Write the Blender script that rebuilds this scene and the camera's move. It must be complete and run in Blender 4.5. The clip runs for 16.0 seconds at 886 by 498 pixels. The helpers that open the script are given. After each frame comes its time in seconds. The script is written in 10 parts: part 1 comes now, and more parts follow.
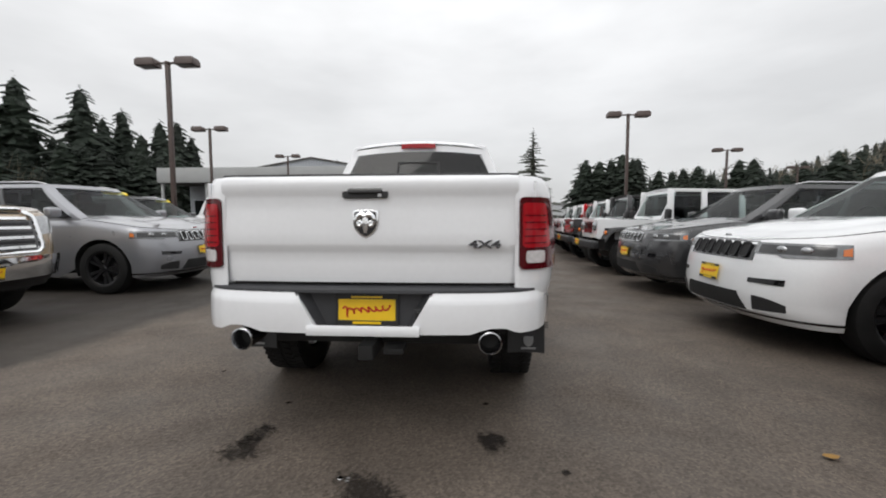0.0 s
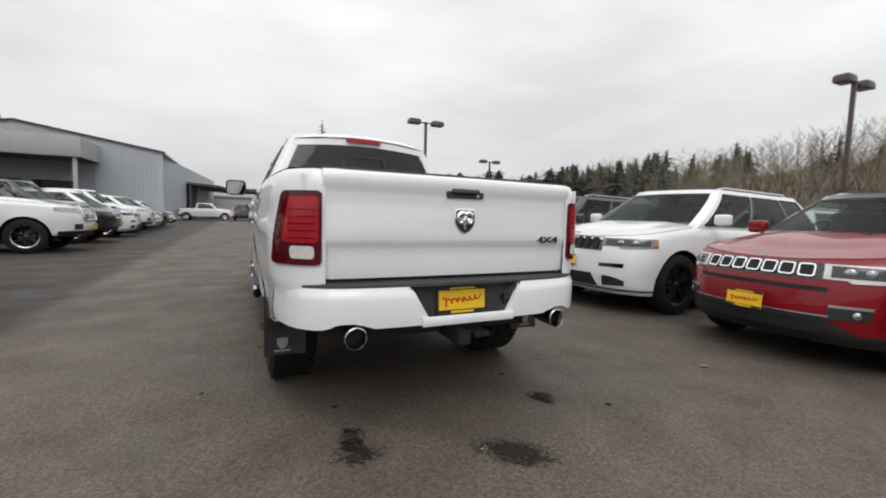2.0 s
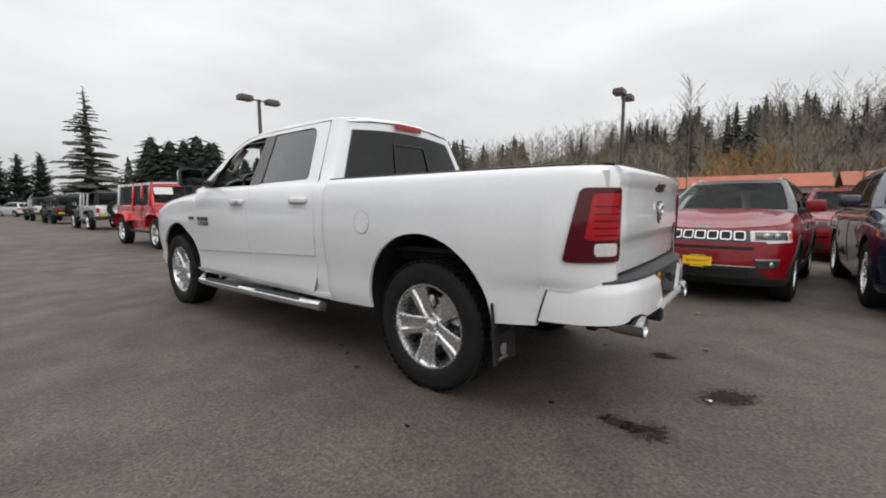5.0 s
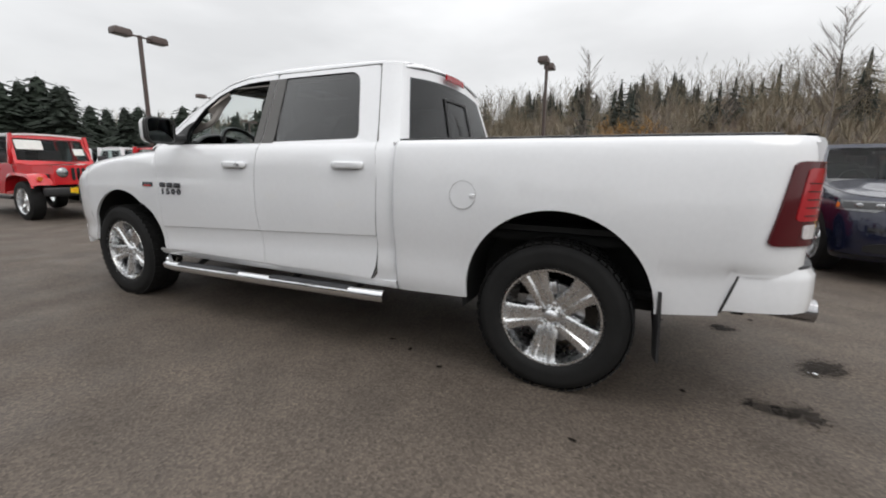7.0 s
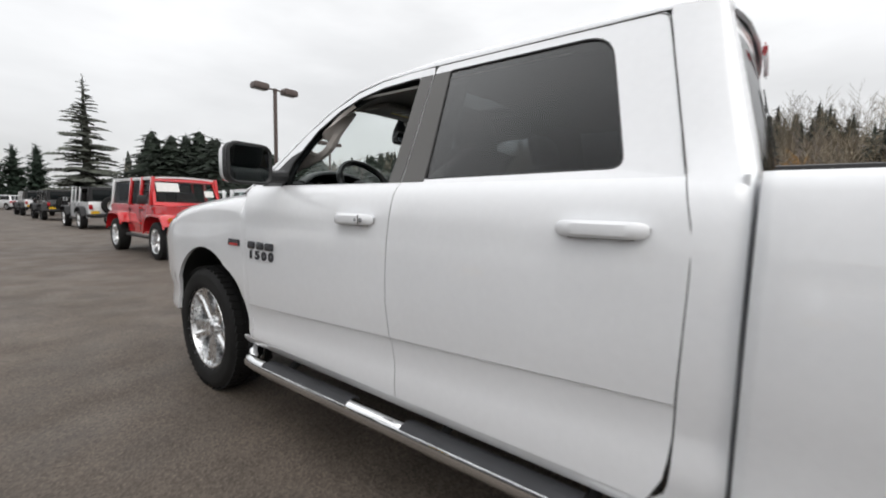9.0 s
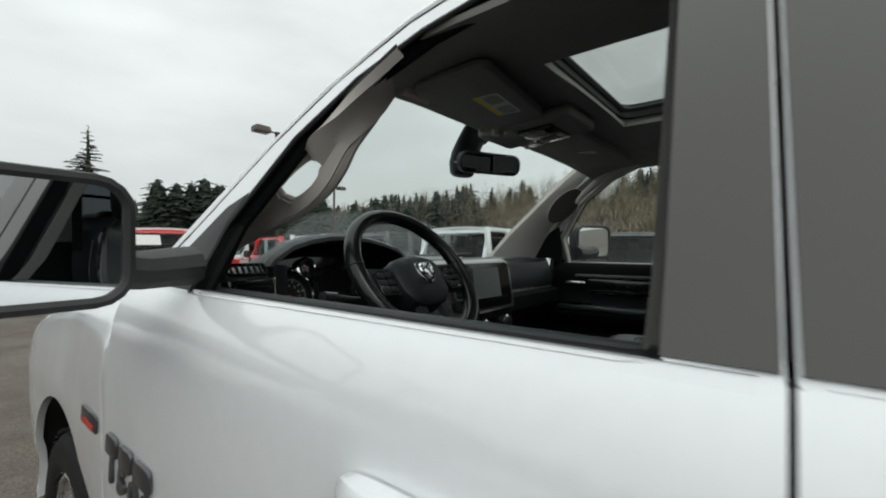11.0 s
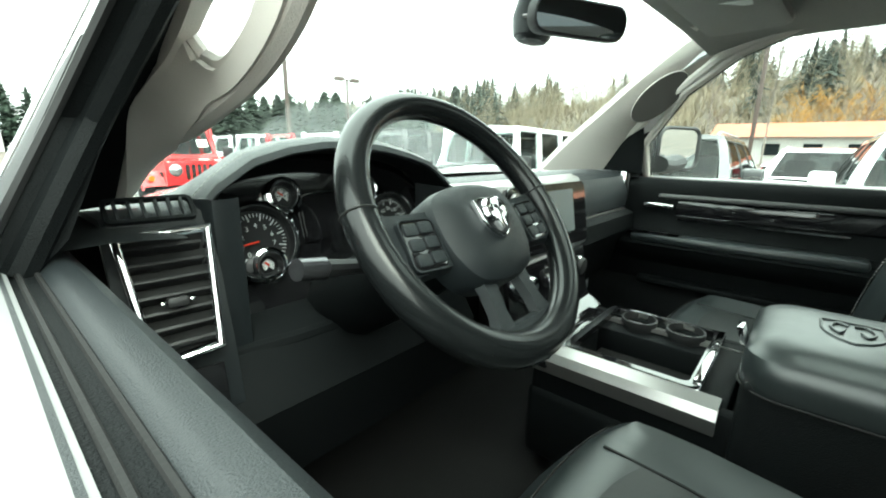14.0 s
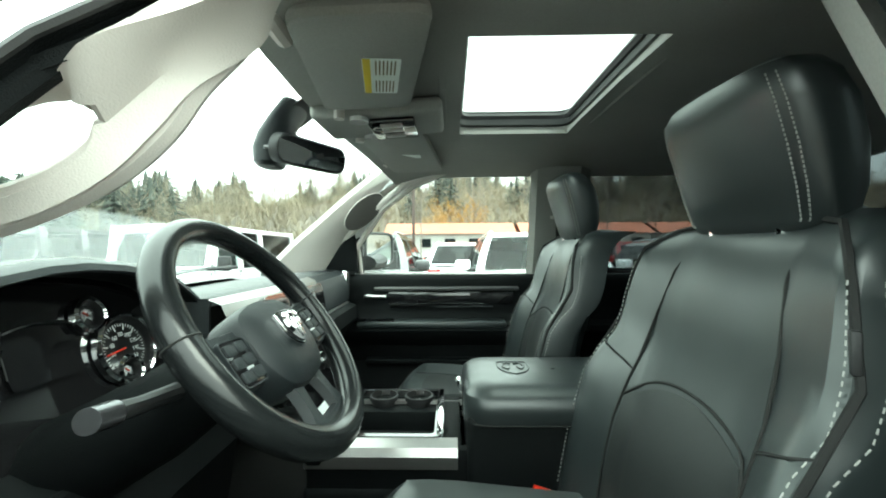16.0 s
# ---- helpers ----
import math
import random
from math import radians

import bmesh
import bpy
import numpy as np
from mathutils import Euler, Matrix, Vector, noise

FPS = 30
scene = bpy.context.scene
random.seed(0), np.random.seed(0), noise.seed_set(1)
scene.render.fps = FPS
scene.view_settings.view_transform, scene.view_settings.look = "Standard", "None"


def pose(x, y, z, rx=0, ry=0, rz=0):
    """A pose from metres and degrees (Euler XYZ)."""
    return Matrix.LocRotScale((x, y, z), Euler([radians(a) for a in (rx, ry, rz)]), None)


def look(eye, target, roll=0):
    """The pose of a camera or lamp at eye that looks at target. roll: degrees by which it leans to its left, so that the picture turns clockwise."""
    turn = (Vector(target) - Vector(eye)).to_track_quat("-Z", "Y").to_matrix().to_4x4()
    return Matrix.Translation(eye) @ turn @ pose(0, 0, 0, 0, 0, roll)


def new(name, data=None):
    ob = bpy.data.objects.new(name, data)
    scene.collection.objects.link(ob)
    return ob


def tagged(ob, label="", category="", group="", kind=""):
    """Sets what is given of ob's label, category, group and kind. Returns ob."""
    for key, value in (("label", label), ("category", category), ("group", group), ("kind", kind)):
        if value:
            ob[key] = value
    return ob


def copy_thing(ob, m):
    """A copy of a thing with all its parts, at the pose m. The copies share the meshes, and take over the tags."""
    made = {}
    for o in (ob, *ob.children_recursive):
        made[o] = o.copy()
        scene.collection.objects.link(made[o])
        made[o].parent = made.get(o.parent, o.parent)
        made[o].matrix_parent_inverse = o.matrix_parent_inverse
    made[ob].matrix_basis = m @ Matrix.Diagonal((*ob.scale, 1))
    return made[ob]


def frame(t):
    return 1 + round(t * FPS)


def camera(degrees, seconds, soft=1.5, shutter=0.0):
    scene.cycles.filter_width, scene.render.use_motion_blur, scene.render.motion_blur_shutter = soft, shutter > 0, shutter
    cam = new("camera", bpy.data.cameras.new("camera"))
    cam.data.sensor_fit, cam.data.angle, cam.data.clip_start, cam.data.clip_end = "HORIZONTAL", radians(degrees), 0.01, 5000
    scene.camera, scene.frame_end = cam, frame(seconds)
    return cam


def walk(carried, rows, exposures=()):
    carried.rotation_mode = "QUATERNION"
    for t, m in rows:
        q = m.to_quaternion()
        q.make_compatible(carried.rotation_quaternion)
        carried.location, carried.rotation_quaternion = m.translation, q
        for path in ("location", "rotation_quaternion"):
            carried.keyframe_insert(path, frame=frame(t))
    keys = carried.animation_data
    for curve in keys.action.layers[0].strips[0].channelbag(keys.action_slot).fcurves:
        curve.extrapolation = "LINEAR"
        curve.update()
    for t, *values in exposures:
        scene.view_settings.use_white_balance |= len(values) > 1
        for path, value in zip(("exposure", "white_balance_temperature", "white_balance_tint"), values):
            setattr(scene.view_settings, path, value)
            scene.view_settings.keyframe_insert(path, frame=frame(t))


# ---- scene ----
cam = camera(93.6, 16.0, soft=1.9, shutter=0.3)
PATH = [
    (0, (0.511, -1.672, 1.119), (0.375, 0.318, 0.974), -0.1),
    (0.5, (0.078, -1.734, 1.11), (0.128, 0.257, 0.926), 2.2),
    (1, (-0.314, -1.786, 1.12), (0.083, 0.168, 0.954), 3.2),
    (1.5, (-0.682, -1.695, 1.114), (-0.052, 0.192, 0.907), 2.1),
    (2, (-1.083, -1.639, 1.119), (-0.205, 0.151, 0.963), 1.6),
    (2.5, (-1.431, -1.469, 1.125), (-0.421, 0.248, 0.948), 1.0),
    (3, (-1.768, -1.276, 1.13), (-0.641, 0.368, 0.969), 1.1),
    (3.5, (-2.078, -1.057, 1.141), (-0.815, 0.479, 0.925), 0.9),
    (4, (-2.32, -0.785, 1.146), (-0.946, 0.645, 0.884), 1.6),
    (4.2, (-2.425, -0.683, 1.142), (-0.998, 0.698, 0.904), 1.5),
    (6.3, (-3.061, 0.608, 1.166), (-1.36, 1.614, 0.856), 0.4),
    (6.5, (-3.053, 0.727, 1.164), (-1.321, 1.674, 0.842), 1.4),
    (7, (-3.038, 1.038, 1.169), (-1.256, 1.863, 0.791), 0.9),
    (7.5, (-2.885, 1.325, 1.161), (-1.11, 2.18, 0.819), -0.5),
    (8, (-2.629, 1.657, 1.182), (-0.908, 2.628, 0.872), 0.5),
    (8.5, (-2.36, 2.004, 1.201), (-0.658, 3.011, 0.897), -1.8),
    (9, (-2.063, 2.305, 1.23), (-0.495, 3.53, 1.032), 1.3),
    (9.5, (-1.826, 2.636, 1.244), (-0.216, 3.816, 1.121), -2.1),
    (10, (-1.602, 2.932, 1.277), (-0.008, 4.14, 1.296), -2.1),
    (10.2, (-1.508, 3.049, 1.308), (0.06, 4.289, 1.371), -1.2),
    (12.3, (-0.928, 3.769, 1.431), (0.593, 5.037, 1.153), 2.3),
    (12.5, (-0.913, 3.783, 1.429), (0.587, 5.064, 1.101), 1.6),
    (13, (-0.890, 3.797, 1.421), (0.569, 5.09, 0.974), 0.5),
    (13.5, (-0.881, 3.799, 1.414), (0.558, 5.087, 0.894), -0.2),
    (14, (-0.887, 3.793, 1.421), (0.583, 5.062, 0.943), 0.8),
    (14.5, (-0.916, 3.788, 1.442), (0.771, 4.815, 1.127), 2.0),
    (15, (-0.966, 3.811, 1.454), (0.945, 4.374, 1.286), 0.9),
    (15.5, (-1.015, 3.835, 1.456), (0.974, 4.026, 1.39), 0.1),
    (16, (-1.041, 3.852, 1.453), (0.958, 3.891, 1.429), -0.3),
]
EXPOSURES = [(0, -0.12, 6500, 10), (6.5, -0.1, 6500, 10), (8.0, 0.08, 6500, 10), (9.0, 0.0, 6500, 10), (9.6, -0.25, 6500, 9), (10.2, -0.35, 6450, 7), (12.3, 0.3, 6400, -4), (12.6, 0.45, 6400, -6), (13.0, 0.95, 6400, -11), (13.6, 1.6, 6400, -12), (14.0, 2.28, 6400, -12), (14.5, 2.45, 6350, -12), (15.0, 2.55, 6350, -13), (16.0, 2.42, 6300, -16)]
walk(cam, [(t, look(eye, target, roll)) for t, eye, target, roll in PATH], EXPOSURES)
SKY_LOW, SKY_HIGH, SUN = 0.80, 1.7, 0.8
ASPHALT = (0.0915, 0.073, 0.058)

# ---- world and light: an overcast sky, brighter overhead ----
world = bpy.data.worlds.new("overcast")
scene.world = world
world.use_nodes = True
nt = world.node_tree
nt.nodes.clear()
w_out = nt.nodes.new("ShaderNodeOutputWorld")
w_bg = nt.nodes.new("ShaderNodeBackground")
w_sky = nt.nodes.new("ShaderNodeTexSky")
w_sky.sky_type = "NISHITA"
w_sky.sun_disc = False
w_sky.sun_elevation = radians(42)
w_sky.sun_rotation = radians(200)
w_sky.dust_density = 4.0
w_skyb = nt.nodes.new("ShaderNodeVectorMath")
w_skyb.operation = "SCALE"
w_skyb.inputs["Scale"].default_value = 0.08
nt.links.new(w_sky.outputs["Color"], w_skyb.inputs[0])
w_tc = nt.nodes.new("ShaderNodeTexCoord")
w_sep = nt.nodes.new("ShaderNodeSeparateXYZ")
nt.links.new(w_tc.outputs["Generated"], w_sep.inputs[0])
w_grad = nt.nodes.new("ShaderNodeMapRange")
w_grad.inputs["From Min"].default_value, w_grad.inputs["From Max"].default_value = 0.0, 1.0
w_grad.inputs["To Min"].default_value, w_grad.inputs["To Max"].default_value = SKY_LOW, SKY_HIGH
nt.links.new(w_sep.outputs["Z"], w_grad.inputs["Value"])
w_map = nt.nodes.new("ShaderNodeMapping")
w_map.inputs["Scale"].default_value = (1.0, 1.0, 3.0)
nt.links.new(w_tc.outputs["Generated"], w_map.inputs["Vector"])
w_noise = nt.nodes.new("ShaderNodeTexNoise")
w_noise.inputs["Scale"].default_value = 2.2
w_noise.inputs["Detail"].default_value = 5.0
w_noise.inputs["Roughness"].default_value = 0.5
nt.links.new(w_map.outputs["Vector"], w_noise.inputs["Vector"])
w_cl = nt.nodes.new("ShaderNodeMapRange")
w_cl.inputs["From Min"].default_value, w_cl.inputs["From Max"].default_value = 0.3, 0.62
w_cl.inputs["To Min"].default_value, w_cl.inputs["To Max"].default_value = 0.84, 1.05
nt.links.new(w_noise.outputs["Fac"], w_cl.inputs["Value"])
w_mul = nt.nodes.new("ShaderNodeMath")
w_mul.operation = "MULTIPLY"
nt.links.new(w_grad.outputs["Result"], w_mul.inputs[0])
nt.links.new(w_cl.outputs["Result"], w_mul.inputs[1])
w_col = nt.nodes.new("ShaderNodeVectorMath")
w_col.operation = "SCALE"
w_col.inputs[0].default_value = (0.985, 0.992, 1.0)
nt.links.new(w_mul.outputs[0], w_col.inputs["Scale"])
w_mix = nt.nodes.new("ShaderNodeMix")
w_mix.data_type = "RGBA"
w_mix.inputs["Factor"].default_value = 0.9
nt.links.new(w_skyb.outputs[0], w_mix.inputs["A"])
nt.links.new(w_col.outputs[0], w_mix.inputs["B"])
nt.links.new(w_mix.outputs["Result"], w_bg.inputs["Color"])
nt.links.new(w_bg.outputs[0], w_out.inputs["Surface"])

sun = new("sun", bpy.data.lights.new("sun", "SUN"))
sun.data.energy = SUN
sun.data.angle = radians(40)
sun.data.color = (1.0, 0.98, 0.95)
sun.matrix_world = look((0, 0, 50), (14, 40, 0))

# ---- materials ----
def rgb(c):
    return (c[0], c[1], c[2], 1.0)


def material(name, base, rough=0.5, metal=0.0, coat=0.0, spec=0.5, var=0.0, scale=3.0, fine=0.0, fine_scale=80.0, bump=0.0, bump_scale=200.0,
             rough_var=0.0, emit=None, island=0.0):
    """A Principled material with slow and fine colour variation, and relief."""
    m = bpy.data.materials.new(name)
    m.use_nodes = True
    n, l = m.node_tree.nodes, m.node_tree.links
    b = n["Principled BSDF"]
    b.inputs["Base Color"].default_value = rgb(base)
    b.inputs["Roughness"].default_value = rough
    b.inputs["Metallic"].default_value = metal
    b.inputs["Coat Weight"].default_value = coat
    b.inputs["Coat Roughness"].default_value = 0.04
    b.inputs["Specular IOR Level"].default_value = spec
    tc = n.new("ShaderNodeTexCoord")

    def noise_node(sc, detail=4.0):
        t = n.new("ShaderNodeTexNoise")
        t.inputs["Scale"].default_value = sc
        t.inputs["Detail"].default_value = detail
        l.new(tc.outputs["Object"], t.inputs["Vector"])
        return t

    if var or fine or island:
        val = None
        for amount, sc in ((var, scale), (fine, fine_scale)):
            if not amount:
                continue
            mr = n.new("ShaderNodeMapRange")
            mr.inputs["From Min"].default_value, mr.inputs["From Max"].default_value = 0.25, 0.75
            mr.inputs["To Min"].default_value, mr.inputs["To Max"].default_value = 1 - amount, 1 + amount
            l.new(noise_node(sc).outputs["Fac"], mr.inputs["Value"])
            if val is None:
                val = mr.outputs["Result"]
            else:
                mu = n.new("ShaderNodeMath")
                mu.operation = "MULTIPLY"
                l.new(val, mu.inputs[0])
                l.new(mr.outputs["Result"], mu.inputs[1])
                val = mu.outputs[0]
        if island:
            g = n.new("ShaderNodeNewGeometry")
            mr = n.new("ShaderNodeMapRange")
            mr.inputs["To Min"].default_value, mr.inputs["To Max"].default_value = 1 - island, 1 + island
            l.new(g.outputs["Random Per Island"], mr.inputs["Value"])
            if val is None:
                val = mr.outputs["Result"]
            else:
                mu = n.new("ShaderNodeMath")
                mu.operation = "MULTIPLY"
                l.new(val, mu.inputs[0])
                l.new(mr.outputs["Result"], mu.inputs[1])
                val = mu.outputs[0]
        sc_ = n.new("ShaderNodeVectorMath")
        sc_.operation = "SCALE"
        sc_.inputs[0].default_value = base
        l.new(val, sc_.inputs["Scale"])
        l.new(sc_.outputs[0], b.inputs["Base Color"])
    if rough_var:
        mr = n.new("ShaderNodeMapRange")
        mr.inputs["From Min"].default_value, mr.inputs["From Max"].default_value = 0.3, 0.7
        mr.inputs["To Min"].default_value, mr.inputs["To Max"].default_value = max(0.0, rough - rough_var), min(1.0, rough + rough_var)
        l.new(noise_node(scale * 4).outputs["Fac"], mr.inputs["Value"])
        l.new(mr.outputs["Result"], b.inputs["Roughness"])
    if bump:
        bp = n.new("ShaderNodeBump")
        bp.inputs["Strength"].default_value = bump
        bp.inputs["Distance"].default_value = 0.002
        l.new(noise_node(bump_scale, 2.0).outputs["Fac"], bp.inputs["Height"])
        l.new(bp.outputs[0], b.inputs["Normal"])
    if emit:
        b.inputs["Emission Color"].default_value = rgb(emit[0])
        b.inputs["Emission Strength"].default_value = emit[1]
    return m


def glass_material(name, tint, rough=0.0, gloss=0.022, edge=0.6, power=4.5):
    """A clear or tinted pane: what is behind it, and a reflection by Fresnel."""
    m = bpy.data.materials.new(name)
    m.use_nodes = True
    n, l = m.node_tree.nodes, m.node_tree.links
    n.clear()
    o = n.new("ShaderNodeOutputMaterial")
    mix = n.new("ShaderNodeMixShader")
    tr = n.new("ShaderNodeBsdfTransparent")
    tr.inputs["Color"].default_value = rgb(tint)
    gl = n.new("ShaderNodeBsdfGlossy")
    gl.inputs["Roughness"].default_value = rough
    lw = n.new("ShaderNodeLayerWeight")
    lw.inputs["Blend"].default_value = 0.5
    po = n.new("ShaderNodeMath")
    po.operation = "POWER"
    po.inputs[1].default_value = power
    l.new(lw.outputs["Facing"], po.inputs[0])
    ma = n.new("ShaderNodeMath")
    ma.operation = "MULTIPLY_ADD"
    ma.inputs[1].default_value = edge
    ma.inputs[2].default_value = gloss
    l.new(po.outputs[0], ma.inputs[0])
    l.new(ma.outputs[0], mix.inputs["Fac"])
    l.new(tr.outputs[0], mix.inputs[1])
    l.new(gl.outputs[0], mix.inputs[2])
    l.new(mix.outputs[0], o.inputs["Surface"])
    return m


def dark_glass(name, base, gloss, edge):
    """Glass over a dark inside: deep colour with a weak, edge-strong reflection."""
    m = glass_material(name, base, gloss=gloss)
    n, l = m.node_tree.nodes, m.node_tree.links
    d = n.new("ShaderNodeBsdfDiffuse")
    d.inputs["Color"].default_value = rgb(base)
    mix = n["Mix Shader"]
    l.new(d.outputs[0], mix.inputs[1])
    n["Math.001"].inputs[1].default_value = edge
    return m


def paint(name, c, metal=0.0, rough=0.22, dirt=0.04):
    m = material(name, c, rough=rough, metal=metal, coat=1.0, spec=0.3, var=dirt, scale=1.3, fine=0.015, fine_scale=40, rough_var=0.05)
    m.node_tree.nodes["Principled BSDF"].inputs["Coat IOR"].default_value = 1.6
    m.node_tree.nodes["Principled BSDF"].inputs["Coat Roughness"].default_value = 0.025
    return m


M_WHITE = paint("white_paint", (0.80, 0.81, 0.83), dirt=0.03)
M_WHITE2 = paint("white_car_paint", (0.76, 0.77, 0.78))
M_SILVER = paint("silver_paint", (0.30, 0.305, 0.325), metal=0.55, rough=0.32, dirt=0.02)
M_GREY = paint("grey_paint", (0.034, 0.034, 0.036), metal=0.2, rough=0.3, dirt=0.02)
M_BLACKP = paint("black_paint", (0.012, 0.012, 0.014))
M_BLUE = paint("dark_blue_paint", (0.010, 0.013, 0.035), metal=0.2)
M_RED = material("red_paint", (0.21, 0.003, 0.008), rough=0.3, coat=0.7, spec=0.15, var=0.03, scale=1.3, rough_var=0.05)
M_REDJ = paint("bright_red_paint", (0.58, 0.018, 0.024))
M_GOLD = paint("tan_paint", (0.36, 0.27, 0.17), metal=0.4)
M_PLASTIC = material("black_plastic", (0.018, 0.018, 0.019), rough=0.55, var=0.25, scale=6, bump=0.15, bump_scale=500)
M_PAD = material("dark_grey_step_pad", (0.035, 0.036, 0.04), rough=0.6, var=0.2, scale=8, bump=0.3, bump_scale=300)
M_RUBBER = material("tyre_rubber", (0.010, 0.010, 0.010), spec=0.3, rough=0.7, var=0.3, scale=9, fine=0.15, bump=0.2, bump_scale=350)
M_CHROME = material("chrome", (0.86, 0.87, 0.88), rough=0.06, metal=1.0, var=0.03, scale=8)
M_ALLOY = material("polished_alloy", (0.80, 0.81, 0.82), rough=0.27, metal=1.0, var=0.06, scale=10, rough_var=0.06)
M_DARKALLOY = material("black_alloy", (0.03, 0.03, 0.032), rough=0.3, metal=0.6, var=0.1)
M_TIP = material("dull_chrome_tip", (0.42, 0.42, 0.43), rough=0.16, metal=1.0, var=0.15, scale=30)
M_STEEL = material("brushed_steel", (0.55, 0.55, 0.56), rough=0.3, metal=1.0, var=0.08, scale=20)
M_UNDER = material("underbody", (0.012, 0.012, 0.012), rough=0.8, var=0.4, scale=5)
M_REDLENS = material("red_lens", (0.36, 0.008, 0.014), rough=0.12, coat=0.5, spec=0.3, var=0.1, scale=20)
M_REDDARK = material("smoked_red_lens", (0.075, 0.003, 0.006), rough=0.08, coat=0.4, spec=0.3)
M_CLEARLENS = material("clear_lens", (0.62, 0.60, 0.60), rough=0.12, coat=1.0, var=0.15, scale=60)
M_SMOKELENS = material("smoky_headlamp_lens", (0.17, 0.175, 0.18), rough=0.12, metal=0.5, coat=1.0, var=0.3, scale=25)
M_LAMPLENS = material("headlamp_lens", (0.35, 0.36, 0.37), rough=0.1, metal=0.7, coat=1.0, var=0.3, scale=25)
M_AMBER = material("amber_lens", (0.65, 0.16, 0.02), rough=0.12, coat=1.0)
M_CARGLASS = dark_glass("car_window_glass", (0.010, 0.013, 0.014), 0.022, 0.25)
M_CARSCREEN = glass_material("clear_windscreen_glass", (0.62, 0.70, 0.68), gloss=0.022, edge=0.32)
M_SIDEGLASS = glass_material("green_side_glass", (0.66, 0.73, 0.72), gloss=0.03, edge=0.4)
M_DEEPGLASS = glass_material("privacy_side_glass", (0.16, 0.17, 0.18), gloss=0.035, edge=0.5)
M_CABIN = material("dark_cabin_trim", (0.022, 0.022, 0.023), rough=0.7, var=0.25, scale=4)
M_GLASS = glass_material("clear_glass", (0.96, 0.985, 0.975))
M_REARTINT = glass_material("dark_rear_glass", (0.26, 0.275, 0.285), gloss=0.05)
M_TINT = glass_material("dark_tinted_glass", (0.30, 0.32, 0.33), gloss=0.016, edge=0.75, power=2.0)
M_ROOFGLASS = glass_material("sunroof_glass", (0.72, 0.74, 0.73))
M_MIRROR = material("mirror_glass", (0.82, 0.84, 0.85), rough=0.01, metal=1.0)
M_PLATE = material("yellow_plate", (0.86, 0.56, 0.01), rough=0.35, coat=0.4, var=0.05, scale=12)
M_PLATERED = material("red_print", (0.55, 0.02, 0.015), rough=0.4)
M_PLATEDARK = material("dark_print", (0.10, 0.07, 0.01), rough=0.4)
M_STICKER = material("white_sticker", (0.70, 0.73, 0.70), rough=0.5, var=0.08, scale=20)
M_YELLOWST = material("yellow_sticker", (0.85, 0.65, 0.02), rough=0.4)
M_BPILLAR = material("satin_grey_film", (0.060, 0.056, 0.052), rough=0.35, coat=0.3, var=0.08)
# inside
M_LEATHER = material("black_leather", (0.017, 0.0215, 0.0225), rough=0.36, spec=0.85, var=0.2, scale=6, fine=0.03, fine_scale=150, bump=0.05, bump_scale=600, rough_var=0.03)
M_RIM = material("worn_wheel_leather", (0.008, 0.009, 0.0095), rough=0.23, spec=0.42, var=0.1, scale=9, bump=0.03, bump_scale=500, rough_var=0.015)
M_LEATHERP = material("perforated_leather", (0.018, 0.020, 0.020), rough=0.4, var=0.15, scale=8, fine=0.12, fine_scale=420, bump=0.12, bump_scale=520)
M_DASH = material("dash_plastic", (0.005, 0.006, 0.0065), spec=0.12, rough=0.6, var=0.2, scale=5, bump=0.5, bump_scale=650)
M_DASHG = material("dark_grey_dash", (0.012, 0.015, 0.017), rough=0.42, var=0.12, scale=5, bump=0.35, bump_scale=1000)
M_GLOSSBLACK = material("gloss_black_trim", (0.008, 0.008, 0.009), rough=0.08, coat=0.8)
M_SATIN = material("satin_silver_trim", (0.34, 0.33, 0.32), rough=0.3, metal=0.85, var=0.05, scale=20)
M_STRIP = material("satin_grey_strip", (0.12, 0.12, 0.12), rough=0.42, metal=0.6, var=0.05, scale=20)
M_CLOTH = material("grey_headliner_cloth", (0.28, 0.275, 0.26), rough=0.9, var=0.06, scale=4, fine=0.08, fine_scale=300, bump=0.4, bump_scale=700)
M_PILLAR = material("grey_pillar_trim", (0.57, 0.53, 0.495), rough=0.65, var=0.06, scale=6, bump=0.3, bump_scale=500)
M_STITCH = material("grey_thread", (0.30, 0.30, 0.285), rough=0.8)
M_SEAM = material("dark_seam", (0.006, 0.006, 0.006), rough=0.8)
M_GAUGE = material("gauge_face", (0.012, 0.012, 0.013), rough=0.35)
M_GAUGEMARK = material("gauge_marks", (0.6, 0.62, 0.62), rough=0.5)
M_NEEDLE = material("gauge_needle", (0.6, 0.04, 0.02), rough=0.4)
M_SCREEN = material("screen_glass", (0.20, 0.22, 0.22), rough=0.35)
M_BUCKLE = material("red_button", (0.75, 0.04, 0.02), rough=0.35)
M_CARPET = material("black_carpet", (0.003, 0.003, 0.003), rough=0.95, var=0.3, scale=30, bump=0.6, bump_scale=300)
M_KNOB = material("grey_knob", (0.22, 0.22, 0.22), rough=0.4)
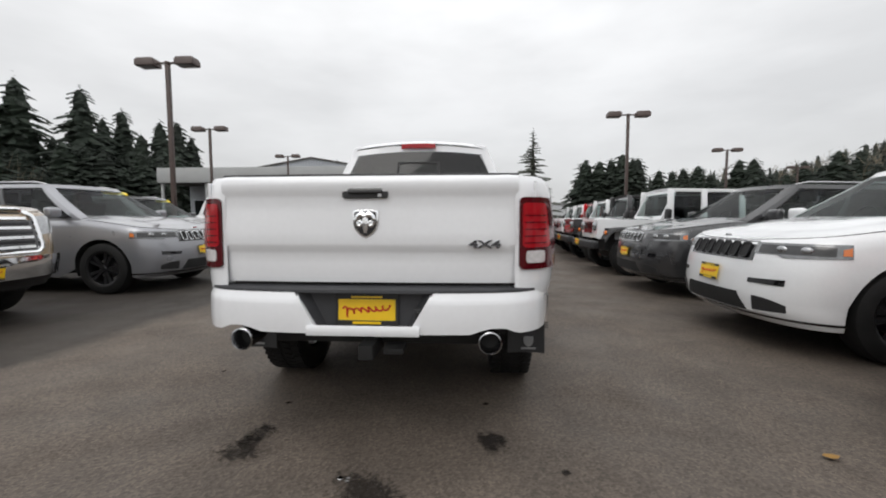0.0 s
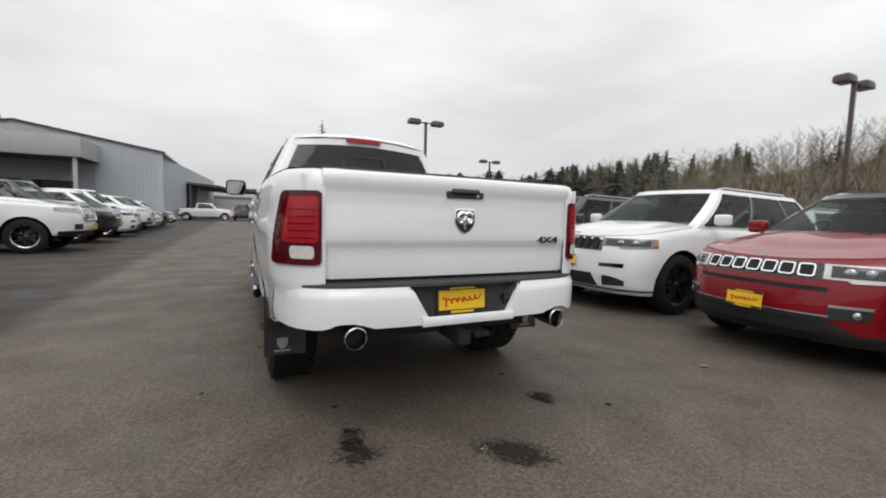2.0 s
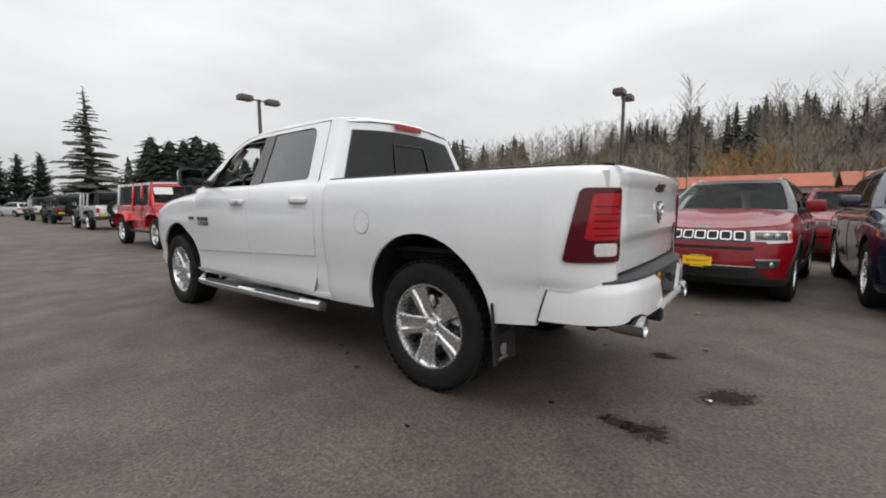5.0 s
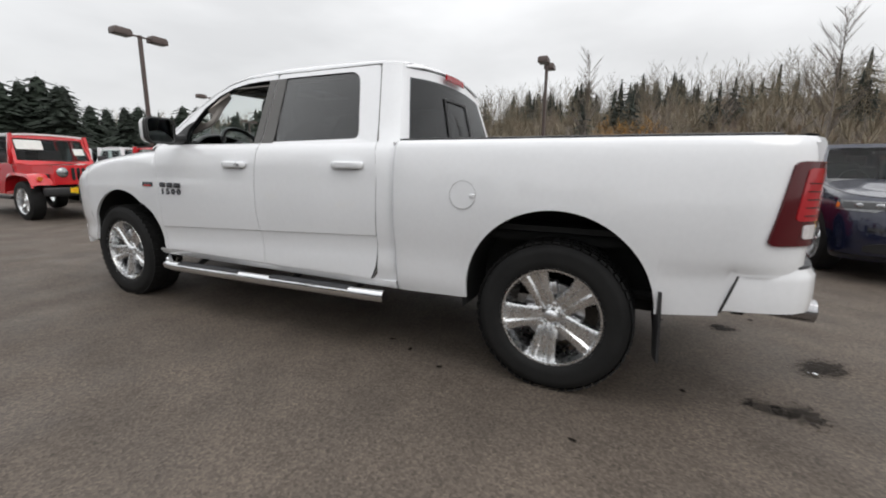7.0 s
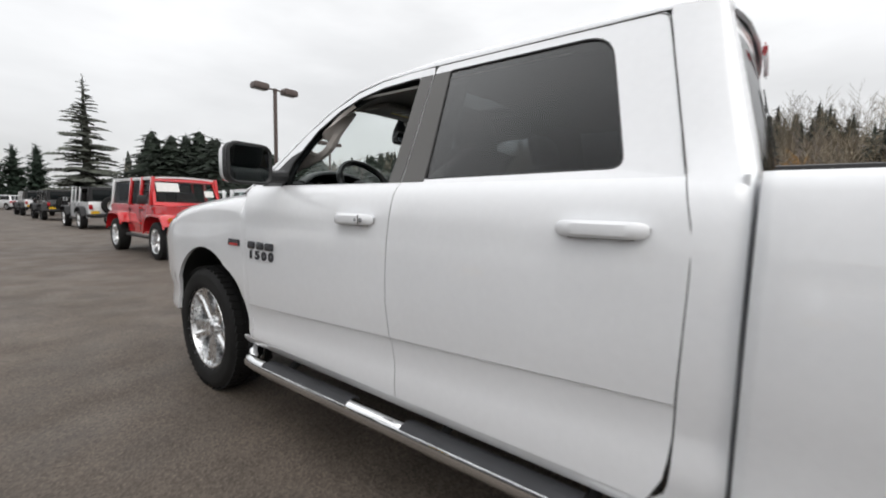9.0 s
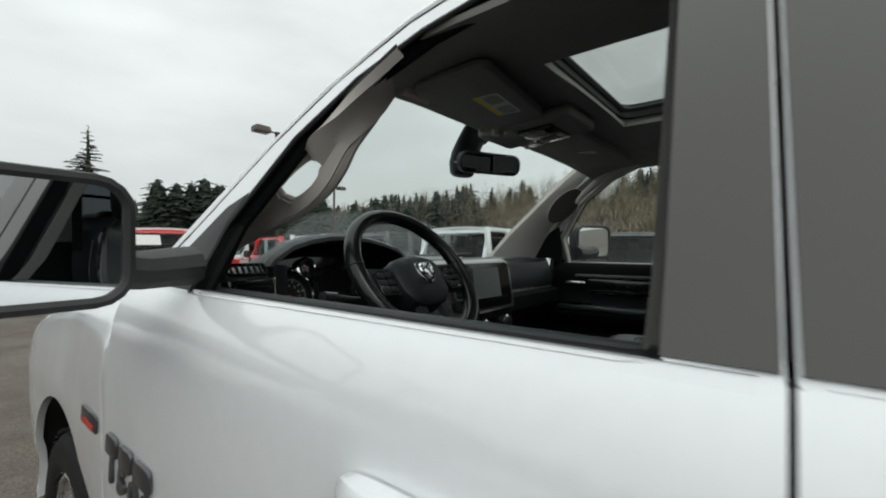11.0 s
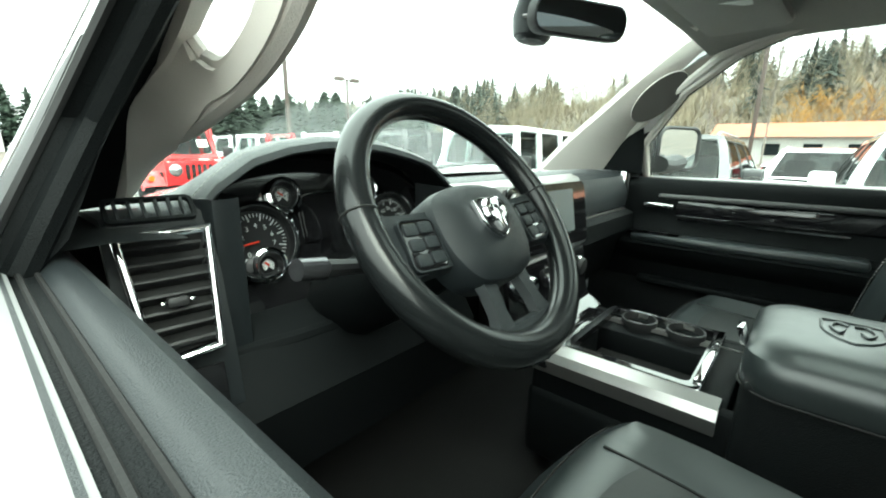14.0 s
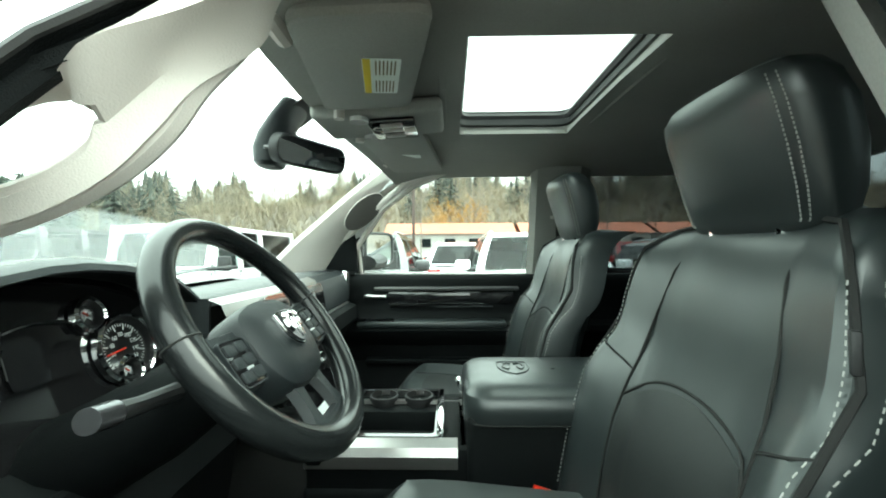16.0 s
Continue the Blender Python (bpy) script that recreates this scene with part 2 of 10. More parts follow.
# outside
M_LAMPPOST = material("brown_lamp_paint", (0.075, 0.052, 0.045), rough=0.5, var=0.15, scale=4)
M_LAMPUNDER = material("lamp_diffuser", (0.20, 0.20, 0.20), rough=0.4)
M_BARK = material("bark", (0.10, 0.075, 0.055), rough=0.9, var=0.3, scale=3, bump=0.6, bump_scale=20)
M_BIRCH = material("pale_bark", (0.20, 0.175, 0.155), rough=0.9, var=0.25, scale=4, island=0.25)
M_TWIG = material("bare_twigs", (0.235, 0.20, 0.145), rough=0.95, var=0.3, scale=0.2, island=0.3)
M_WILLOW = material("orange_twigs", (0.30, 0.17, 0.045), rough=0.9, var=0.2, scale=0.6, island=0.3)
M_NEEDLE_D = material("dark_needles", (0.018, 0.027, 0.018), rough=0.85, var=0.3, scale=0.7, island=0.4)
M_NEEDLE_B = material("blue_green_needles", (0.085, 0.092, 0.074), rough=0.85, var=0.3, scale=0.7, island=0.4)
# needles of the distant conifers, lightened to put haze into the colour
M_NEEDLE_HAZED = material("hazed_needles", (0.040, 0.047, 0.038), rough=0.9, var=0.35, scale=0.15, island=0.45)
M_THUJA = material("hedge_needles", (0.016, 0.030, 0.018), rough=0.9, var=0.3, scale=0.8, island=0.4)
M_METALWALL = material("grey_metal_siding", (0.43, 0.455, 0.49), rough=0.5, var=0.06, scale=0.4, bump=0.1, bump_scale=3)
M_FASCIA = material("pale_fascia", (0.38, 0.39, 0.39), rough=0.6, var=0.08, scale=0.5)
# dark wall colour that carries the shade under the canopies
M_DARKWALL = material("shaded_wall", (0.09, 0.085, 0.08), rough=0.8, var=0.2, scale=0.6)
M_CONCRETE = material("pale_concrete", (0.42, 0.41, 0.39), rough=0.85, var=0.12, scale=0.7)
M_WHITEWALL = material("white_wall", (0.62, 0.64, 0.66), rough=0.7, var=0.06, scale=0.3)
M_REDROOF = material("red_roof", (0.42, 0.13, 0.075), rough=0.7, var=0.15, scale=0.6)
M_BADGE = material("dark_chrome", (0.12, 0.12, 0.13), rough=0.25, metal=0.8)


def stain_material(name="oil_stain", most=0.88, grain=14.0):
    """A dried oil spill: soaked in at its middle, broken up by the stones towards its rim."""
    m = bpy.data.materials.new(name)
    m.use_nodes = True
    n, l = m.node_tree.nodes, m.node_tree.links
    b = n["Principled BSDF"]
    b.inputs["Base Color"].default_value = rgb((0.016, 0.013, 0.011))
    b.inputs["Roughness"].default_value = 0.85
    b.inputs["Specular IOR Level"].default_value = 0.2
    tc = n.new("ShaderNodeTexCoord")
    ln = n.new("ShaderNodeVectorMath")
    ln.operation = "LENGTH"
    l.new(tc.outputs["Object"], ln.inputs[0])
    g = n.new("ShaderNodeNewGeometry")
    t1 = n.new("ShaderNodeTexNoise")
    t1.inputs["Scale"].default_value, t1.inputs["Detail"].default_value, t1.inputs["Roughness"].default_value = grain, 7.0, 0.72
    l.new(g.outputs["Position"], t1.inputs["Vector"])
    fall = n.new("ShaderNodeMapRange")
    for key, v in (("From Min", 0.0), ("From Max", 1.0), ("To Min", 0.34), ("To Max", -0.30)):
        fall.inputs[key].default_value = v
    l.new(ln.outputs["Value"], fall.inputs["Value"])
    ad = n.new("ShaderNodeMath")
    l.new(t1.outputs["Fac"], ad.inputs[0])
    l.new(fall.outputs["Result"], ad.inputs[1])
    mk = n.new("ShaderNodeMapRange")
    for key, v in (("From Min", 0.50), ("From Max", 0.66), ("To Min", 0.0), ("To Max", most)):
        mk.inputs[key].default_value = v
    l.new(ad.outputs[0], mk.inputs["Value"])
    tr = n.new("ShaderNodeBsdfTransparent")
    mix = n.new("ShaderNodeMixShader")
    l.new(mk.outputs["Result"], mix.inputs["Fac"])
    l.new(tr.outputs[0], mix.inputs[1])
    l.new(b.outputs[0], mix.inputs[2])
    l.new(mix.outputs[0], n["Material Output"].inputs["Surface"])
    return m


M_STAIN = stain_material()
M_SMEAR = stain_material("dried_smear", 0.65, 32.0)


def asphalt_material():
    m = bpy.data.materials.new("asphalt")
    m.use_nodes = True
    n, l = m.node_tree.nodes, m.node_tree.links
    b = n["Principled BSDF"]
    g = n.new("ShaderNodeNewGeometry")

    def tex(kind, sc, detail=3.0):
        t = n.new(kind)
        t.inputs["Scale"].default_value = sc
        if kind == "ShaderNodeTexNoise":
            t.inputs["Detail"].default_value = detail
        l.new(g.outputs["Position"], t.inputs["Vector"])
        return t

    def ranged(sock, a, b_, c, d):
        mr = n.new("ShaderNodeMapRange")
        for key, v in (("From Min", a), ("From Max", b_), ("To Min", c), ("To Max", d)):
            mr.inputs[key].default_value = v
        l.new(sock, mr.inputs["Value"])
        return mr.outputs["Result"]

    def times(a, b_):
        mu = n.new("ShaderNodeMath")
        mu.operation = "MULTIPLY"
        l.new(a, mu.inputs[0])
        l.new(b_, mu.inputs[1])
        return mu.outputs[0]

    big = ranged(tex("ShaderNodeTexNoise", 0.35, 4).outputs["Fac"], 0.3, 0.7, 0.82, 1.16)
    mid = ranged(tex("ShaderNodeTexNoise", 2.6, 6).outputs["Fac"], 0.3, 0.7, 0.80, 1.18)
    fine = ranged(tex("ShaderNodeTexNoise", 60, 3).outputs["Fac"], 0.3, 0.7, 0.78, 1.22)
    grit = tex("ShaderNodeTexVoronoi", 85)
    stone = ranged(grit.outputs["Color"], 0.0, 1.0, 0.55, 1.55)
    val = times(times(big, mid), times(fine, stone))
    # left of a wavering edge beside the aisle the asphalt is darker
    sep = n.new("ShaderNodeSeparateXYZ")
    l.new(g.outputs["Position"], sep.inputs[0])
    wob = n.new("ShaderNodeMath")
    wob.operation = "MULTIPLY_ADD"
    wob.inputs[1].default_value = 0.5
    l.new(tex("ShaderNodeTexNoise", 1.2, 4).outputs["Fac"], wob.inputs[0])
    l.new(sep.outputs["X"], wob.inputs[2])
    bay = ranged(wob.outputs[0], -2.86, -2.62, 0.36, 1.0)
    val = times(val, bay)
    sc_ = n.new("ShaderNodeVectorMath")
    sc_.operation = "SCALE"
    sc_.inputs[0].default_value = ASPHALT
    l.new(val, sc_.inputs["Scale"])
    # beyond the lot: brush and grass
    hill = ranged(sep.outputs["X"], 58.0, 60.0, 0.0, 1.0)
    brush = n.new("ShaderNodeVectorMath")
    brush.operation = "SCALE"
    brush.inputs[0].default_value = (0.075, 0.058, 0.042)
    l.new(ranged(tex("ShaderNodeTexNoise", 0.25, 6).outputs["Fac"], 0.3, 0.7, 0.6, 1.4), brush.inputs["Scale"])
    mix = n.new("ShaderNodeMix")
    mix.data_type = "RGBA"
    l.new(hill, mix.inputs["Factor"])
    l.new(sc_.outputs[0], mix.inputs["A"])
    l.new(brush.outputs[0], mix.inputs["B"])
    l.new(mix.outputs["Result"], b.inputs["Base Color"])
    l.new(ranged(tex("ShaderNodeTexNoise", 1.6, 4).outputs["Fac"], 0.35, 0.7, 0.62, 0.88), b.inputs["Roughness"])
    bp = n.new("ShaderNodeBump")
    bp.inputs["Strength"].default_value = 0.55
    bp.inputs["Distance"].default_value = 0.004
    l.new(grit.outputs["Distance"], bp.inputs["Height"])
    l.new(bp.outputs[0], b.inputs["Normal"])
    return m


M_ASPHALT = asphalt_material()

# ---- building tools ----
def holder(parent):
    """The object that may hold a further part: no more than thing, part and sub-part."""
    while parent is not None and parent.parent is not None and parent.parent.parent is not None:
        parent = parent.parent
    return parent


def part(name, bm, mat, parent=None, label="", flat=False, angle=35):
    """Links a bmesh as one mesh object under a thing or a part."""
    me = bpy.data.meshes.new(name)
    bmesh.ops.recalc_face_normals(bm, faces=bm.faces)
    bm.to_mesh(me)
    bm.free()
    me.materials.append(mat)
    if not flat:
        me.shade_smooth()
        me.set_sharp_from_angle(angle=radians(angle))
    ob = new(name, me)
    if parent is not None:
        ob.parent = holder(parent)
    if label:
        ob["label"] = label
    return ob


def thing(name, label, category, group="", kind="", m=None):
    e = new(name)
    e.empty_display_size = 0.1
    if m is not None:
        e.matrix_world = m
    return tagged(e, label, category, group, kind)


def lerp(a, b, t):
    return a + (b - a) * t


def interp(x, xs, ys):
    return float(np.interp(x, xs, ys))


def box(c, s, rot=(0, 0, 0), bev=0.0, seg=2, bm=None):
    """A box at centre c of full size s, turned by degrees, with rounded edges."""
    b = bmesh.new()
    bmesh.ops.create_cube(b, size=1.0)
    bmesh.ops.scale(b, vec=s, verts=b.verts)
    if bev > 0:
        bmesh.ops.bevel(b, geom=b.edges[:], offset=bev, segments=seg, affect="EDGES", profile=0.5)
    bmesh.ops.transform(b, matrix=pose(*c, *rot), verts=b.verts)
    return merge(bm, b)


def merge(bm, b):
    if bm is None:
        return b
    me = bpy.data.meshes.new("tmp")
    b.to_mesh(me)
    b.free()
    bm.from_mesh(me)
    bpy.data.meshes.remove(me)
    return bm


def cyl(c, r, h, rot=(0, 0, 0), n=24, r2=None, bev=0.0, bm=None):
    """A cylinder or cone along z, turned by degrees."""
    b = bmesh.new()
    bmesh.ops.create_cone(b, cap_ends=True, segments=n, radius1=r, radius2=r if r2 is None else r2, depth=h)
    if bev > 0:
        ring = [e for e in b.edges if len(e.link_faces) == 2 and any(len(f.verts) > 4 for f in e.link_faces)]
        bmesh.ops.bevel(b, geom=ring, offset=bev, segments=2, affect="EDGES", profile=0.5)
    bmesh.ops.transform(b, matrix=pose(*c, *rot), verts=b.verts)
    return merge(bm, b)


def strip(rows, close_u=False, bm=None, cap=False):
    """Quads between rows of points of one length."""
    b = bmesh.new()
    vs = [[b.verts.new(p) for p in r] for r in rows]
    k = len(rows[0])
    for i in range(len(vs) - 1):
        for j in range(k if close_u else k - 1):
            q = [vs[i][j], vs[i][(j + 1) % k], vs[i + 1][(j + 1) % k], vs[i + 1][j]]
            try:
                b.faces.new(q)
            except ValueError:
                pass
    if cap:
        b.faces.new(vs[0])
        b.faces.new(list(reversed(vs[-1])))
    bmesh.ops.remove_doubles(b, verts=b.verts, dist=1e-5)
    return merge(bm, b)


def thicken(bm, d):
    """Gives a sheet a thickness d, against its normals."""
    bmesh.ops.recalc_face_normals(bm, faces=bm.faces)
    bmesh.ops.solidify(bm, geom=bm.faces[:], thickness=d)
    return bm


def tube(pts, r, n=8, closed=False, bm=None, flat=1.0):
    """A tube along points; r may be a list. flat squeezes it across its second axis."""
    pts = [Vector(p) for p in pts]
    k = len(pts)
    rows = []
    prev = None
    for i, p in enumerate(pts):
        a = pts[(i - 1) % k] if (closed or i > 0) else p
        c = pts[(i + 1) % k] if (closed or i < k - 1) else p
        t = (c - a).normalized()
        if prev is None:
            up = Vector((0, 0, 1)) if abs(t.z) < 0.9 else Vector((0, 1, 0))
            u = t.cross(up).normalized()
        else:
            u = (prev - t * prev.dot(t)).normalized()
        prev = u
        w = t.cross(u)
        rad = r[i] if isinstance(r, (list, tuple)) else r
        rows.append([p + (u * math.cos(2 * math.pi * j / n) + w * math.sin(2 * math.pi * j / n) * flat) * rad for j in range(n)])
    if closed:
        rows.append(rows[0])
    return strip(rows, close_u=True, bm=bm, cap=not closed)


def smooth_curve(pts, n=8, closed=False):
    """Catmull-Rom through points."""
    pts = [Vector(p) for p in pts]
    k = len(pts)
    out = []
    for i in range(k if closed else k - 1):
        p1, p2 = pts[i], pts[(i + 1) % k]
        p0 = pts[(i - 1) % k] if (closed or i > 0) else p1 * 2 - p2
        p3 = pts[(i + 2) % k] if (closed or i < k - 2) else p2 * 2 - p1
        for j in range(n):
            t = j / n
            out.append(0.5 * (2 * p1 + (p2 - p0) * t + (2 * p0 - 5 * p1 + 4 * p2 - p3) * t * t + (3 * p1 - p0 - 3 * p2 + p3) * t ** 3))
    if not closed:
        out.append(pts[-1])
    return out


def lathe(prof, n=40, m=None, bm=None, closed=False):
    """Turns a profile of (radius, height) round z."""
    rows = [[Vector((r * math.cos(2 * math.pi * j / n), r * math.sin(2 * math.pi * j / n), h)) for j in range(n)] for r, h in prof]
    if closed:
        rows.append(rows[0])
    b = strip(rows, close_u=True)
    if m is not None:
        bmesh.ops.transform(b, matrix=m, verts=b.verts)
    return merge(bm, b)


def slab(outline, d, m, bm=None, bev=0.0):
    """A flat outline (2D) with thickness d, in the plane of the pose m (its z is the outside)."""
    b = bmesh.new()
    vs = [b.verts.new((x, y, 0)) for x, y in outline]
    f = b.faces.new(vs)
    r = bmesh.ops.extrude_face_region(b, geom=[f])
    top = [v for v in r["geom"] if isinstance(v, bmesh.types.BMVert)]
    bmesh.ops.translate(b, vec=(0, 0, d), verts=top)
    if bev > 0:
        es = [e for e in b.edges if all(v in top for v in e.verts)]
        bmesh.ops.bevel(b, geom=es, offset=bev, segments=2, affect="EDGES", profile=0.5)
    bmesh.ops.transform(b, matrix=m, verts=b.verts)
    return merge(bm, b)


def rounded(w, h, r, n=4, cx=0.0, cy=0.0):
    """A rounded rectangle outline."""
    out = []
    for qx, qy, a in ((1, 1, 0), (-1, 1, 90), (-1, -1, 180), (1, -1, 270)):
        for j in range(n + 1):
            t = radians(a + 90 * j / n)
            out.append((cx + qx * (w / 2 - r) + r * math.cos(t), cy + qy * (h / 2 - r) + r * math.sin(t)))
    return out


def ring_slab(outer, inner, d, m, bm=None):
    """A flat ring between two outlines of one length."""
    rows = [[Vector((x, y, 0)) for x, y in outer], [Vector((x, y, d)) for x, y in outer],
            [Vector((x, y, d)) for x, y in inner], [Vector((x, y, 0)) for x, y in inner]]
    rows.append(rows[0])
    b = strip(rows, close_u=True)
    bmesh.ops.transform(b, matrix=m, verts=b.verts)
    return merge(bm, b)


def facing(origin, normal, up=(0, 0, 1)):
    """A pose at origin whose z looks along normal and whose y is near up."""
    z = Vector(normal).normalized()
    x = Vector(up).cross(z).normalized()
    y = z.cross(x)
    m = Matrix((x, y, z)).transposed().to_4x4()
    m.translation = Vector(origin)
    return m


def letters(name, text, size, m, mat, parent, depth=0.002, label="", bold=0.0):
    """Writing in the built-in font, as a mesh."""
    cu = bpy.data.curves.new(name, "FONT")
    cu.body, cu.size, cu.extrude, cu.offset = text, size, depth, bold
    cu.align_x, cu.align_y = "CENTER", "CENTER"
    tmp = bpy.data.objects.new("tmp_text", cu)
    scene.collection.objects.link(tmp)
    me = bpy.data.meshes.new_from_object(tmp.evaluated_get(bpy.context.evaluated_depsgraph_get()))
    bpy.data.objects.remove(tmp)
    me.transform(m)
    me.materials.clear()
    me.materials.append(mat)
    ob = new(name, me)
    ob.parent = holder(parent)
    if label:
        ob["label"] = label
    return ob


def fill_loop(pts, bm=None):
    """A face over a closed loop of nearly flat points, fanned from its middle."""
    b = bmesh.new()
    vs = [b.verts.new(p) for p in pts]
    c = b.verts.new(sum((Vector(p) for p in pts), Vector()) / len(pts))
    for i in range(len(vs)):
        b.faces.new((vs[i], vs[(i + 1) % len(vs)], c))
    return merge(bm, b)


def wave_stroke(w, h, m, bm=None):
    """A looping hand-drawn stroke, w wide."""
    pts = []
    for i in range(72):
        t = i / 71
        pts.append(m @ Vector((-w / 2 + w * t + 0.035 * w * math.sin(41 * t), h * 0.5 * math.sin(46 * t + 0.6) * (1.2 if t < 0.15 else 0.55), 0)))
    return tube(pts, h * 0.10, n=5, bm=bm)

# ---- the white pickup: outside ----
SIDE_Z = (0.40, 0.44, 0.48, 0.52, 0.55, 0.60, 0.66, 0.686, 0.691, 0.74, 0.85, 1.00, 1.10, 1.20, 1.26, 1.30, 1.335, 1.80, 1.83, 1.86, 1.89)
SIDE_X = (0.880, 0.910, 0.940, 0.944, 0.938, 0.934, 0.940, 0.944, 0.952, 0.957, 0.963, 0.963, 0.960, 0.950, 0.937, 0.913, 0.876, 0.672, 0.657, 0.636, 0.60)
BED_Z = (0.42, 0.46, 0.50, 0.60, 0.68, 0.755, 0.765, 0.80, 0.87, 1.00, 1.10, 1.20, 1.27, 1.305, 1.325)
BED_X = (0.900, 0.928, 0.940, 0.949, 0.957, 0.968, 0.969, 0.974, 0.983, 0.988, 0.983, 0.972, 0.958, 0.942, 0.915)
REAR_Y, FRONT_Y, AXLE_Z, ARCH_F = 1.40, 5.175, 0.403, 5.075


def crease_lift(y, z):
    """The door creases climb a little towards the back."""
    return 0.042 * (4.25 - min(y, 4.5)) * interp(z, (0.46, 0.54, 0.74, 1.0), (0.0, 1.0, 1.0, 0.0))


def cab_half(y, z):
    """Half the cab's and fender's width."""
    w = interp(z - crease_lift(y, z), SIDE_Z, SIDE_X)
    if y > 4.5:
        w -= 0.020 * math.exp(-((y - ARCH_F) / 0.42) ** 2) * max(0.0, 1 - abs(z - 0.75) / 0.5)
        w -= 0.34 * max(0.0, (y - 5.45) / 0.65) ** 2.2 * 0.65
        w -= 0.10 * max(0.0, z - 0.98) * max(0.0, min(1.0, (y - 4.5) / 0.5))
    return w


def bed_half(y, z):
    w = interp(z, BED_Z, BED_X)
    w -= 0.028 * max(0.0, (1.1 - y) / 0.48) ** 1.5
    w -= 0.010 * interp(z, (0.60, 0.755, 0.765), (0.0, 1.0, 0.0)) * min(1.0, max(0.0, (abs(y - REAR_Y) - 0.465) / 0.04))
    return w + 0.012 * math.exp(-((y - REAR_Y) / 0.55) ** 2) * max(0.0, 1 - abs(z - 0.95) / 0.4)


def arch(y, yc, r, zc, base):
    d = abs(y - yc)
    if d >= r:
        return base
    return max(base, zc + math.sqrt(r * r - d * d) * (1.0 if d < r * 0.999 else 0.0))


def panel(rows, d=0.02):
    """A body panel with turned-in edges."""
    n, k = len(rows), len(rows[0])
    b = strip(rows)
    border = [rows[0][j] for j in range(k)] + [rows[i][k - 1] for i in range(1, n)] + [rows[n - 1][j] for j in range(k - 2, -1, -1)] + [rows[i][0] for i in range(n - 2, 0, -1)]
    cx = 1 if sum(p.x for p in border) < 0 else -1
    inner = [p + Vector((cx * d, 0, 0)) for p in border]
    return strip([border, inner], close_u=True, bm=b)


def spread(a, b, n):
    return [lerp(a, b, i / n) for i in range(n + 1)]


truck = thing("pickup_truck", "white four-door pickup truck parked in the aisle, window down", "pickup truck")

REAR_CORNER = ((0.62, 0.0), (0.56, -0.014), (0.51, -0.034), (0.465, -0.060), (0.425, -0.090), (0.392, -0.122), (0.368, -0.155), (0.353, -0.188), (0.346, -0.219))


def corner_point(sx, s, z, off=0.0):
    """The rear corner of the box: s from the side (0) to the tailgate (1)."""
    k = s * (len(REAR_CORNER) - 1)
    idx = list(range(len(REAR_CORNER)))
    y = interp(k, idx, [c[0] for c in REAR_CORNER])
    xo = interp(k, idx, [c[1] for c in REAR_CORNER])
    x = lerp(bed_half(0.62, z), 0.960, s) + xo
    roll = 0.03 * max(0.0, (z - 1.24) / 0.085) ** 2
    return Vector((sx * (x + off * (1 - s) ** 0.5), y - off * s ** 0.5 + roll * s, z))


FR_GAP = ((0.44, 4.42), (0.50, 4.49), (0.63, 4.51), (0.91, 4.50), (1.17, 4.53), (1.30, 4.56))
DR_GAP = ((0.44, 3.40), (0.52, 3.405), (0.67, 3.425), (0.87, 3.443), (1.03, 3.443), (1.19, 3.436), (1.34, 3.434), (1.80, 3.447))
RR_GAP = ((0.44, 2.53), (0.49, 2.50), (0.505, 2.475), (0.53, 2.458), (0.60, 2.452), (0.72, 2.45), (1.16, 2.44), (1.318, 2.472), (1.815, 2.578), (1.83, 2.58))


def at_height(table, z):
    return interp(z, [a for a, _ in table], [b for _, b in table])


WIN_F = [(4.26, 1.315), (4.262, 1.44), (4.14, 1.60), (4.01, 1.69), (3.88, 1.74), (3.74, 1.766), (3.58, 1.775), (3.53, 1.775), (3.515, 1.758), (3.50, 1.335), (3.50, 1.322), (3.53, 1.318)]


def round_corners(corners, n=5):
    """A loop of corners (y, z, radius), each turned by n + 1 points."""
    out = []
    k = len(corners)
    for i, (y, z, r) in enumerate(corners):
        p = Vector((y, z))
        a = (Vector(corners[i - 1][:2]) - p).normalized() * r
        b = (Vector(corners[(i + 1) % k][:2]) - p).normalized() * r
        for j in range(n + 1):
            u = j / n
            q = p + a * (1 - u) ** 2 + b * u ** 2
            out.append((q.x, q.y))
        nxt = Vector(corners[(i + 1) % k][:2])
        stop = nxt + (p - nxt).normalized() * corners[(i + 1) % k][2]
        start = p + b
        for j in range(1, 8):
            out.append(tuple(start.lerp(stop, j / 8)))
    return out


WIN_R = round_corners([(3.325, 1.333, 0.012), (3.366, 1.778, 0.02), (2.735, 1.778, 0.085), (2.625, 1.346, 0.04)])
OUT_R = round_corners([(3.432, 1.318, 0.004), (3.445, 1.815, 0.02), (2.580, 1.815, 0.03), (2.474, 1.318, 0.004)])
RAIL = ((2.43, 1.815), (2.6, 1.834), (2.92, 1.846), (3.43, 1.848), (3.76, 1.822), (3.92, 1.786), (4.10, 1.700), (4.30, 1.555), (4.46, 1.415), (4.60, 1.295))


def rail_z(y):
    return interp(y, [a for a, _ in RAIL], [b for _, b in RAIL])


def on_side(sx, y, z, off=0.0):
    return Vector((sx * (cab_half(min(y, 4.5), z) + off), y, z))


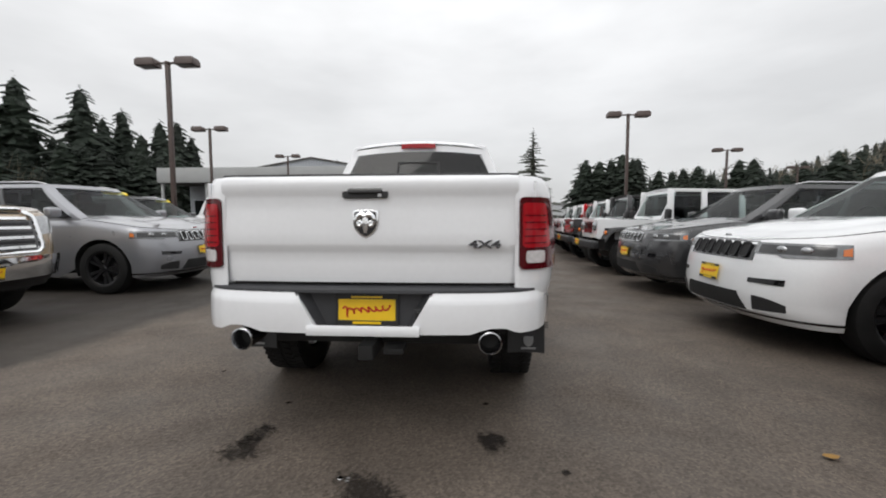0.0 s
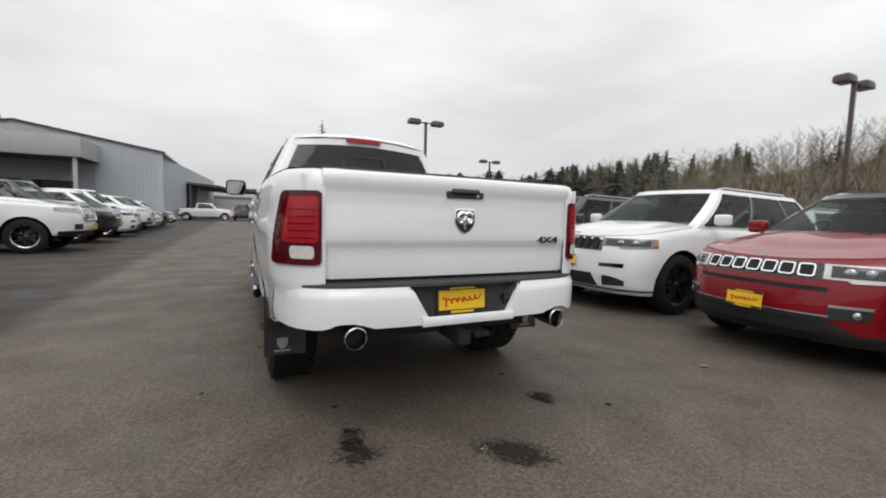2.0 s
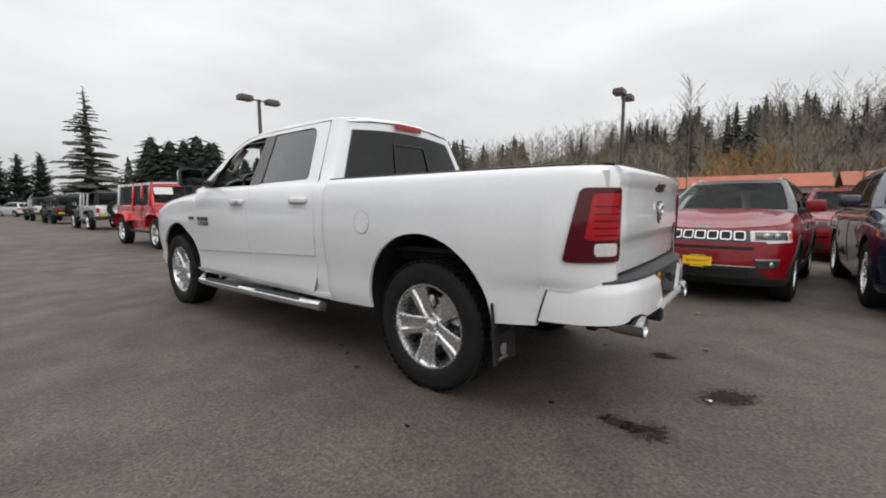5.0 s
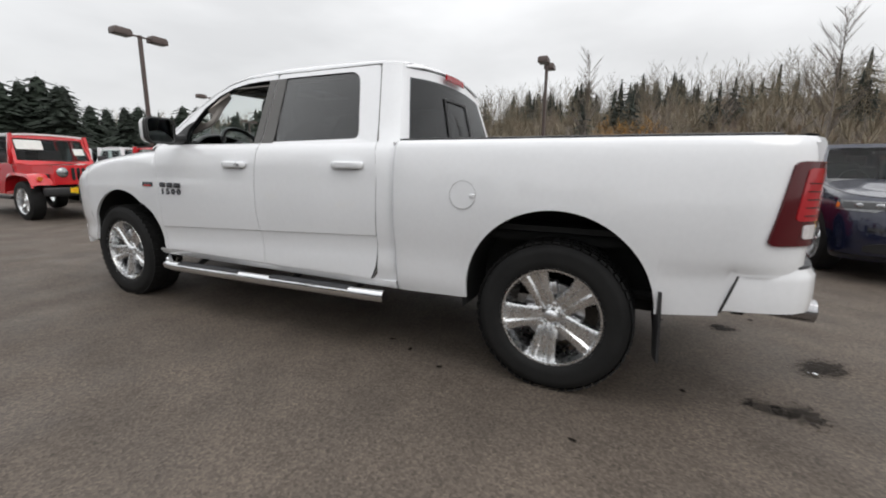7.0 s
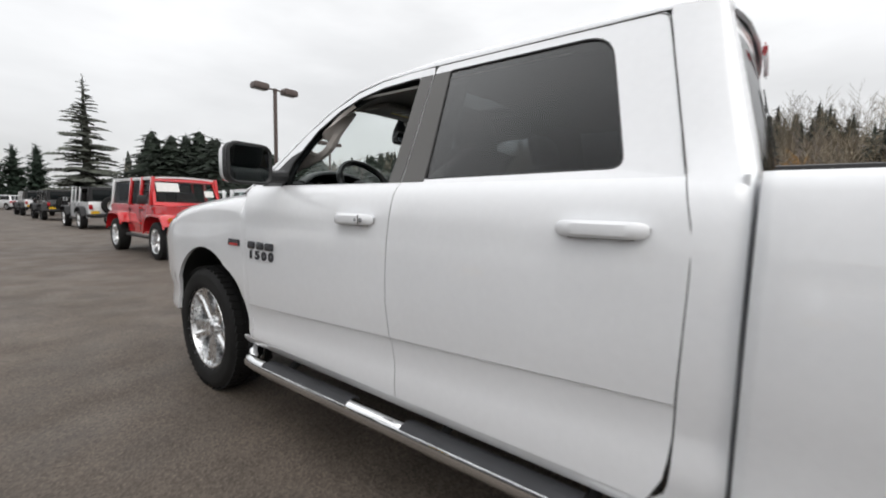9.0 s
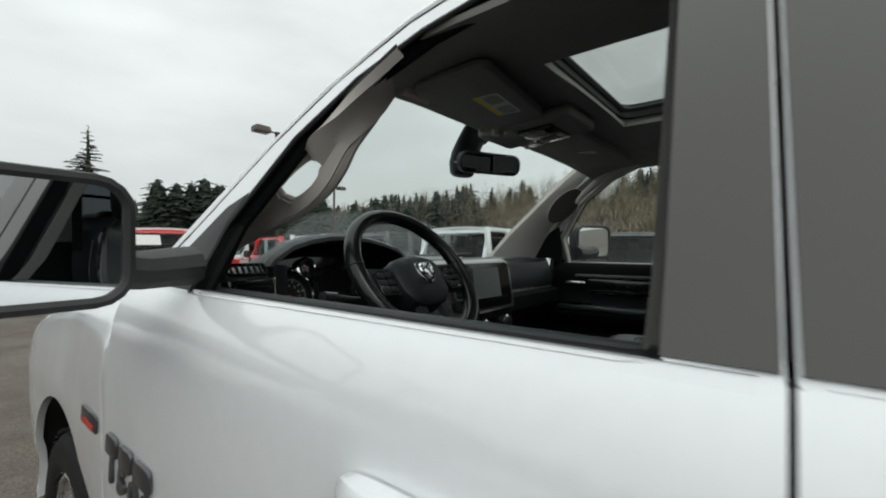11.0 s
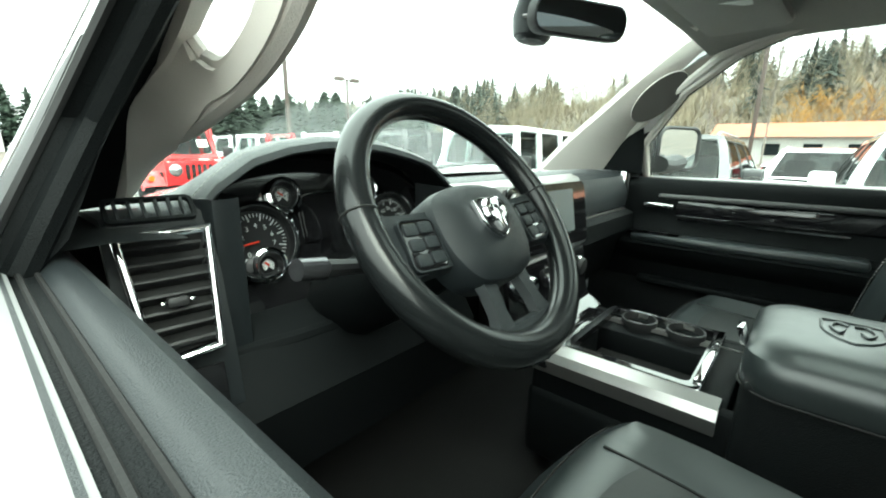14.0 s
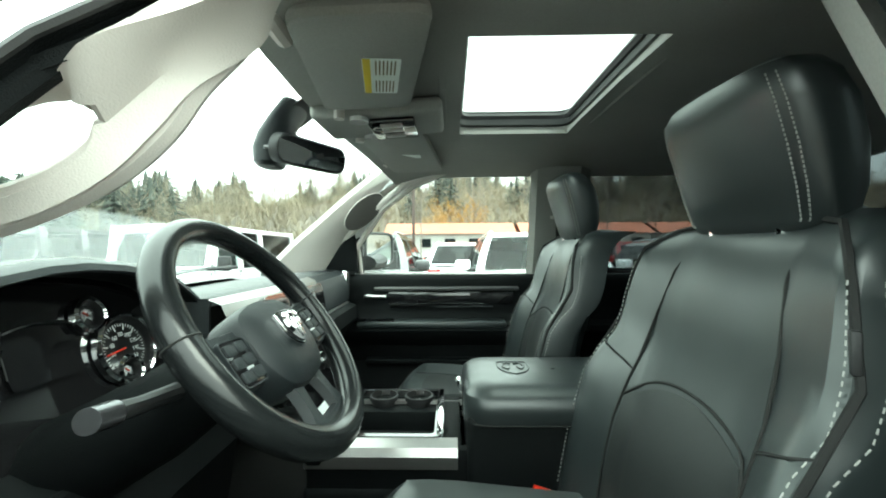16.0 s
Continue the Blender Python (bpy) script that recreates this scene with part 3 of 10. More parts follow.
def crease_heights(z0):
    """Heights of a column of the box side: five below the crease, thirteen from it up."""
    lo = min(0.755, lerp(z0, 1.325, 0.25))
    base = max(z0 + 0.001, lo)
    below = [lerp(z0, base, t) for t in (0, 0.25, 0.5, 0.8, 1.0)]
    above = max(0.765, base + 0.01)
    return below + [lerp(above, 1.325, t) for t in (0, 0.08, 0.18, 0.30, 0.42, 0.54, 0.66, 0.77, 0.86, 0.92, 0.96, 0.98, 1.0)]


def truck_side(sx):
    """Sheet metal and glass of one side of the pickup."""
    # box side with the rear corner
    def lo_bed(y):
        return arch(y, REAR_Y - 0.005, 0.475, 0.505, interp(y, (0.60, 0.668, 0.94, 1.89, 2.31), (0.77, 0.545, 0.515, 0.455, 0.44)))
    ys = [2.326, 2.322, 2.312] + spread(2.30, 1.90, 6) + [REAR_Y - 0.005 + 0.475 * math.cos(radians(a)) for a in range(0, 181, 6)] + spread(0.90, 0.67, 4) + [0.65, 0.635]
    rows = []
    for y in ys:
        z0 = lo_bed(y)
        zs = crease_heights(z0)
        rows.append([Vector((sx * (bed_half(y, z) - 0.02 * max(0.0, (y - 2.30) / 0.026) ** 2), y, z)) for z in zs])
    for s in [i / 8 for i in range(0, 9)]:
        zs = [0.735, 0.738, 0.741, 0.744, 0.748] + crease_heights(0.735)[5:]
        rows.append([corner_point(sx, s, z) for z in zs])
    part("box_side", panel(rows), M_WHITE, truck)
    # rail cap, dark, along the top of the box
    cap = [[Vector((sx * (bed_half(y, 1.325) - o), y, z)) for o, z in ((0.004, 1.322), (0.006, 1.334), (0.05, 1.340), (0.10, 1.334), (0.10, 1.30))] for y in spread(2.305, 0.66, 12)]
    cap += [[corner_point(sx, s, 1.325) + Vector((-sx * o * (1 - 0.55 * s), 0.45 * o * s, z - 1.325)) for o, z in ((0.004, 1.322), (0.006, 1.334), (0.05, 1.340), (0.10, 1.334), (0.10, 1.30))] for s in (0.12, 0.25)]
    part("rail_cap", strip(cap), M_PLASTIC, truck, "black plastic rail cap")
    inner = [[Vector((sx * 0.815, y, 1.30)), Vector((sx * 0.80, y, 1.04))] for y in (2.29, 0.37)]
    part("box_inner_wall", thicken(strip(inner), 0.01), M_WHITE, truck)
    # filler door
    cz, cy, r = 1.036, 1.878, 0.074
    ring = [Vector((sx * (bed_half(cy + r * math.cos(a), cz + r * math.sin(a)) + 0.0025), cy + r * math.cos(a), cz + r * math.sin(a))) for a in [2 * math.pi * i / 36 for i in range(36)]]
    fd = part("fuel_door", fill_loop(ring), M_WHITE, truck)
    part("fuel_door_gap", tube(ring, 0.0012, n=5, closed=True), M_KNOB, fd)
    part("pull_tab", box((sx * (bed_half(cy, cz) + 0.004), cy - 0.055, cz - 0.004), (0.014, 0.03, 0.022), bev=0.005), M_WHITE, fd)

    # doors and fender, below the window line
    zs = [0.49, 0.52, 0.55, 0.60, 0.645, 0.672, 0.686, 0.691, 0.72, 0.76, 0.85, 0.94, 1.02, 1.10, 1.16, 1.20, 1.24, 1.27, 1.29, 1.305, 1.318]

    def door_rows(front, back, inset=0.0021):
        out = []
        for u in [i / 10 for i in range(11)]:
            col = []
            for z in zs:
                y = lerp(at_height(back, z) + inset, at_height(front, z) - inset, u)
                up = 0.042 * (4.25 - y) * interp(z, (0.49, 0.54, 0.72, 0.94), (0.0, 1.0, 1.0, 0.0))
                col.append(Vector((sx * interp(z, SIDE_Z, SIDE_X), y, z + up)))
            out.append(col)
        return out
    belt = 1.318
    fd_ = part("front_door", panel(door_rows(FR_GAP, DR_GAP), 0.004), M_WHITE, truck)
    rd_ = part("rear_door", panel(door_rows(DR_GAP, RR_GAP), 0.03), M_WHITE, truck)
    # dark tubes added in the gaps round the doors, standing for their shade
    for gap_, owner in ((FR_GAP, fd_), (DR_GAP, fd_), (RR_GAP, rd_)):
        line = []
        for z in zs:
            y = at_height(gap_, z)
            up = 0.042 * (4.25 - y) * interp(z, (0.49, 0.54, 0.72, 0.94), (0.0, 1.0, 1.0, 0.0))
            line.append(Vector((sx * (interp(z, SIDE_Z, SIDE_X) - 0.0042), y, z + up)))
        part("gap_backing", tube(line, 0.003, n=5), M_RUBBER, owner, "dark backing that blackens the door gap")
    # rocker below the doors
    rock = [[on_side(sx, y, z) for z in (0.44, 0.455, 0.47, 0.487)] for y in spread(2.33, 4.60, 12)]
    part("rocker_panel", panel(rock), M_WHITE, truck)
    # rear cab corner, behind the rear door, up to the roof
    cab_zs = [0.44, 0.48, 0.52, 0.55, 0.60, 0.66, 0.686, 0.691, 0.72, 0.80, 0.95, 1.10, 1.20, 1.26, 1.30, 1.335, 1.45, 1.60, 1.72, 1.80]

    def cab_back(z):
        return interp(z, (0.44, 1.335, 1.80), (2.338, 2.338, 2.44))
    rows = []
    for u in (-0.4, -0.2, 0, 0.06, 0.12, 0.22, 0.36, 0.6, 1):
        r_ = []
        for z in cab_zs:
            if u < 0:
                r_.append(on_side(sx, cab_back(z) - 0.010 + 0.02 * (u + 0.2) ** 2, z, -0.022 + 0.16 * u))
                continue
            y = lerp(cab_back(z), at_height(RR_GAP, z) - 0.0010, u)
            tuck = 0.022 * (1 - u) ** 3 if z > 0.5 else 0.015 * (1 - u)
            r_.append(on_side(sx, y, z, -tuck))
        base = r_[-1]
        zt = rail_z(base.y)
        xt = cab_half(2.4, zt) - (cab_half(2.4, base.z) - abs(base.x))
        r_ += [Vector((sx * (xt + 0.002), base.y, zt)), Vector((sx * (xt - 0.02), base.y, zt + 0.010)), Vector((sx * (xt - 0.05), base.y, zt + 0.016))]
        rows.append(r_)
    part("cab_corner", strip(rows), M_WHITE, truck)

    # upper frames
    def frame_loop(win, out):
        """A frame between the window's loop and an outer loop."""
        if len(win) < 20:
            win, out = [[tuple(Vector(q[i]).lerp(Vector(q[(i + 1) % len(q)]), j / 5)) for i in range(len(q)) for j in range(5)] for q in (win, out)]
        rows_ = [[on_side(sx, *p, off=0.0) for p in out], [on_side(sx, *p) for p in out], [on_side(sx, *p, off=0.002) for p in win], [on_side(sx, *p, off=-0.04) for p in win]]
        return strip(rows_[1:3], close_u=True), strip(rows_[2:], close_u=True)

    for (skin_, lining), owner in ((frame_loop(WIN_R, OUT_R), rd_),):
        part("window_frame", skin_, M_WHITE, owner)
        part("frame_lining", lining, M_DASH, owner, "black frame lining")
    front_out = [(4.55, 1.318), (4.42, 1.415), (4.22, 1.595), (4.07, 1.70), (3.92, 1.768), (3.76, 1.802), (3.60, 1.813), (3.46, 1.815), (3.450, 1.79), (3.438, 1.36), (3.437, 1.318), (3.50, 1.318)]
    skin_, lining = frame_loop(WIN_F, front_out)
    part("window_frame", skin_, M_WHITE, fd_)
    part("frame_lining", lining, M_DASH if sx < 0 else M_PILLAR, fd_, "window frame lining")
    # dark film on the pillar between the doors
    film = [[on_side(sx, y, z, 0.0045) for y in ((lerp(3.322, 3.362, (z - 1.33) / 0.44)), lerp(3.430, 3.442, (z - 1.33) / 0.44))] for z in spread(1.325, 1.778, 6)]
    part("pillar_film", thicken(strip(film), 0.003), M_BPILLAR, rd_, "satin grey pillar film")
    film = [[on_side(sx, y, z, 0.0045) for y in ((lerp(3.439, 3.452, (z - 1.33) / 0.44)), lerp(3.502, 3.518, (z - 1.33) / 0.44))] for z in spread(1.325, 1.778, 6)]
    part("pillar_film", thicken(strip(film), 0.003), M_BPILLAR, fd_, "satin grey pillar film")
    # gap round the rear door's frame
    part("door_gap", tube([on_side(sx, *p, off=0.0006) for p in ((2.476, 1.325), (2.500, 1.44), (2.530, 1.58), (2.556, 1.70), (2.572, 1.775), (2.582, 1.800), (2.605, 1.8135), (2.9, 1.816), (3.2, 1.816), (3.44, 1.816))], 0.0021, n=5), M_BPILLAR, rd_, "dark gap round the door frame")
    # glass
    rear_glass = fill_loop([on_side(sx, *p, off=-0.003) for p in WIN_R])
    part("window_pane", thicken(rear_glass, 0.004), M_TINT, rd_, "dark tinted glass")
    if sx > 0:
        part("window_pane", thicken(fill_loop([on_side(sx, *p, off=-0.012) for p in WIN_F]), 0.004), M_GLASS, fd_, "clear glass").visible_shadow = False
    for win, owner in ((WIN_F, fd_), (WIN_R, rd_)):
        loop = [on_side(sx, *p, off=-0.001) for p in (win if owner is rd_ else win[:10])]
        part("window_seal", tube(loop, 0.0045, n=6, closed=owner is rd_), M_PLASTIC, owner, "black rubber seal")
    # window ledge: the skin rolls over to a thin dark strip beside the glass slot
    part("belt_strip", tube([on_side(sx, y, interp(y, (2.6, 3.4), (1.345, 1.330)), -0.008) for y in spread(2.64, 3.31, 6)], 0.006, n=6), M_PLASTIC, rd_, "black belt strip")
    part("belt_cap", strip([[on_side(sx, y, 1.312, 0.0), on_side(sx, y, 1.3215, 0.002), Vector((sx * 0.8935, y, 1.3225))] for y in spread(3.45, 4.27, 8)]), M_WHITE, fd_, "white rolled window ledge")
    # inner lip of the white skin; the grey colour stands for its shade
    part("shaded_belt_lip", strip([[Vector((sx * 0.8935, y, 1.3225)), Vector((sx * 0.8885, y, 1.3215)), Vector((sx * 0.8755, y, 1.3190)), Vector((sx * 0.873, y, 1.30))] for y in spread(3.45, 4.27, 8)]), M_KNOB, fd_, "white ledge lip with its shade put in as grey")
    part("ledge_end", strip([[on_side(sx, y, 1.318, 0.001), Vector((sx * 0.870, y, 1.327)), Vector((sx * 0.80, y, 1.330)), Vector((sx * 0.74, y, 1.325))] for y in spread(4.27, 4.50, 4)]), M_DASH, fd_, "black ledge end under the mirror")
    part("belt_cap", strip([[on_side(sx, y, 1.3195, 0.0005), Vector((sx * 0.868, y, 1.3265)), Vector((sx * 0.850, y, 1.3235))] for y in spread(2.49, 3.42, 6)]), M_PLASTIC, rd_, "black window ledge")
    # sail in front of the window, carrying the mirror
    sail = [on_side(sx, *p, off=0.004) for p in ((4.262, 1.32), (4.265, 1.44), (4.225, 1.50), (4.29, 1.475), (4.38, 1.40), (4.45, 1.322))]
    part("mirror_sail", thicken(fill_loop(sail), 0.006), M_PLASTIC, fd_, "black plastic sail")
    # door skin crease shadow lines are in the panels; handles
    for yc, owner, hz in ((3.632, fd_, 1.176), (2.652, rd_, 1.183)):
        base = cab_half(yc, hz)
        rows = []
        for u in spread(-1, 1, 22):
            prof = (1 - abs(u) ** 6) ** 0.5
            stand = 0.010 + 0.026 * max(0.0, 1 - abs(u) ** 4)
            rows.append([Vector((sx * (base + o * stand), yc + 0.120 * u, hz + z * (0.4 + 0.6 * prof))) for o, z in ((0.0, 0.021), (0.75, 0.023), (1.0, 0.014), (1.05, 0.0), (1.0, -0.014), (0.75, -0.023), (0.25, -0.021), (0.0, -0.020))])
        h = part("door_handle", strip(rows, cap=False), M_WHITE, owner)
        # a dark strip below the handle draws the shade there
        part("handle_shadow_gap", tube([Vector((sx * (base + 0.006), yc + dy, hz - 0.022)) for dy in (-0.085, 0, 0.085)], 0.004, n=5), M_BPILLAR, h)
        if owner is fd_:
            for dy, r_ in ((-0.045, 0.006), (-0.075, 0.009)):
                part("lock_barrel", cyl((sx * (base + 0.036), yc + dy, hz - 0.002), r_, 0.006, (0, 90, 0), n=14), M_TIP, h)
            part("handle_split", box((sx * (base + 0.0335), yc - 0.060, hz), (0.008, 0.0025, 0.034)), M_BPILLAR, h)
    # fender
    def lo_f(y):
        return arch(y, ARCH_F, 0.468, 0.485, interp(y, (4.4, 4.62, 5.6, 6.1), (0.45, 0.45, 0.47, 0.50)))

    def hi_f(y):
        return interp(y, (4.5, 4.8, 5.1, 5.4, 5.7, 5.95, 6.1), (1.285, 1.262, 1.235, 1.195, 1.13, 1.03, 0.95))
    ys = [4.56, 4.585] + [ARCH_F - 0.468 * math.cos(radians(a)) for a in range(0, 181, 6)] + spread(5.57, 6.05, 7)
    rows = []
    for y in ys:
        z0, z1 = lo_f(y), hi_f(y)
        row = []
        for t in (0, 0.05, 0.1, 0.18, 0.26, 0.34, 0.4, 0.5, 0.6, 0.7, 0.8, 0.87, 0.93, 0.97, 1.0):
            z = lerp(z0, z1, t)
            yy = y
            if y < 4.60:
                yy = at_height(FR_GAP, z) + 0.004 + (y - 4.56)
            elif y < 4.80:
                yy = lerp(at_height(FR_GAP, z) + 0.044, y, min(1.0, (y - 4.60) / 0.20))
            row.append(Vector((sx * (cab_half(yy, z) - 0.05 * max(0, (t - 0.86) / 0.14) ** 2), yy, z)))
        rows.append(row)
    part("front_fender", panel(rows), M_WHITE, truck)
    # wheel housings
    for yc, r, zc, half in ((REAR_Y, 0.50, 0.50, bed_half), (ARCH_F, 0.488, 0.485, cab_half)):
        rows = []
        for a in range(-12, 193, 12):
            y, z = yc + r * math.cos(radians(a)), zc + r * math.sin(radians(a))
            rows.append([Vector((sx * (half(y, max(0.5, z)) - 0.02), y, z)), Vector((sx * 0.5, y, z))])
        liner = strip(rows)
        fill_loop([r_[1] for r_ in rows], bm=liner)
        part("wheel_liner", liner, M_UNDER, truck, "black wheel housing")
    # step bar
    bar = [Vector((sx * x, y, z)) for x, y, z in ((0.86, 4.60, 0.41), (0.915, 4.52, 0.365), (0.945, 4.44, 0.352), (0.95, 3.5, 0.365), (0.95, 2.60, 0.382), (0.945, 2.40, 0.386))]
    step = part("step_bar", tube(smooth_curve(bar, 6), 0.042, n=12, flat=0.85), M_CHROME, truck, "chrome oval step bar")
    for a, b_ in ((3.66, 4.34), (2.66, 3.34)):
        pad = [[Vector((sx * x, y, interp(y, (2.4, 4.5), (0.386, 0.352)) + dz)) for x, dz in ((0.895, 0.018), (0.908, 0.036), (0.94, 0.042), (0.968, 0.039), (0.984, 0.027))] for y in spread(a, b_, 8)]
        part("step_pad", thicken(strip(pad), 0.006), M_PAD, step, "ribbed black step pad")
    for y in (4.2, 3.2, 2.65):
        part("step_bracket", tube([Vector((sx * 0.7, y, 0.46)), Vector((sx * 0.86, y, 0.40)), Vector((sx * 0.95, y, 0.345))], 0.02, n=6), M_UNDER, step)
    # mirror; the one on the far side is turned further towards the driver
    mx, my, mz, turn = (1.115, 4.155, 1.405, 0.16) if sx < 0 else (1.125, 4.235, 1.425, 0.50)
    m = part("door_mirror", tube([Vector((sx * 0.90, 4.25, 1.365)), Vector((sx * 0.98, 4.235, 1.36)), Vector((sx * 1.06, 4.22, 1.37))], [0.05, 0.045, 0.05], n=10, flat=0.7), M_PLASTIC, truck, "black mirror with white cap")
    rows = []
    for d, k in ((0.0, 1.0), (0.03, 1.0), (0.07, 0.94), (0.10, 0.80), (0.118, 0.55)):
        rows.append([Vector((sx * (mx + k * px), my + d - turn * px * (1 if d < 0.05 else 0.4), mz + k * pz)) for px, pz in rounded(0.220, 0.178, 0.045, n=4)])
    part("mirror_cap", strip(rows[1:], close_u=True, cap=True), M_WHITE, m, "white mirror cap")
    part("mirror_bezel", strip([rows[0], rows[1], [p + Vector((0, 0.004, 0)) for p in rows[1]]], close_u=True), M_PLASTIC, m)
    gl = [Vector((sx * (mx + px), my - 0.005 - turn * px, mz + pz)) for px, pz in rounded(0.200, 0.158, 0.036, n=4)]
    part("mirror_glass", thicken(fill_loop(gl), 0.003), M_MIRROR, m, "mirror glass")
    bz = [Vector((sx * (mx + px), my - 0.009 - turn * px, mz + pz)) for px, pz in rounded(0.210, 0.168, 0.04, n=4)]
    part("mirror_rim", tube(bz, 0.008, n=6, closed=True), M_PLASTIC, m)


for side in (-1, 1):
    truck_side(side)


def badge_bars(parent, sx):
    """The name badges on the front door and fender."""
    def at(y, z):
        return facing((sx * (cab_half(y, z) + 0.002), y, z), (sx, 0, 0.05))
    for i, w in enumerate((0.066, 0.066, 0.078)):
        part("name_badge", slab(rounded(w, 0.038, 0.008, 2), 0.006, at(4.445 - 0.088 * i, 1.012), bev=0.002), M_BADGE, parent, "dark chrome badge bar")
    for i, c in enumerate("1500"):
        letters("model_numeral", c, 0.070, at(4.452 - 0.066 * i, 0.960) @ Matrix.Diagonal((1.25, 0.85, 1, 1)), M_BADGE, parent, 0.004, "dark chrome numeral", 0.003)
    e = part("engine_badge", slab(rounded(0.13, 0.036, 0.004, 2), 0.004, at(4.645, 1.012), bev=0.001), M_BADGE, truck, "small dark and red badge")
    part("badge_red_bar", slab(rounded(0.09, 0.011, 0.002, 2), 0.002, at(4.645, 1.002) @ pose(0, 0, 0.004)), M_PLATERED, e)


for ob_ in [o for o in truck.children if o.name.startswith("front_door")]:
    badge_bars(ob_, -1 if ob_.data.vertices[0].co.x < 0 else 1)

# tailgate
TG_Z = (0.805, 0.83, 0.90, 0.945, 0.962, 0.985, 1.0, 1.05, 1.15, 1.215, 1.235, 1.255, 1.285, 1.308, 1.322, 1.33)
TG_Y = (0.345, 0.340, 0.339, 0.338, 0.332, 0.320, 0.317, 0.318, 0.322, 0.324, 0.320, 0.312, 0.308, 0.311, 0.322, 0.345)


def tailgate_y(x, z):
    return interp(z, TG_Z, TG_Y) + 0.018 * (x / 0.735) ** 2 + 0.012 * max(0.0, abs(x) / 0.735 - 0.93) / 0.07


rows = [[Vector((x, tailgate_y(x, z), z)) for z in TG_Z] for x in spread(-0.735, 0.735, 28)]
tg = part("tailgate", thicken(strip(rows), 0.03), M_WHITE, truck)
lip = [[Vector((x, tailgate_y(x, 1.33) + o, z)) for o, z in ((-0.006, 1.328), (-0.002, 1.338), (0.03, 1.342), (0.06, 1.338), (0.06, 1.31))] for x in spread(-0.74, 0.74, 12)]
part("tailgate_cap", strip(lip), M_PLASTIC, tg, "black top edge")
h = part("tailgate_handle", slab(rounded(0.225, 0.052, 0.014), 0.006, facing((0.0, tailgate_y(0, 1.24) + 0.001, 1.243), (0, -1, 0.1)), bev=0.003), M_PLASTIC, tg, "black recessed handle")
part("handle_grip", slab(rounded(0.17, 0.028, 0.012), 0.012, facing((0.0, tailgate_y(0, 1.24) - 0.005, 1.252), (0, -1, 0.1)), bev=0.006), M_GLOSSBLACK, h)
part("key_slot", cyl((0.072, tailgate_y(0, 1.24) - 0.010, 1.232), 0.009, 0.006, (90, 0, 0), n=14), M_STEEL, h)


def shield(w, h):
    pts = [(-w * 0.5, h * 0.46), (-w * 0.3, h * 0.5), (0, h * 0.5), (w * 0.3, h * 0.5), (w * 0.5, h * 0.46), (w * 0.5, 0.0), (w * 0.42, -h * 0.2), (w * 0.25, -h * 0.38), (0, -h * 0.5), (-w * 0.25, -h * 0.38), (-w * 0.42, -h * 0.2), (-w * 0.5, 0.0)]
    return pts


def emblem(name, m, w, parent, mats=None):
    """A shield badge: chrome rim, dark field, two curled chrome forms."""
    e = part(name, slab(shield(w, w * 1.1), 0.006, m, bev=0.002), M_CHROME, parent, "chrome shield emblem")
    part("emblem_field", slab(shield(w * 0.86, w * 0.95), 0.002, m @ pose(0, 0, 0.006)), M_DARKALLOY, e)
    bm = None
    for s in (-1, 1):
        curl = [m @ Vector((s * w * a, w * b, 0.009)) for a, b in ((0.02, 0.30), (0.16, 0.36), (0.30, 0.28), (0.34, 0.10), (0.26, -0.06), (0.16, -0.02), (0.18, 0.08), (0.24, 0.12))]
        bm = tube(smooth_curve(curl, 4), [w * lerp(0.12, 0.05, i / 28) for i in range(29)], n=6, bm=bm)
    bm = slab([(-0.10 * w, 0.30 * w), (0.10 * w, 0.30 * w), (0.13 * w, 0.0), (0.06 * w, -0.36 * w), (-0.06 * w, -0.36 * w), (-0.13 * w, 0.0)], 0.008, m @ pose(0, 0, 0.006), bm=bm, bev=0.003)
    part("emblem_relief", bm, M_CHROME, e)
    return e


emblem("tailgate_emblem", facing((0.0, tailgate_y(0, 1.1) - 0.001, 1.095), (0, -1, 0)), 0.125, tg)
letters("drive_badge", "4X4", 0.062, facing((0.575, tailgate_y(0.575, 0.995) - 0.003, 0.995), (0, -1, 0)) @ Matrix.Diagonal((1.45, 0.8, 1, 1)), M_BADGE, tg, 0.004, "dark chrome drive badge", 0.002)

# tail lamps
for sx in (-1, 1):
    def lamp_patch(sa, sb, za, zb, off, n=16, k=8, lean=0.0, turn=0.0):
        rows_ = []
        for i in range(n + 1):
            u = i / n
            e = min(1.0, min(u, 1 - u) / 0.14)
            cut = turn * (1 - math.sqrt(1 - (1 - e) ** 2)) if turn else 0.0
            rows_.append([corner_point(sx, lerp(sa + lean * (z - za) / (zb - za), sb, u), z, off) for z in spread(za + cut, zb - cut, k)])
        return thicken(strip(rows_), 0.012)
    tl = part("tail_lamp", lamp_patch(0.17, 1.0, 0.875, 1.222, 0.012, n=24, lean=0.17, turn=0.016), M_REDDARK, truck, "smoked red tail lamp")
    part("lamp_red_field", lamp_patch(0.40, 0.95, 0.98, 1.195, 0.0155, lean=0.08, turn=0.012), M_REDLENS, tl)
    for i in range(5):
        z = 1.0 + 0.033 * i
        part("lamp_rib", lamp_patch(0.50, 0.92, z, z + 0.005, 0.0175, k=1), M_REDDARK, tl)
    part("reverse_lamp", lamp_patch(0.52, 0.88, 0.905, 0.965, 0.0155, turn=0.012), M_CLEARLENS, tl, "clear reversing lens")

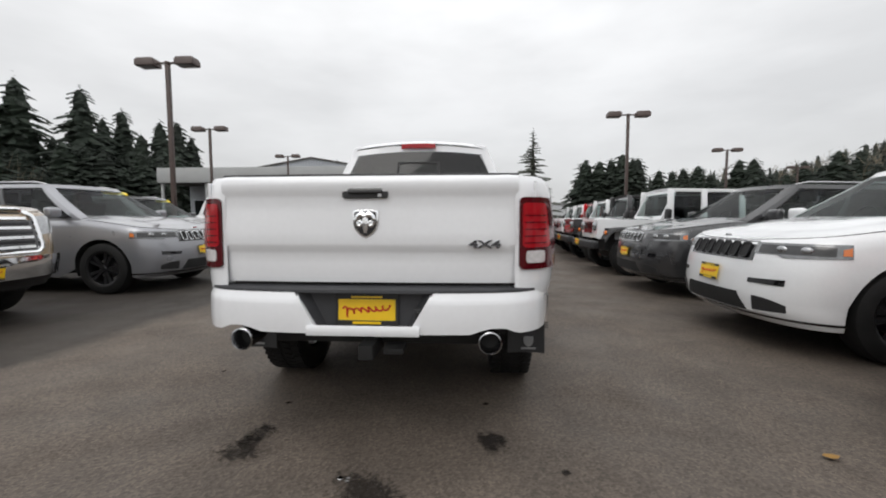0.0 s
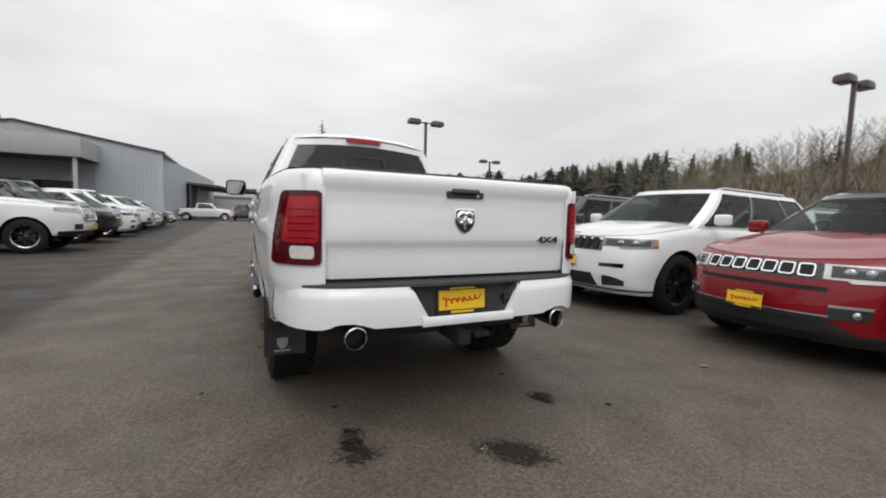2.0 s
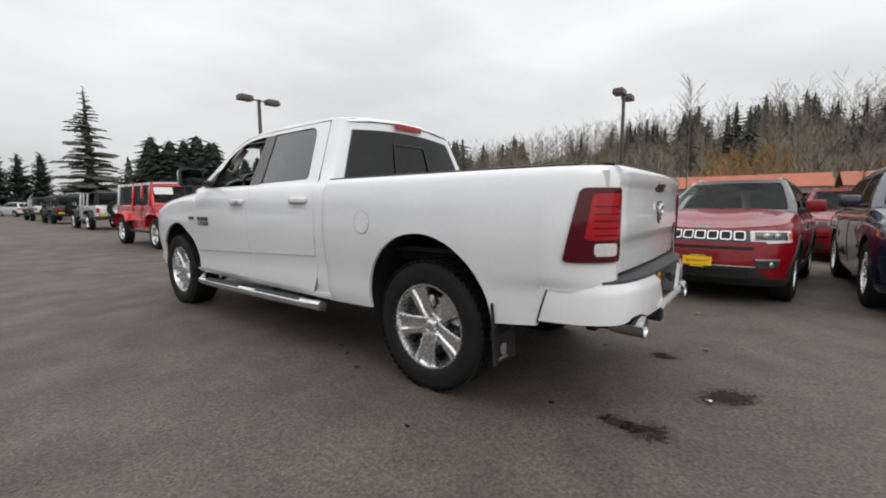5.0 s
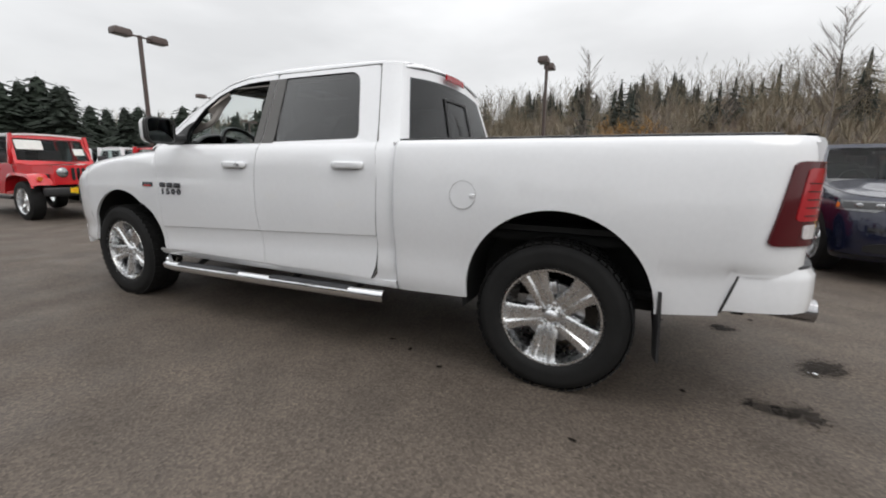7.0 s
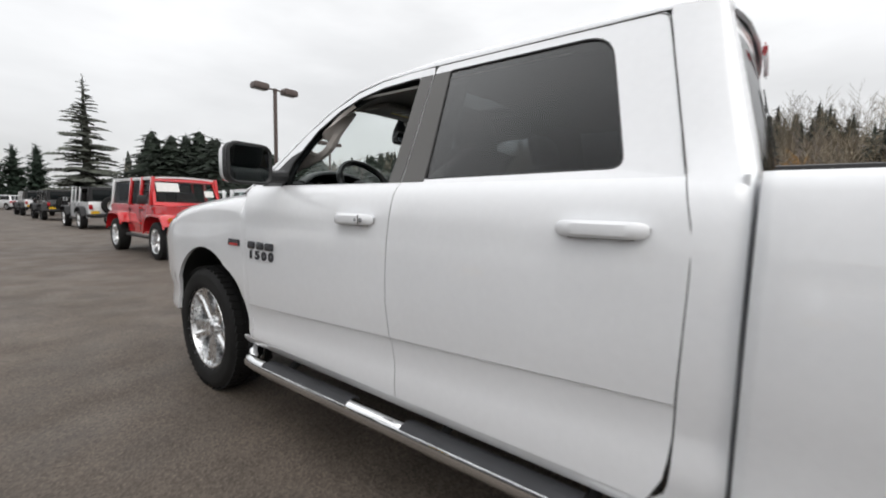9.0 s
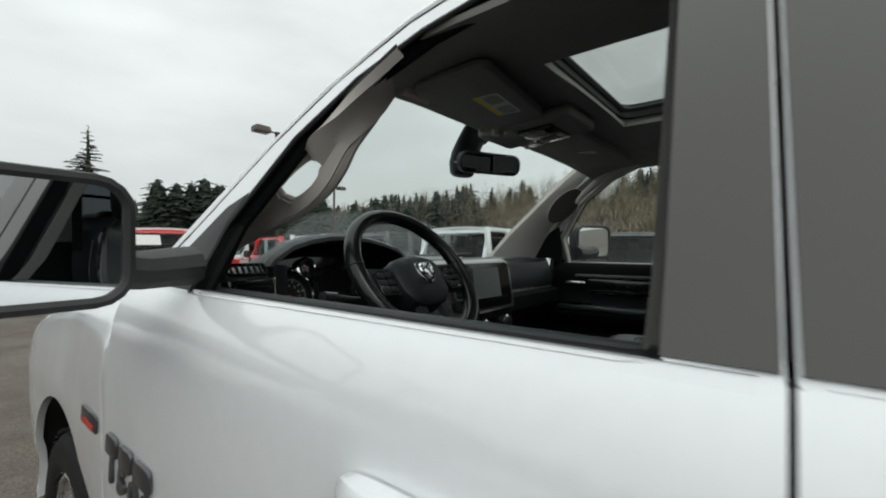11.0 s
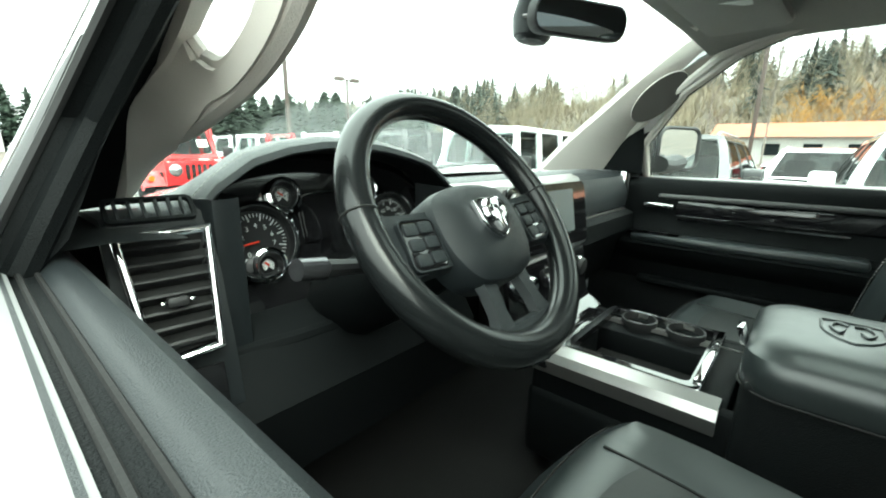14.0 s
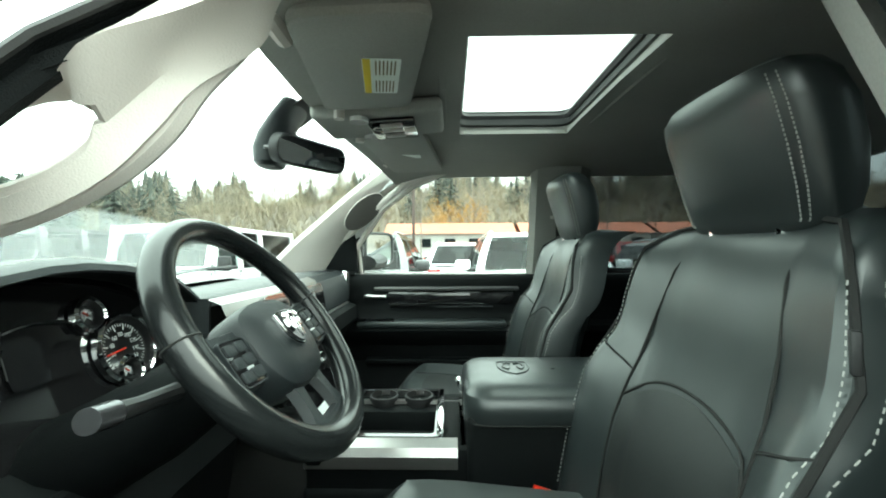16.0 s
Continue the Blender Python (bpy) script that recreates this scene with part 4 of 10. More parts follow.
# rear bumper
BUMP_X = (0.928, 0.914, 0.886, 0.846, 0.796, 0.73, 0.62, 0.48, 0.33, 0.20, 0.0)
BUMP_Y = (0.66, 0.565, 0.465, 0.385, 0.335, 0.298, 0.270, 0.252, 0.243, 0.240, 0.238)
BUMP_S = list(range(len(BUMP_X)))


def bumper_point(sx, k, z, off=0.0):
    """k: 0 at the side to 10 in the middle."""
    bulge = 0.011 * math.sin(math.pi * min(1.0, max(0.0, (z - 0.53) / 0.24)))
    x, y = interp(k, BUMP_S, BUMP_X), interp(k, BUMP_S, BUMP_Y)
    out = max(0.0, 1 - k / 5)
    y -= max(0.0, 1 - k) * interp(z, (0.56, 0.77), (0.0, 0.06))
    return Vector((sx * (x + (bulge + off) * out - 0.008), y - (bulge + off) * (1 - out) + (0.012 if z > 0.755 else 0), z))


def recess_k(z):
    """Where the middle recess begins, by height."""
    xin = interp(z, (0.545, 0.60, 0.77), (0.22, 0.235, 0.335))
    return interp(-xin, [-x for x in BUMP_X[1:]], BUMP_S[1:])


bumper = None
BZ = [0.574, 0.582, 0.60, 0.63, 0.67, 0.71, 0.74, 0.757, 0.768]
for sx in (-1, 1):
    rows = []
    for u in spread(0, 1, 26):
        row = []
        for z in BZ:
            k = u * recess_k(z)
            x = interp(k, BUMP_S, BUMP_X)
            zz = z
            notch = math.exp(-((x - 0.635) / 0.085) ** 4) if k > 3 else 0.0
            drop = 0.0
            if z < 0.62:
                zz = lerp(z, 0.635, 0.75 * notch * (0.62 - z) / 0.075) - drop * (0.62 - z) / 0.075
            row.append(bumper_point(sx, k, zz))
        rows.append(row)
    bumper = merge(bumper, thicken(strip(rows), 0.02)) if bumper else thicken(strip(rows), 0.02)
rows = [[Vector((x, 0.240 - 0.006 * math.sin((z - 0.568) / 0.044 * math.pi), z)) for z in (0.5745, 0.579, 0.589, 0.602, 0.610)] for x in spread(-0.27, 0.27, 8)]
bumper = merge(bumper, thicken(strip(rows), 0.02))
bp_ = part("rear_bumper", bumper, M_WHITE, truck)
for sx in (-1, 1):
    seam = [bumper_point(sx, 0, z) + Vector((-sx * 0.002, 0.004, 0)) for z in spread(0.562, 0.765, 8)] + [bumper_point(sx, k, 0.768) + Vector((-sx * 0.003, 0, 0.004)) for k in spread(0.2, 2.2, 5)]
    part("bumper_gap", tube(seam, 0.0055, n=6), M_UNDER, bp_, "dark gap round the bumper end")
# dark step pad over the bumper
rows = []
for sx, ks in ((-1, spread(2.2, 10, 14)), (1, spread(10, 2.2, 14)[1:])):
    for k in ks:
        p = bumper_point(sx, k, 0.768)
        rows.append([p + Vector((0, 0.002, -0.002)), p + Vector((0, 0.004, 0.012)), p + Vector((0, 0.03, 0.018)), Vector((p.x * 0.97, max(p.y + 0.05, 0.40), 0.79)), Vector((p.x * 0.97, max(p.y + 0.05, 0.40), 0.74))])
part("step_pad", strip(rows), M_PAD, bp_, "dark grey step pad")
# recess with plate
back = [[Vector((-interp(z, (0.545, 0.60, 0.77), (0.22, 0.235, 0.335)) * s * k, y, z)) for s, k, y in ((1, 1.0, 0.245), (1, 0.86, 0.31), (1, 0.5, 0.325), (0, 1, 0.325), (-1, 0.5, 0.325), (-1, 0.86, 0.31), (-1, 1.0, 0.245))] for z in (0.585, 0.60, 0.65, 0.70, 0.75, 0.775)]
part("bumper_recess", strip(back), M_PAD, bp_, "dark grey centre recess")
part("socket_box", box((0.27, 0.285, 0.665), (0.06, 0.04, 0.06), bev=0.008), M_PLASTIC, bp_)
part("trailer_socket", box((0.27, 0.262, 0.665), (0.03, 0.012, 0.034), bev=0.003), M_GLOSSBLACK, bp_)


def plate(parent, m, w=0.305, h=0.155, back=True):
    p = part("dealer_plate", slab(rounded(w, h, 0.008, 2), 0.004, m), M_PLATE, parent, "yellow dealer plate with red script")
    part("plate_script", wave_stroke(w * 0.80, h * 0.30, m @ pose(0, 0.002, 0.005, 0, 0, 6)), M_PLATERED, p)
    for k, t in ((0.43, 0.14), (-0.42, 0.16)):
        part("plate_band", slab(rounded(w, h * t, 0.004, 1, cy=h * k), 0.002, m @ pose(0, 0, 0.003)), M_PLASTIC, p, "black frame band")
    part("plate_line", slab(rounded(w * 0.48, h * 0.09, 0.002, 1, cy=-h * 0.42), 0.0015, m @ pose(0, 0, 0.005)), M_PLATE, p, "yellow unreadable print")
    part("plate_line", slab(rounded(w * 0.52, h * 0.07, 0.002, 1, cy=h * 0.43), 0.0015, m @ pose(0, 0, 0.005)), M_PLATE, p, "yellow unreadable print")
    return p


pm_ = facing((0.0, 0.318, 0.672), (0, -1, 0.06))
pl = plate(bp_, pm_, 0.295, 0.15)
part("plate_frame", ring_slab(rounded(0.312, 0.166, 0.01, 3), rounded(0.285, 0.138, 0.006, 3), 0.007, pm_ @ pose(0, 0, 0.001)), M_PLASTIC, pl)

# exhaust tips, tow hitch, mud flaps, underbody
for sx in (-1, 1):
    m = pose(sx * 0.60, 0.30, 0.538, 90, 0, 0)
    ex = part("exhaust_tip", lathe([(0.047, -0.10), (0.052, -0.06), (0.055, 0.05), (0.055, 0.062), (0.050, 0.066), (0.046, 0.06), (0.045, -0.06)], 28, m), M_TIP, truck, "chrome exhaust tip")
    part("exhaust_bore", cyl((sx * 0.60, 0.33, 0.535), 0.046, 0.02, (90, 0, 0), n=24), M_UNDER, ex)
    part("exhaust_pipe", tube([(sx * 0.60, 0.36, 0.535), (sx * 0.60, 0.9, 0.52), (sx * 0.45, 1.9, 0.50)], 0.035, n=10), M_UNDER, ex)
    rows = [[Vector((sx * lerp(0.735, 0.965, u), 0.905 + 0.055 * (0.62 - z) * -1 + 0.02 * math.sin(3 * u), z)) for z in (0.63, 0.55, 0.48, 0.42, 0.36, 0.29)] for u in spread(0, 1, 6)]
    mf = part("mud_flap", thicken(strip(rows), 0.012), M_PLASTIC, truck, "black rubber mud flap")
    part("flap_emblem", slab(shield(0.06, 0.066), 0.003, facing((sx * 0.865, 0.885, 0.36), (0, -1, 0.05))), M_KNOB, mf)
    part("flap_print", box((sx * 0.865, 0.884, 0.318), (0.09, 0.004, 0.012)), M_KNOB, mf)
    for z in (0.45, 0.465, 0.48):
        part("flap_rib", box((sx * 0.865, 0.893, z), (0.24, 0.006, 0.006)), M_PLASTIC, mf)
hitch = part("tow_hitch", box((0, 0.40, 0.47), (0.075, 0.26, 0.075), bev=0.006), M_UNDER, truck, "black tow hitch")
part("hitch_bar", box((0, 0.52, 0.485), (1.1, 0.06, 0.06), bev=0.01), M_UNDER, hitch)
part("hitch_plate", box((0.13, 0.36, 0.47), (0.10, 0.12, 0.03), bev=0.006), M_UNDER, hitch)
part("chassis_frame", merge(box((-0.42, 3.2, 0.56), (0.10, 5.4, 0.14)), box((0.42, 3.2, 0.56), (0.10, 5.4, 0.14))), M_UNDER, truck)
part("floor_pan", merge(box((0, 3.45, 0.62), (1.66, 2.3, 0.12)), box((0, 1.32, 0.80), (1.40, 1.90, 0.05))), M_UNDER, truck)
ax = part("rear_axle", cyl((0, REAR_Y, AXLE_Z), 0.05, 1.5, (0, 90, 0), n=16), M_UNDER, truck)
part("differential", lathe([(0.02, -0.13), (0.12, -0.11), (0.15, 0.0), (0.12, 0.11), (0.02, 0.13)], 20, pose(0, REAR_Y, AXLE_Z, 90, 0, 0)), M_UNDER, ax)
part("front_axle", cyl((0, FRONT_Y, AXLE_Z), 0.04, 1.5, (0, 90, 0), n=12), M_UNDER, truck)
part("spare_wheel", lathe([(0.16, -0.08), (0.36, -0.10), (0.38, 0), (0.36, 0.10), (0.16, 0.08)], 28, pose(0, 0.86, 0.62)), M_RUBBER, truck, "spare wheel under the box")
part("box_floor", box((0, 1.33, 0.86), (1.60, 1.92, 0.03)), M_UNDER, truck)
part("box_front_wall", box((0, 2.30, 0.92), (1.84, 0.02, 0.80)), M_WHITE, truck)
part("cab_back_lower", box((0, 2.352, 0.90), (1.80, 0.012, 0.84)), M_WHITE, truck)

# roof with its sunroof opening
SUN_X, SUN_Y0, SUN_Y1 = 0.40, 3.40, 3.90


def roof_half(y):
    return cab_half(min(y, 4.4), rail_z(y) - 0.01)


def roof_z(x, y):
    w = roof_half(y)
    return rail_z(y) + (0.055 if y < 3.6 else lerp(0.055, 0.115, min(1, (y - 3.6) / 0.46))) * (1 - (abs(x) / w) ** 2.4) + 0.0


ROOF_FRONT = 4.06
xs_f = [-0.93, -0.9, -0.8, -0.65, -SUN_X / 0.66, -0.25, 0, 0.25, SUN_X / 0.66, 0.65, 0.8, 0.9, 0.93]
ys_f = [2.43, 2.44, 2.47, 2.55, 2.75, 3.0, 3.2, SUN_Y0, 3.55, 3.75, SUN_Y1, 3.98, ROOF_FRONT]
b = bmesh.new()
vs = {}
for i, y in enumerate(ys_f):
    for j, u in enumerate(xs_f):
        w = roof_half(y)
        x = u * w if abs(u) > 0.55 else u * 0.66
        drop = 0.028 * max(0.0, (2.47 - y) / 0.04) ** 2
        bow = (0.10 * (1 - u * u)) * max(0.0, (y - 3.9) / 0.16) - 0.052 * (1 - u * u) * max(0.0, (2.75 - y) / 0.32)
        vs[i, j] = b.verts.new((x, y + bow, roof_z(x, y) - drop))
for i in range(len(ys_f) - 1):
    for j in range(len(xs_f) - 1):
        mid_y, mid_u = (ys_f[i] + ys_f[i + 1]) / 2, (xs_f[j] + xs_f[j + 1]) / 2
        if SUN_Y0 < mid_y < SUN_Y1 and abs(mid_u) < SUN_X / 0.66:
            continue
        b.faces.new((vs[i, j], vs[i + 1, j], vs[i + 1, j + 1], vs[i, j + 1]))
roof = part("roof", thicken(b, 0.012), M_WHITE, truck)
pane = [Vector((x, y, roof_z(x, y) - 0.006)) for x, y in rounded(2 * SUN_X - 0.01, SUN_Y1 - SUN_Y0 - 0.01, 0.05, 4, 0, (SUN_Y0 + SUN_Y1) / 2)]
part("sunroof_pane", thicken(fill_loop(pane), 0.006), M_ROOFGLASS, roof, "sunroof glass").visible_shadow = False
for sx in (-1, 1):
    # roof rail over the doors and the windscreen pillar
    rows = []
    for y in [2.573, 2.6, 2.75, 3.0, 3.2, 3.43, 3.6, 3.76, 3.84, 3.92, 4.0, 4.1, 4.2, 4.3, 4.4, 4.46, 4.53, 4.6]:
        zt = rail_z(y)
        zb = interp(y, (2.44, 2.6, 3.5, 3.76, 3.92, 4.07, 4.22, 4.42, 4.6), (1.80, 1.817, 1.8175, 1.805, 1.771, 1.703, 1.598, 1.418, 1.285))
        xt = cab_half(min(y, 4.4), zt)
        lead = 0.0 if y < 4.0 else min(0.05, 0.12 * (y - 4.0))
        rows.append([Vector((sx * cab_half(min(y, 4.4), zb), y, zb + 0.002)), Vector((sx * (cab_half(min(y, 4.4), (zb + zt) / 2) + 0.004), y, (zb + zt) / 2)),
                     Vector((sx * (xt + 0.002), y, zt)), Vector((sx * (xt - 0.02), y + lead * 0.5, zt + 0.010)), Vector((sx * (xt - 0.05), y + lead, zt + 0.016 - lead * 0.2))])
    part("roof_rail", thicken(strip(rows), 0.02), M_WHITE, roof)

# rear cab wall and window


def rear_wall(u, v, off=0.0):
    """u across, v up the back of the cab."""
    z = 1.30 + v * (0.492 + 0.040 * (1 - u * u))
    w = cab_half(2.4, 1.30 + 0.492 * v) - 0.072
    bow = 0.04 * (1 - u * u)
    return Vector((u * w, interp(z, (1.335, 1.80), (2.338, 2.44)) - 0.008 - bow - off, z))


WX, WV0, WV1 = 0.945, 0.09, 0.87
rwo = [(-1.0, 0.0), (-0.5, 0.0), (0, 0), (0.5, 0.0), (1, 0), (1, 0.3), (1, 0.6), (1, 1), (0.5, 1), (0, 1), (-0.5, 1), (-1, 1), (-1, 0.6), (-1, 0.3)]
rwi = [(-WX, WV0), (-0.5, WV0), (0, WV0), (0.5, WV0), (WX, WV0), (WX, 0.3), (WX, 0.6), (WX * 0.985, WV1), (0.5, WV1 + 0.01), (0, WV1 + 0.01), (-0.5, WV1 + 0.01), (-WX * 0.985, WV1), (-WX, 0.6), (-WX, 0.3)]
fr = strip([[rear_wall(*p) for p in rwo], [rear_wall(*p) for p in rwi], [rear_wall(*p, off=-0.02) for p in rwi]], close_u=True)
cabw = part("cab_rear_wall", fr, M_WHITE, truck)
lowwall = strip([[rear_wall(u, 0.0) for u in spread(-1, 1, 6)], [rear_wall(u, 0.0) + Vector((0, 0, -0.8)) for u in spread(-1, 1, 6)]])
part("cab_lower_wall", thicken(lowwall, 0.01), M_WHITE, cabw)


def window_patch(ua, ub, va, vb, off, n=8):
    return thicken(strip([[rear_wall(lerp(ua, ub, i / n), lerp(va, vb, j / 4), off) for j in range(5)] for i in range(n + 1)]), 0.004)


part("rear_window", window_patch(-WX - 0.01, WX + 0.01, WV0 - 0.01, WV1 + 0.01, -0.004, 12), M_REARTINT, cabw, "dark tinted rear window")
for ua, ub, va, vb in ((-0.30, 0.30, 0.66, 0.69), (-0.30, -0.27, WV0, 0.66), (0.27, 0.30, WV0, 0.66)):
    part("slider_frame", window_patch(ua, ub, va, vb, 0.006, 3), M_PLASTIC, cabw, "black slider frame")
hb = part("high_brake_lamp", thicken(window_patch(-0.27, 0.27, 0.925, 1.015, 0.026, 8), 0.01), M_REDLENS, cabw, "red high-mounted brake lamp")
part("cargo_lamp", window_patch(-0.17, -0.09, 0.945, 0.995, 0.030, 3), M_CLEARLENS, hb)
part("cargo_lamp", window_patch(0.09, 0.17, 0.945, 0.995, 0.030, 3), M_CLEARLENS, hb)
# small aerial on the roof
part("roof_aerial", box((0.30, 2.75, 1.90), (0.05, 0.11, 0.035), bev=0.014), M_WHITE, roof)

# windscreen
def screen_point(u, v, off=0.0):
    """u across, v from the cowl up to the roof."""
    y = lerp(4.72, ROOF_FRONT + 0.01, v)
    yb = y + 0.16 * (1 - u * u) * lerp(1.0, 0.62, v)
    z = lerp(1.29, rail_z(ROOF_FRONT) + 0.012, v) + 0.035 * math.sin(math.pi * v) + 0.105 * (1 - abs(u) ** 2.4) * v * v
    return Vector((u * lerp(0.80, 0.665, v), yb, z + off))


ws = part("windscreen", thicken(strip([[screen_point(-1 + 2 * i / 16, j / 8) for j in range(9)] for i in range(17)]), 0.005), M_GLASS, truck, "clear windscreen")
ws.visible_shadow = False

# bonnet, nose, lamps, grille, front bumper
def bonnet_z(x, y):
    edge = interp(y, (4.5, 4.8, 5.1, 5.4, 5.7, 5.95, 6.1), (1.288, 1.265, 1.238, 1.198, 1.133, 1.033, 0.953))
    crown = 0.062 * (1 - (abs(x) / 0.9) ** 3) + 0.025 * (1 if abs(x) < 0.42 else max(0.0, 1 - (abs(x) - 0.42) / 0.10))
    return edge + crown * interp(y, (4.6, 5.6, 6.1), (0.9, 1.0, 0.5))


rows = []
for y in [4.62, 4.7, 4.85, 5.0, 5.2, 5.4, 5.55, 5.7, 5.82, 5.92, 6.0, 6.05]:
    w = cab_half(y, interp(y, (4.5, 4.8, 5.1, 5.4, 5.7, 5.95, 6.1), (1.285, 1.262, 1.235, 1.195, 1.13, 1.03, 0.95))) - 0.046
    rows.append([Vector((u * w, y + 0.09 * (1 - u * u) * max(0, (y - 5.4) / 0.65), bonnet_z(u * w, y))) for u in (-1, -0.9, -0.75, -0.6, -0.52, -0.45, -0.3, 0, 0.3, 0.45, 0.52, 0.6, 0.75, 0.9, 1)])
part("bonnet", thicken(strip(rows), 0.015), M_WHITE, truck)
part("cowl", thicken(strip([[Vector((u * 0.83, 4.62 + 0.14 * (1 - u * u), 1.298 + 0.05 * (1 - u * u))), Vector((u * 0.82, 4.78 + 0.16 * (1 - u * u), 1.282 + 0.05 * (1 - u * u)))] for u in spread(-1, 1, 10)]), 0.01), M_PLASTIC, truck, "black cowl panel")
for sx in (-0.45, 0.3):
    part("wiper", tube([(sx - 0.05, 4.84, 1.345), (sx + 0.2, 4.82, 1.36), (sx + 0.42, 4.77, 1.36)], 0.009, n=6), M_PLASTIC, truck, "black wiper")
nose = [[Vector((u * (cab_half(6.05, 0.85) - 0.02), 6.05 + 0.10 * (1 - u * u), z)) for z in (0.62, 0.8, 0.98)] for u in spread(-1, 1, 12)]
gr = part("grille", thicken(strip(nose), 0.03), M_GLOSSBLACK, truck, "dark grille")
part("grille_cross", merge(box((0, 6.17, 0.82), (0.07, 0.03, 0.34), bev=0.01), box((0, 6.165, 0.84), (0.9, 0.03, 0.06), bev=0.01)), M_WHITE, gr)
for sx in (-1, 1):
    hl = [[Vector((sx * (cab_half(y, 0.9) + 0.008 - (0.0 if z < 0.95 else 0.01)), y, z)) for z in (0.80, 0.88, 0.97)] for y in (5.78, 5.86, 5.94, 6.0, 6.05)]
    hp = part("headlamp", thicken(strip(hl), 0.02), M_GLOSSBLACK, truck, "smoked headlamp")
    part("headlamp_reflector", cyl((sx * 0.70, 6.06, 0.89), 0.05, 0.03, (90, 0, 0), n=20), M_LAMPLENS, hp)
rows = []
for u in spread(-1, 1, 20):
    a = u * 0.80
    y = 6.17 - 0.20 * abs(u) ** 3.2
    rows.append([Vector((a * (1.0 if z < 0.6 else 0.99), y + 0.02 * math.sin((z - 0.40) / 0.26 * math.pi), z)) for z in (0.40, 0.44, 0.50, 0.56, 0.62, 0.66)])
part("front_bumper", thicken(strip(rows), 0.03), M_WHITE, truck)


def road_wheel(parent, m, rim_mat, R=0.402, rim_r=0.262, width=0.27, spokes=5, wide=0.078, nuts=True, tread=True, twin=False):
    """A wheel whose axle is the pose's z, outside towards +z."""
    hw = width / 2
    hub = part("wheel", lathe([(0.02, -0.02), (0.165, -0.02), (0.165, 0.01), (0.06, 0.02), (0.02, 0.02)], 28, m), M_STEEL, parent)
    prof = [(rim_r - 0.012, -hw * 0.8), (rim_r + 0.01, -hw * 0.98), (R - 0.09, -hw * 1.05), (R - 0.03, -hw), (R - 0.008, -hw * 0.86), (R, -hw * 0.6), (R, hw * 0.6), (R - 0.008, hw * 0.86), (R - 0.03, hw),
            (R - 0.05, hw * 1.035), (R - 0.058, hw * 1.03), (R - 0.09, hw * 1.06), (rim_r + 0.03, hw * 1.03), (rim_r + 0.012, hw * 0.98), (rim_r - 0.012, hw * 0.82)]
    ty = lathe(prof, 56, m)
    part("tyre", ty, M_RUBBER, hub, "black tyre")
    if tread:
        bm = bmesh.new()
        for i in range(52):
            for s, tilt in ((-0.72, 16), (-0.26, -14), (0.26, 14), (0.72, -16)):
                a = 2 * math.pi * (i + (0.5 if abs(s) > 0.5 else 0)) / 52
                mm = m @ pose(0, 0, 0, 0, 0, math.degrees(a)) @ pose(R + 0.001, 0, s * hw, tilt, 0, 0)
                bm.verts.ensure_lookup_table()
                vs_ = [bm.verts.new(mm @ Vector((dx, dy, dz))) for dx in (-0.004, 0.006) for dy, dz in ((-0.019, -hw * 0.19), (0.019, -hw * 0.19), (0.019, hw * 0.19), (-0.019, hw * 0.19))]
                bm.faces.new(vs_[4:8])
                for q in range(4):
                    bm.faces.new((vs_[q], vs_[(q + 1) % 4], vs_[4 + (q + 1) % 4], vs_[4 + q]))
        tagged(part("tread", bm, M_RUBBER, hub, flat=True), kind="stuff")
    barrel = lathe([(rim_r + 0.010, hw * 0.99), (rim_r + 0.014, hw * 0.93), (rim_r - 0.008, hw * 0.90), (rim_r - 0.022, hw * 0.55), (rim_r - 0.03, -hw * 0.7)], 56, m)
    rim = part("rim", barrel, rim_mat, hub, "alloy rim")
    sp = bmesh.new()
    for i in range(spokes):
        mm = m @ pose(0, 0, 0, 0, 0, 90 + 360 * i / spokes)
        offs = (0,) if not twin else (-0.032, 0.032)
        for o in offs:
            w0 = wide if not twin else wide * 0.36
            rows_ = []
            for r, w, h_ in ((0.045, w0 * 0.62, 0.070), (0.08, w0 * 0.72, 0.082), (0.14, w0 * 0.78, 0.088), (0.20, w0 * 0.92, 0.092), (0.238, w0 * 1.08, 0.100), (rim_r - 0.006, w0 * 1.25, 0.106)):
                z0 = hw * 0.85 - 0.11 + h_
                ox = o * r / 0.2
                rows_.append([mm @ Vector((r, ox + y_, z_)) for y_, z_ in ((-w, z0 - 0.045), (-w * 0.96, z0 - 0.006), (-w * 0.74, z0), (-w * 0.40, z0 - 0.002), (-w * 0.24, z0 - 0.014), (w * 0.24, z0 - 0.014), (w * 0.40, z0 - 0.002), (w * 0.74, z0), (w * 0.96, z0 - 0.006), (w, z0 - 0.045))])
            sp = strip(rows_, bm=sp)
    part("spokes", sp, rim_mat, rim)
    cap = part("wheel_cap", lathe([(0.0, hw * 0.85 - 0.012), (0.025, hw * 0.85 - 0.014), (0.036, hw * 0.85 - 0.022), (0.04, hw * 0.85 - 0.05), (0.062, hw * 0.85 - 0.055), (0.07, hw * 0.85 - 0.09)], 24, m), rim_mat, rim)
    if nuts:
        for i in range(5):
            a = radians(90 + 36 + 72 * i)
            part("lug_nut", cyl((0, 0, 0), 0.0125, 0.035, n=6, r2=0.010), rim_mat, rim).matrix_basis = m @ pose(0.066 * math.cos(a), 0.066 * math.sin(a), hw * 0.85 - 0.045)
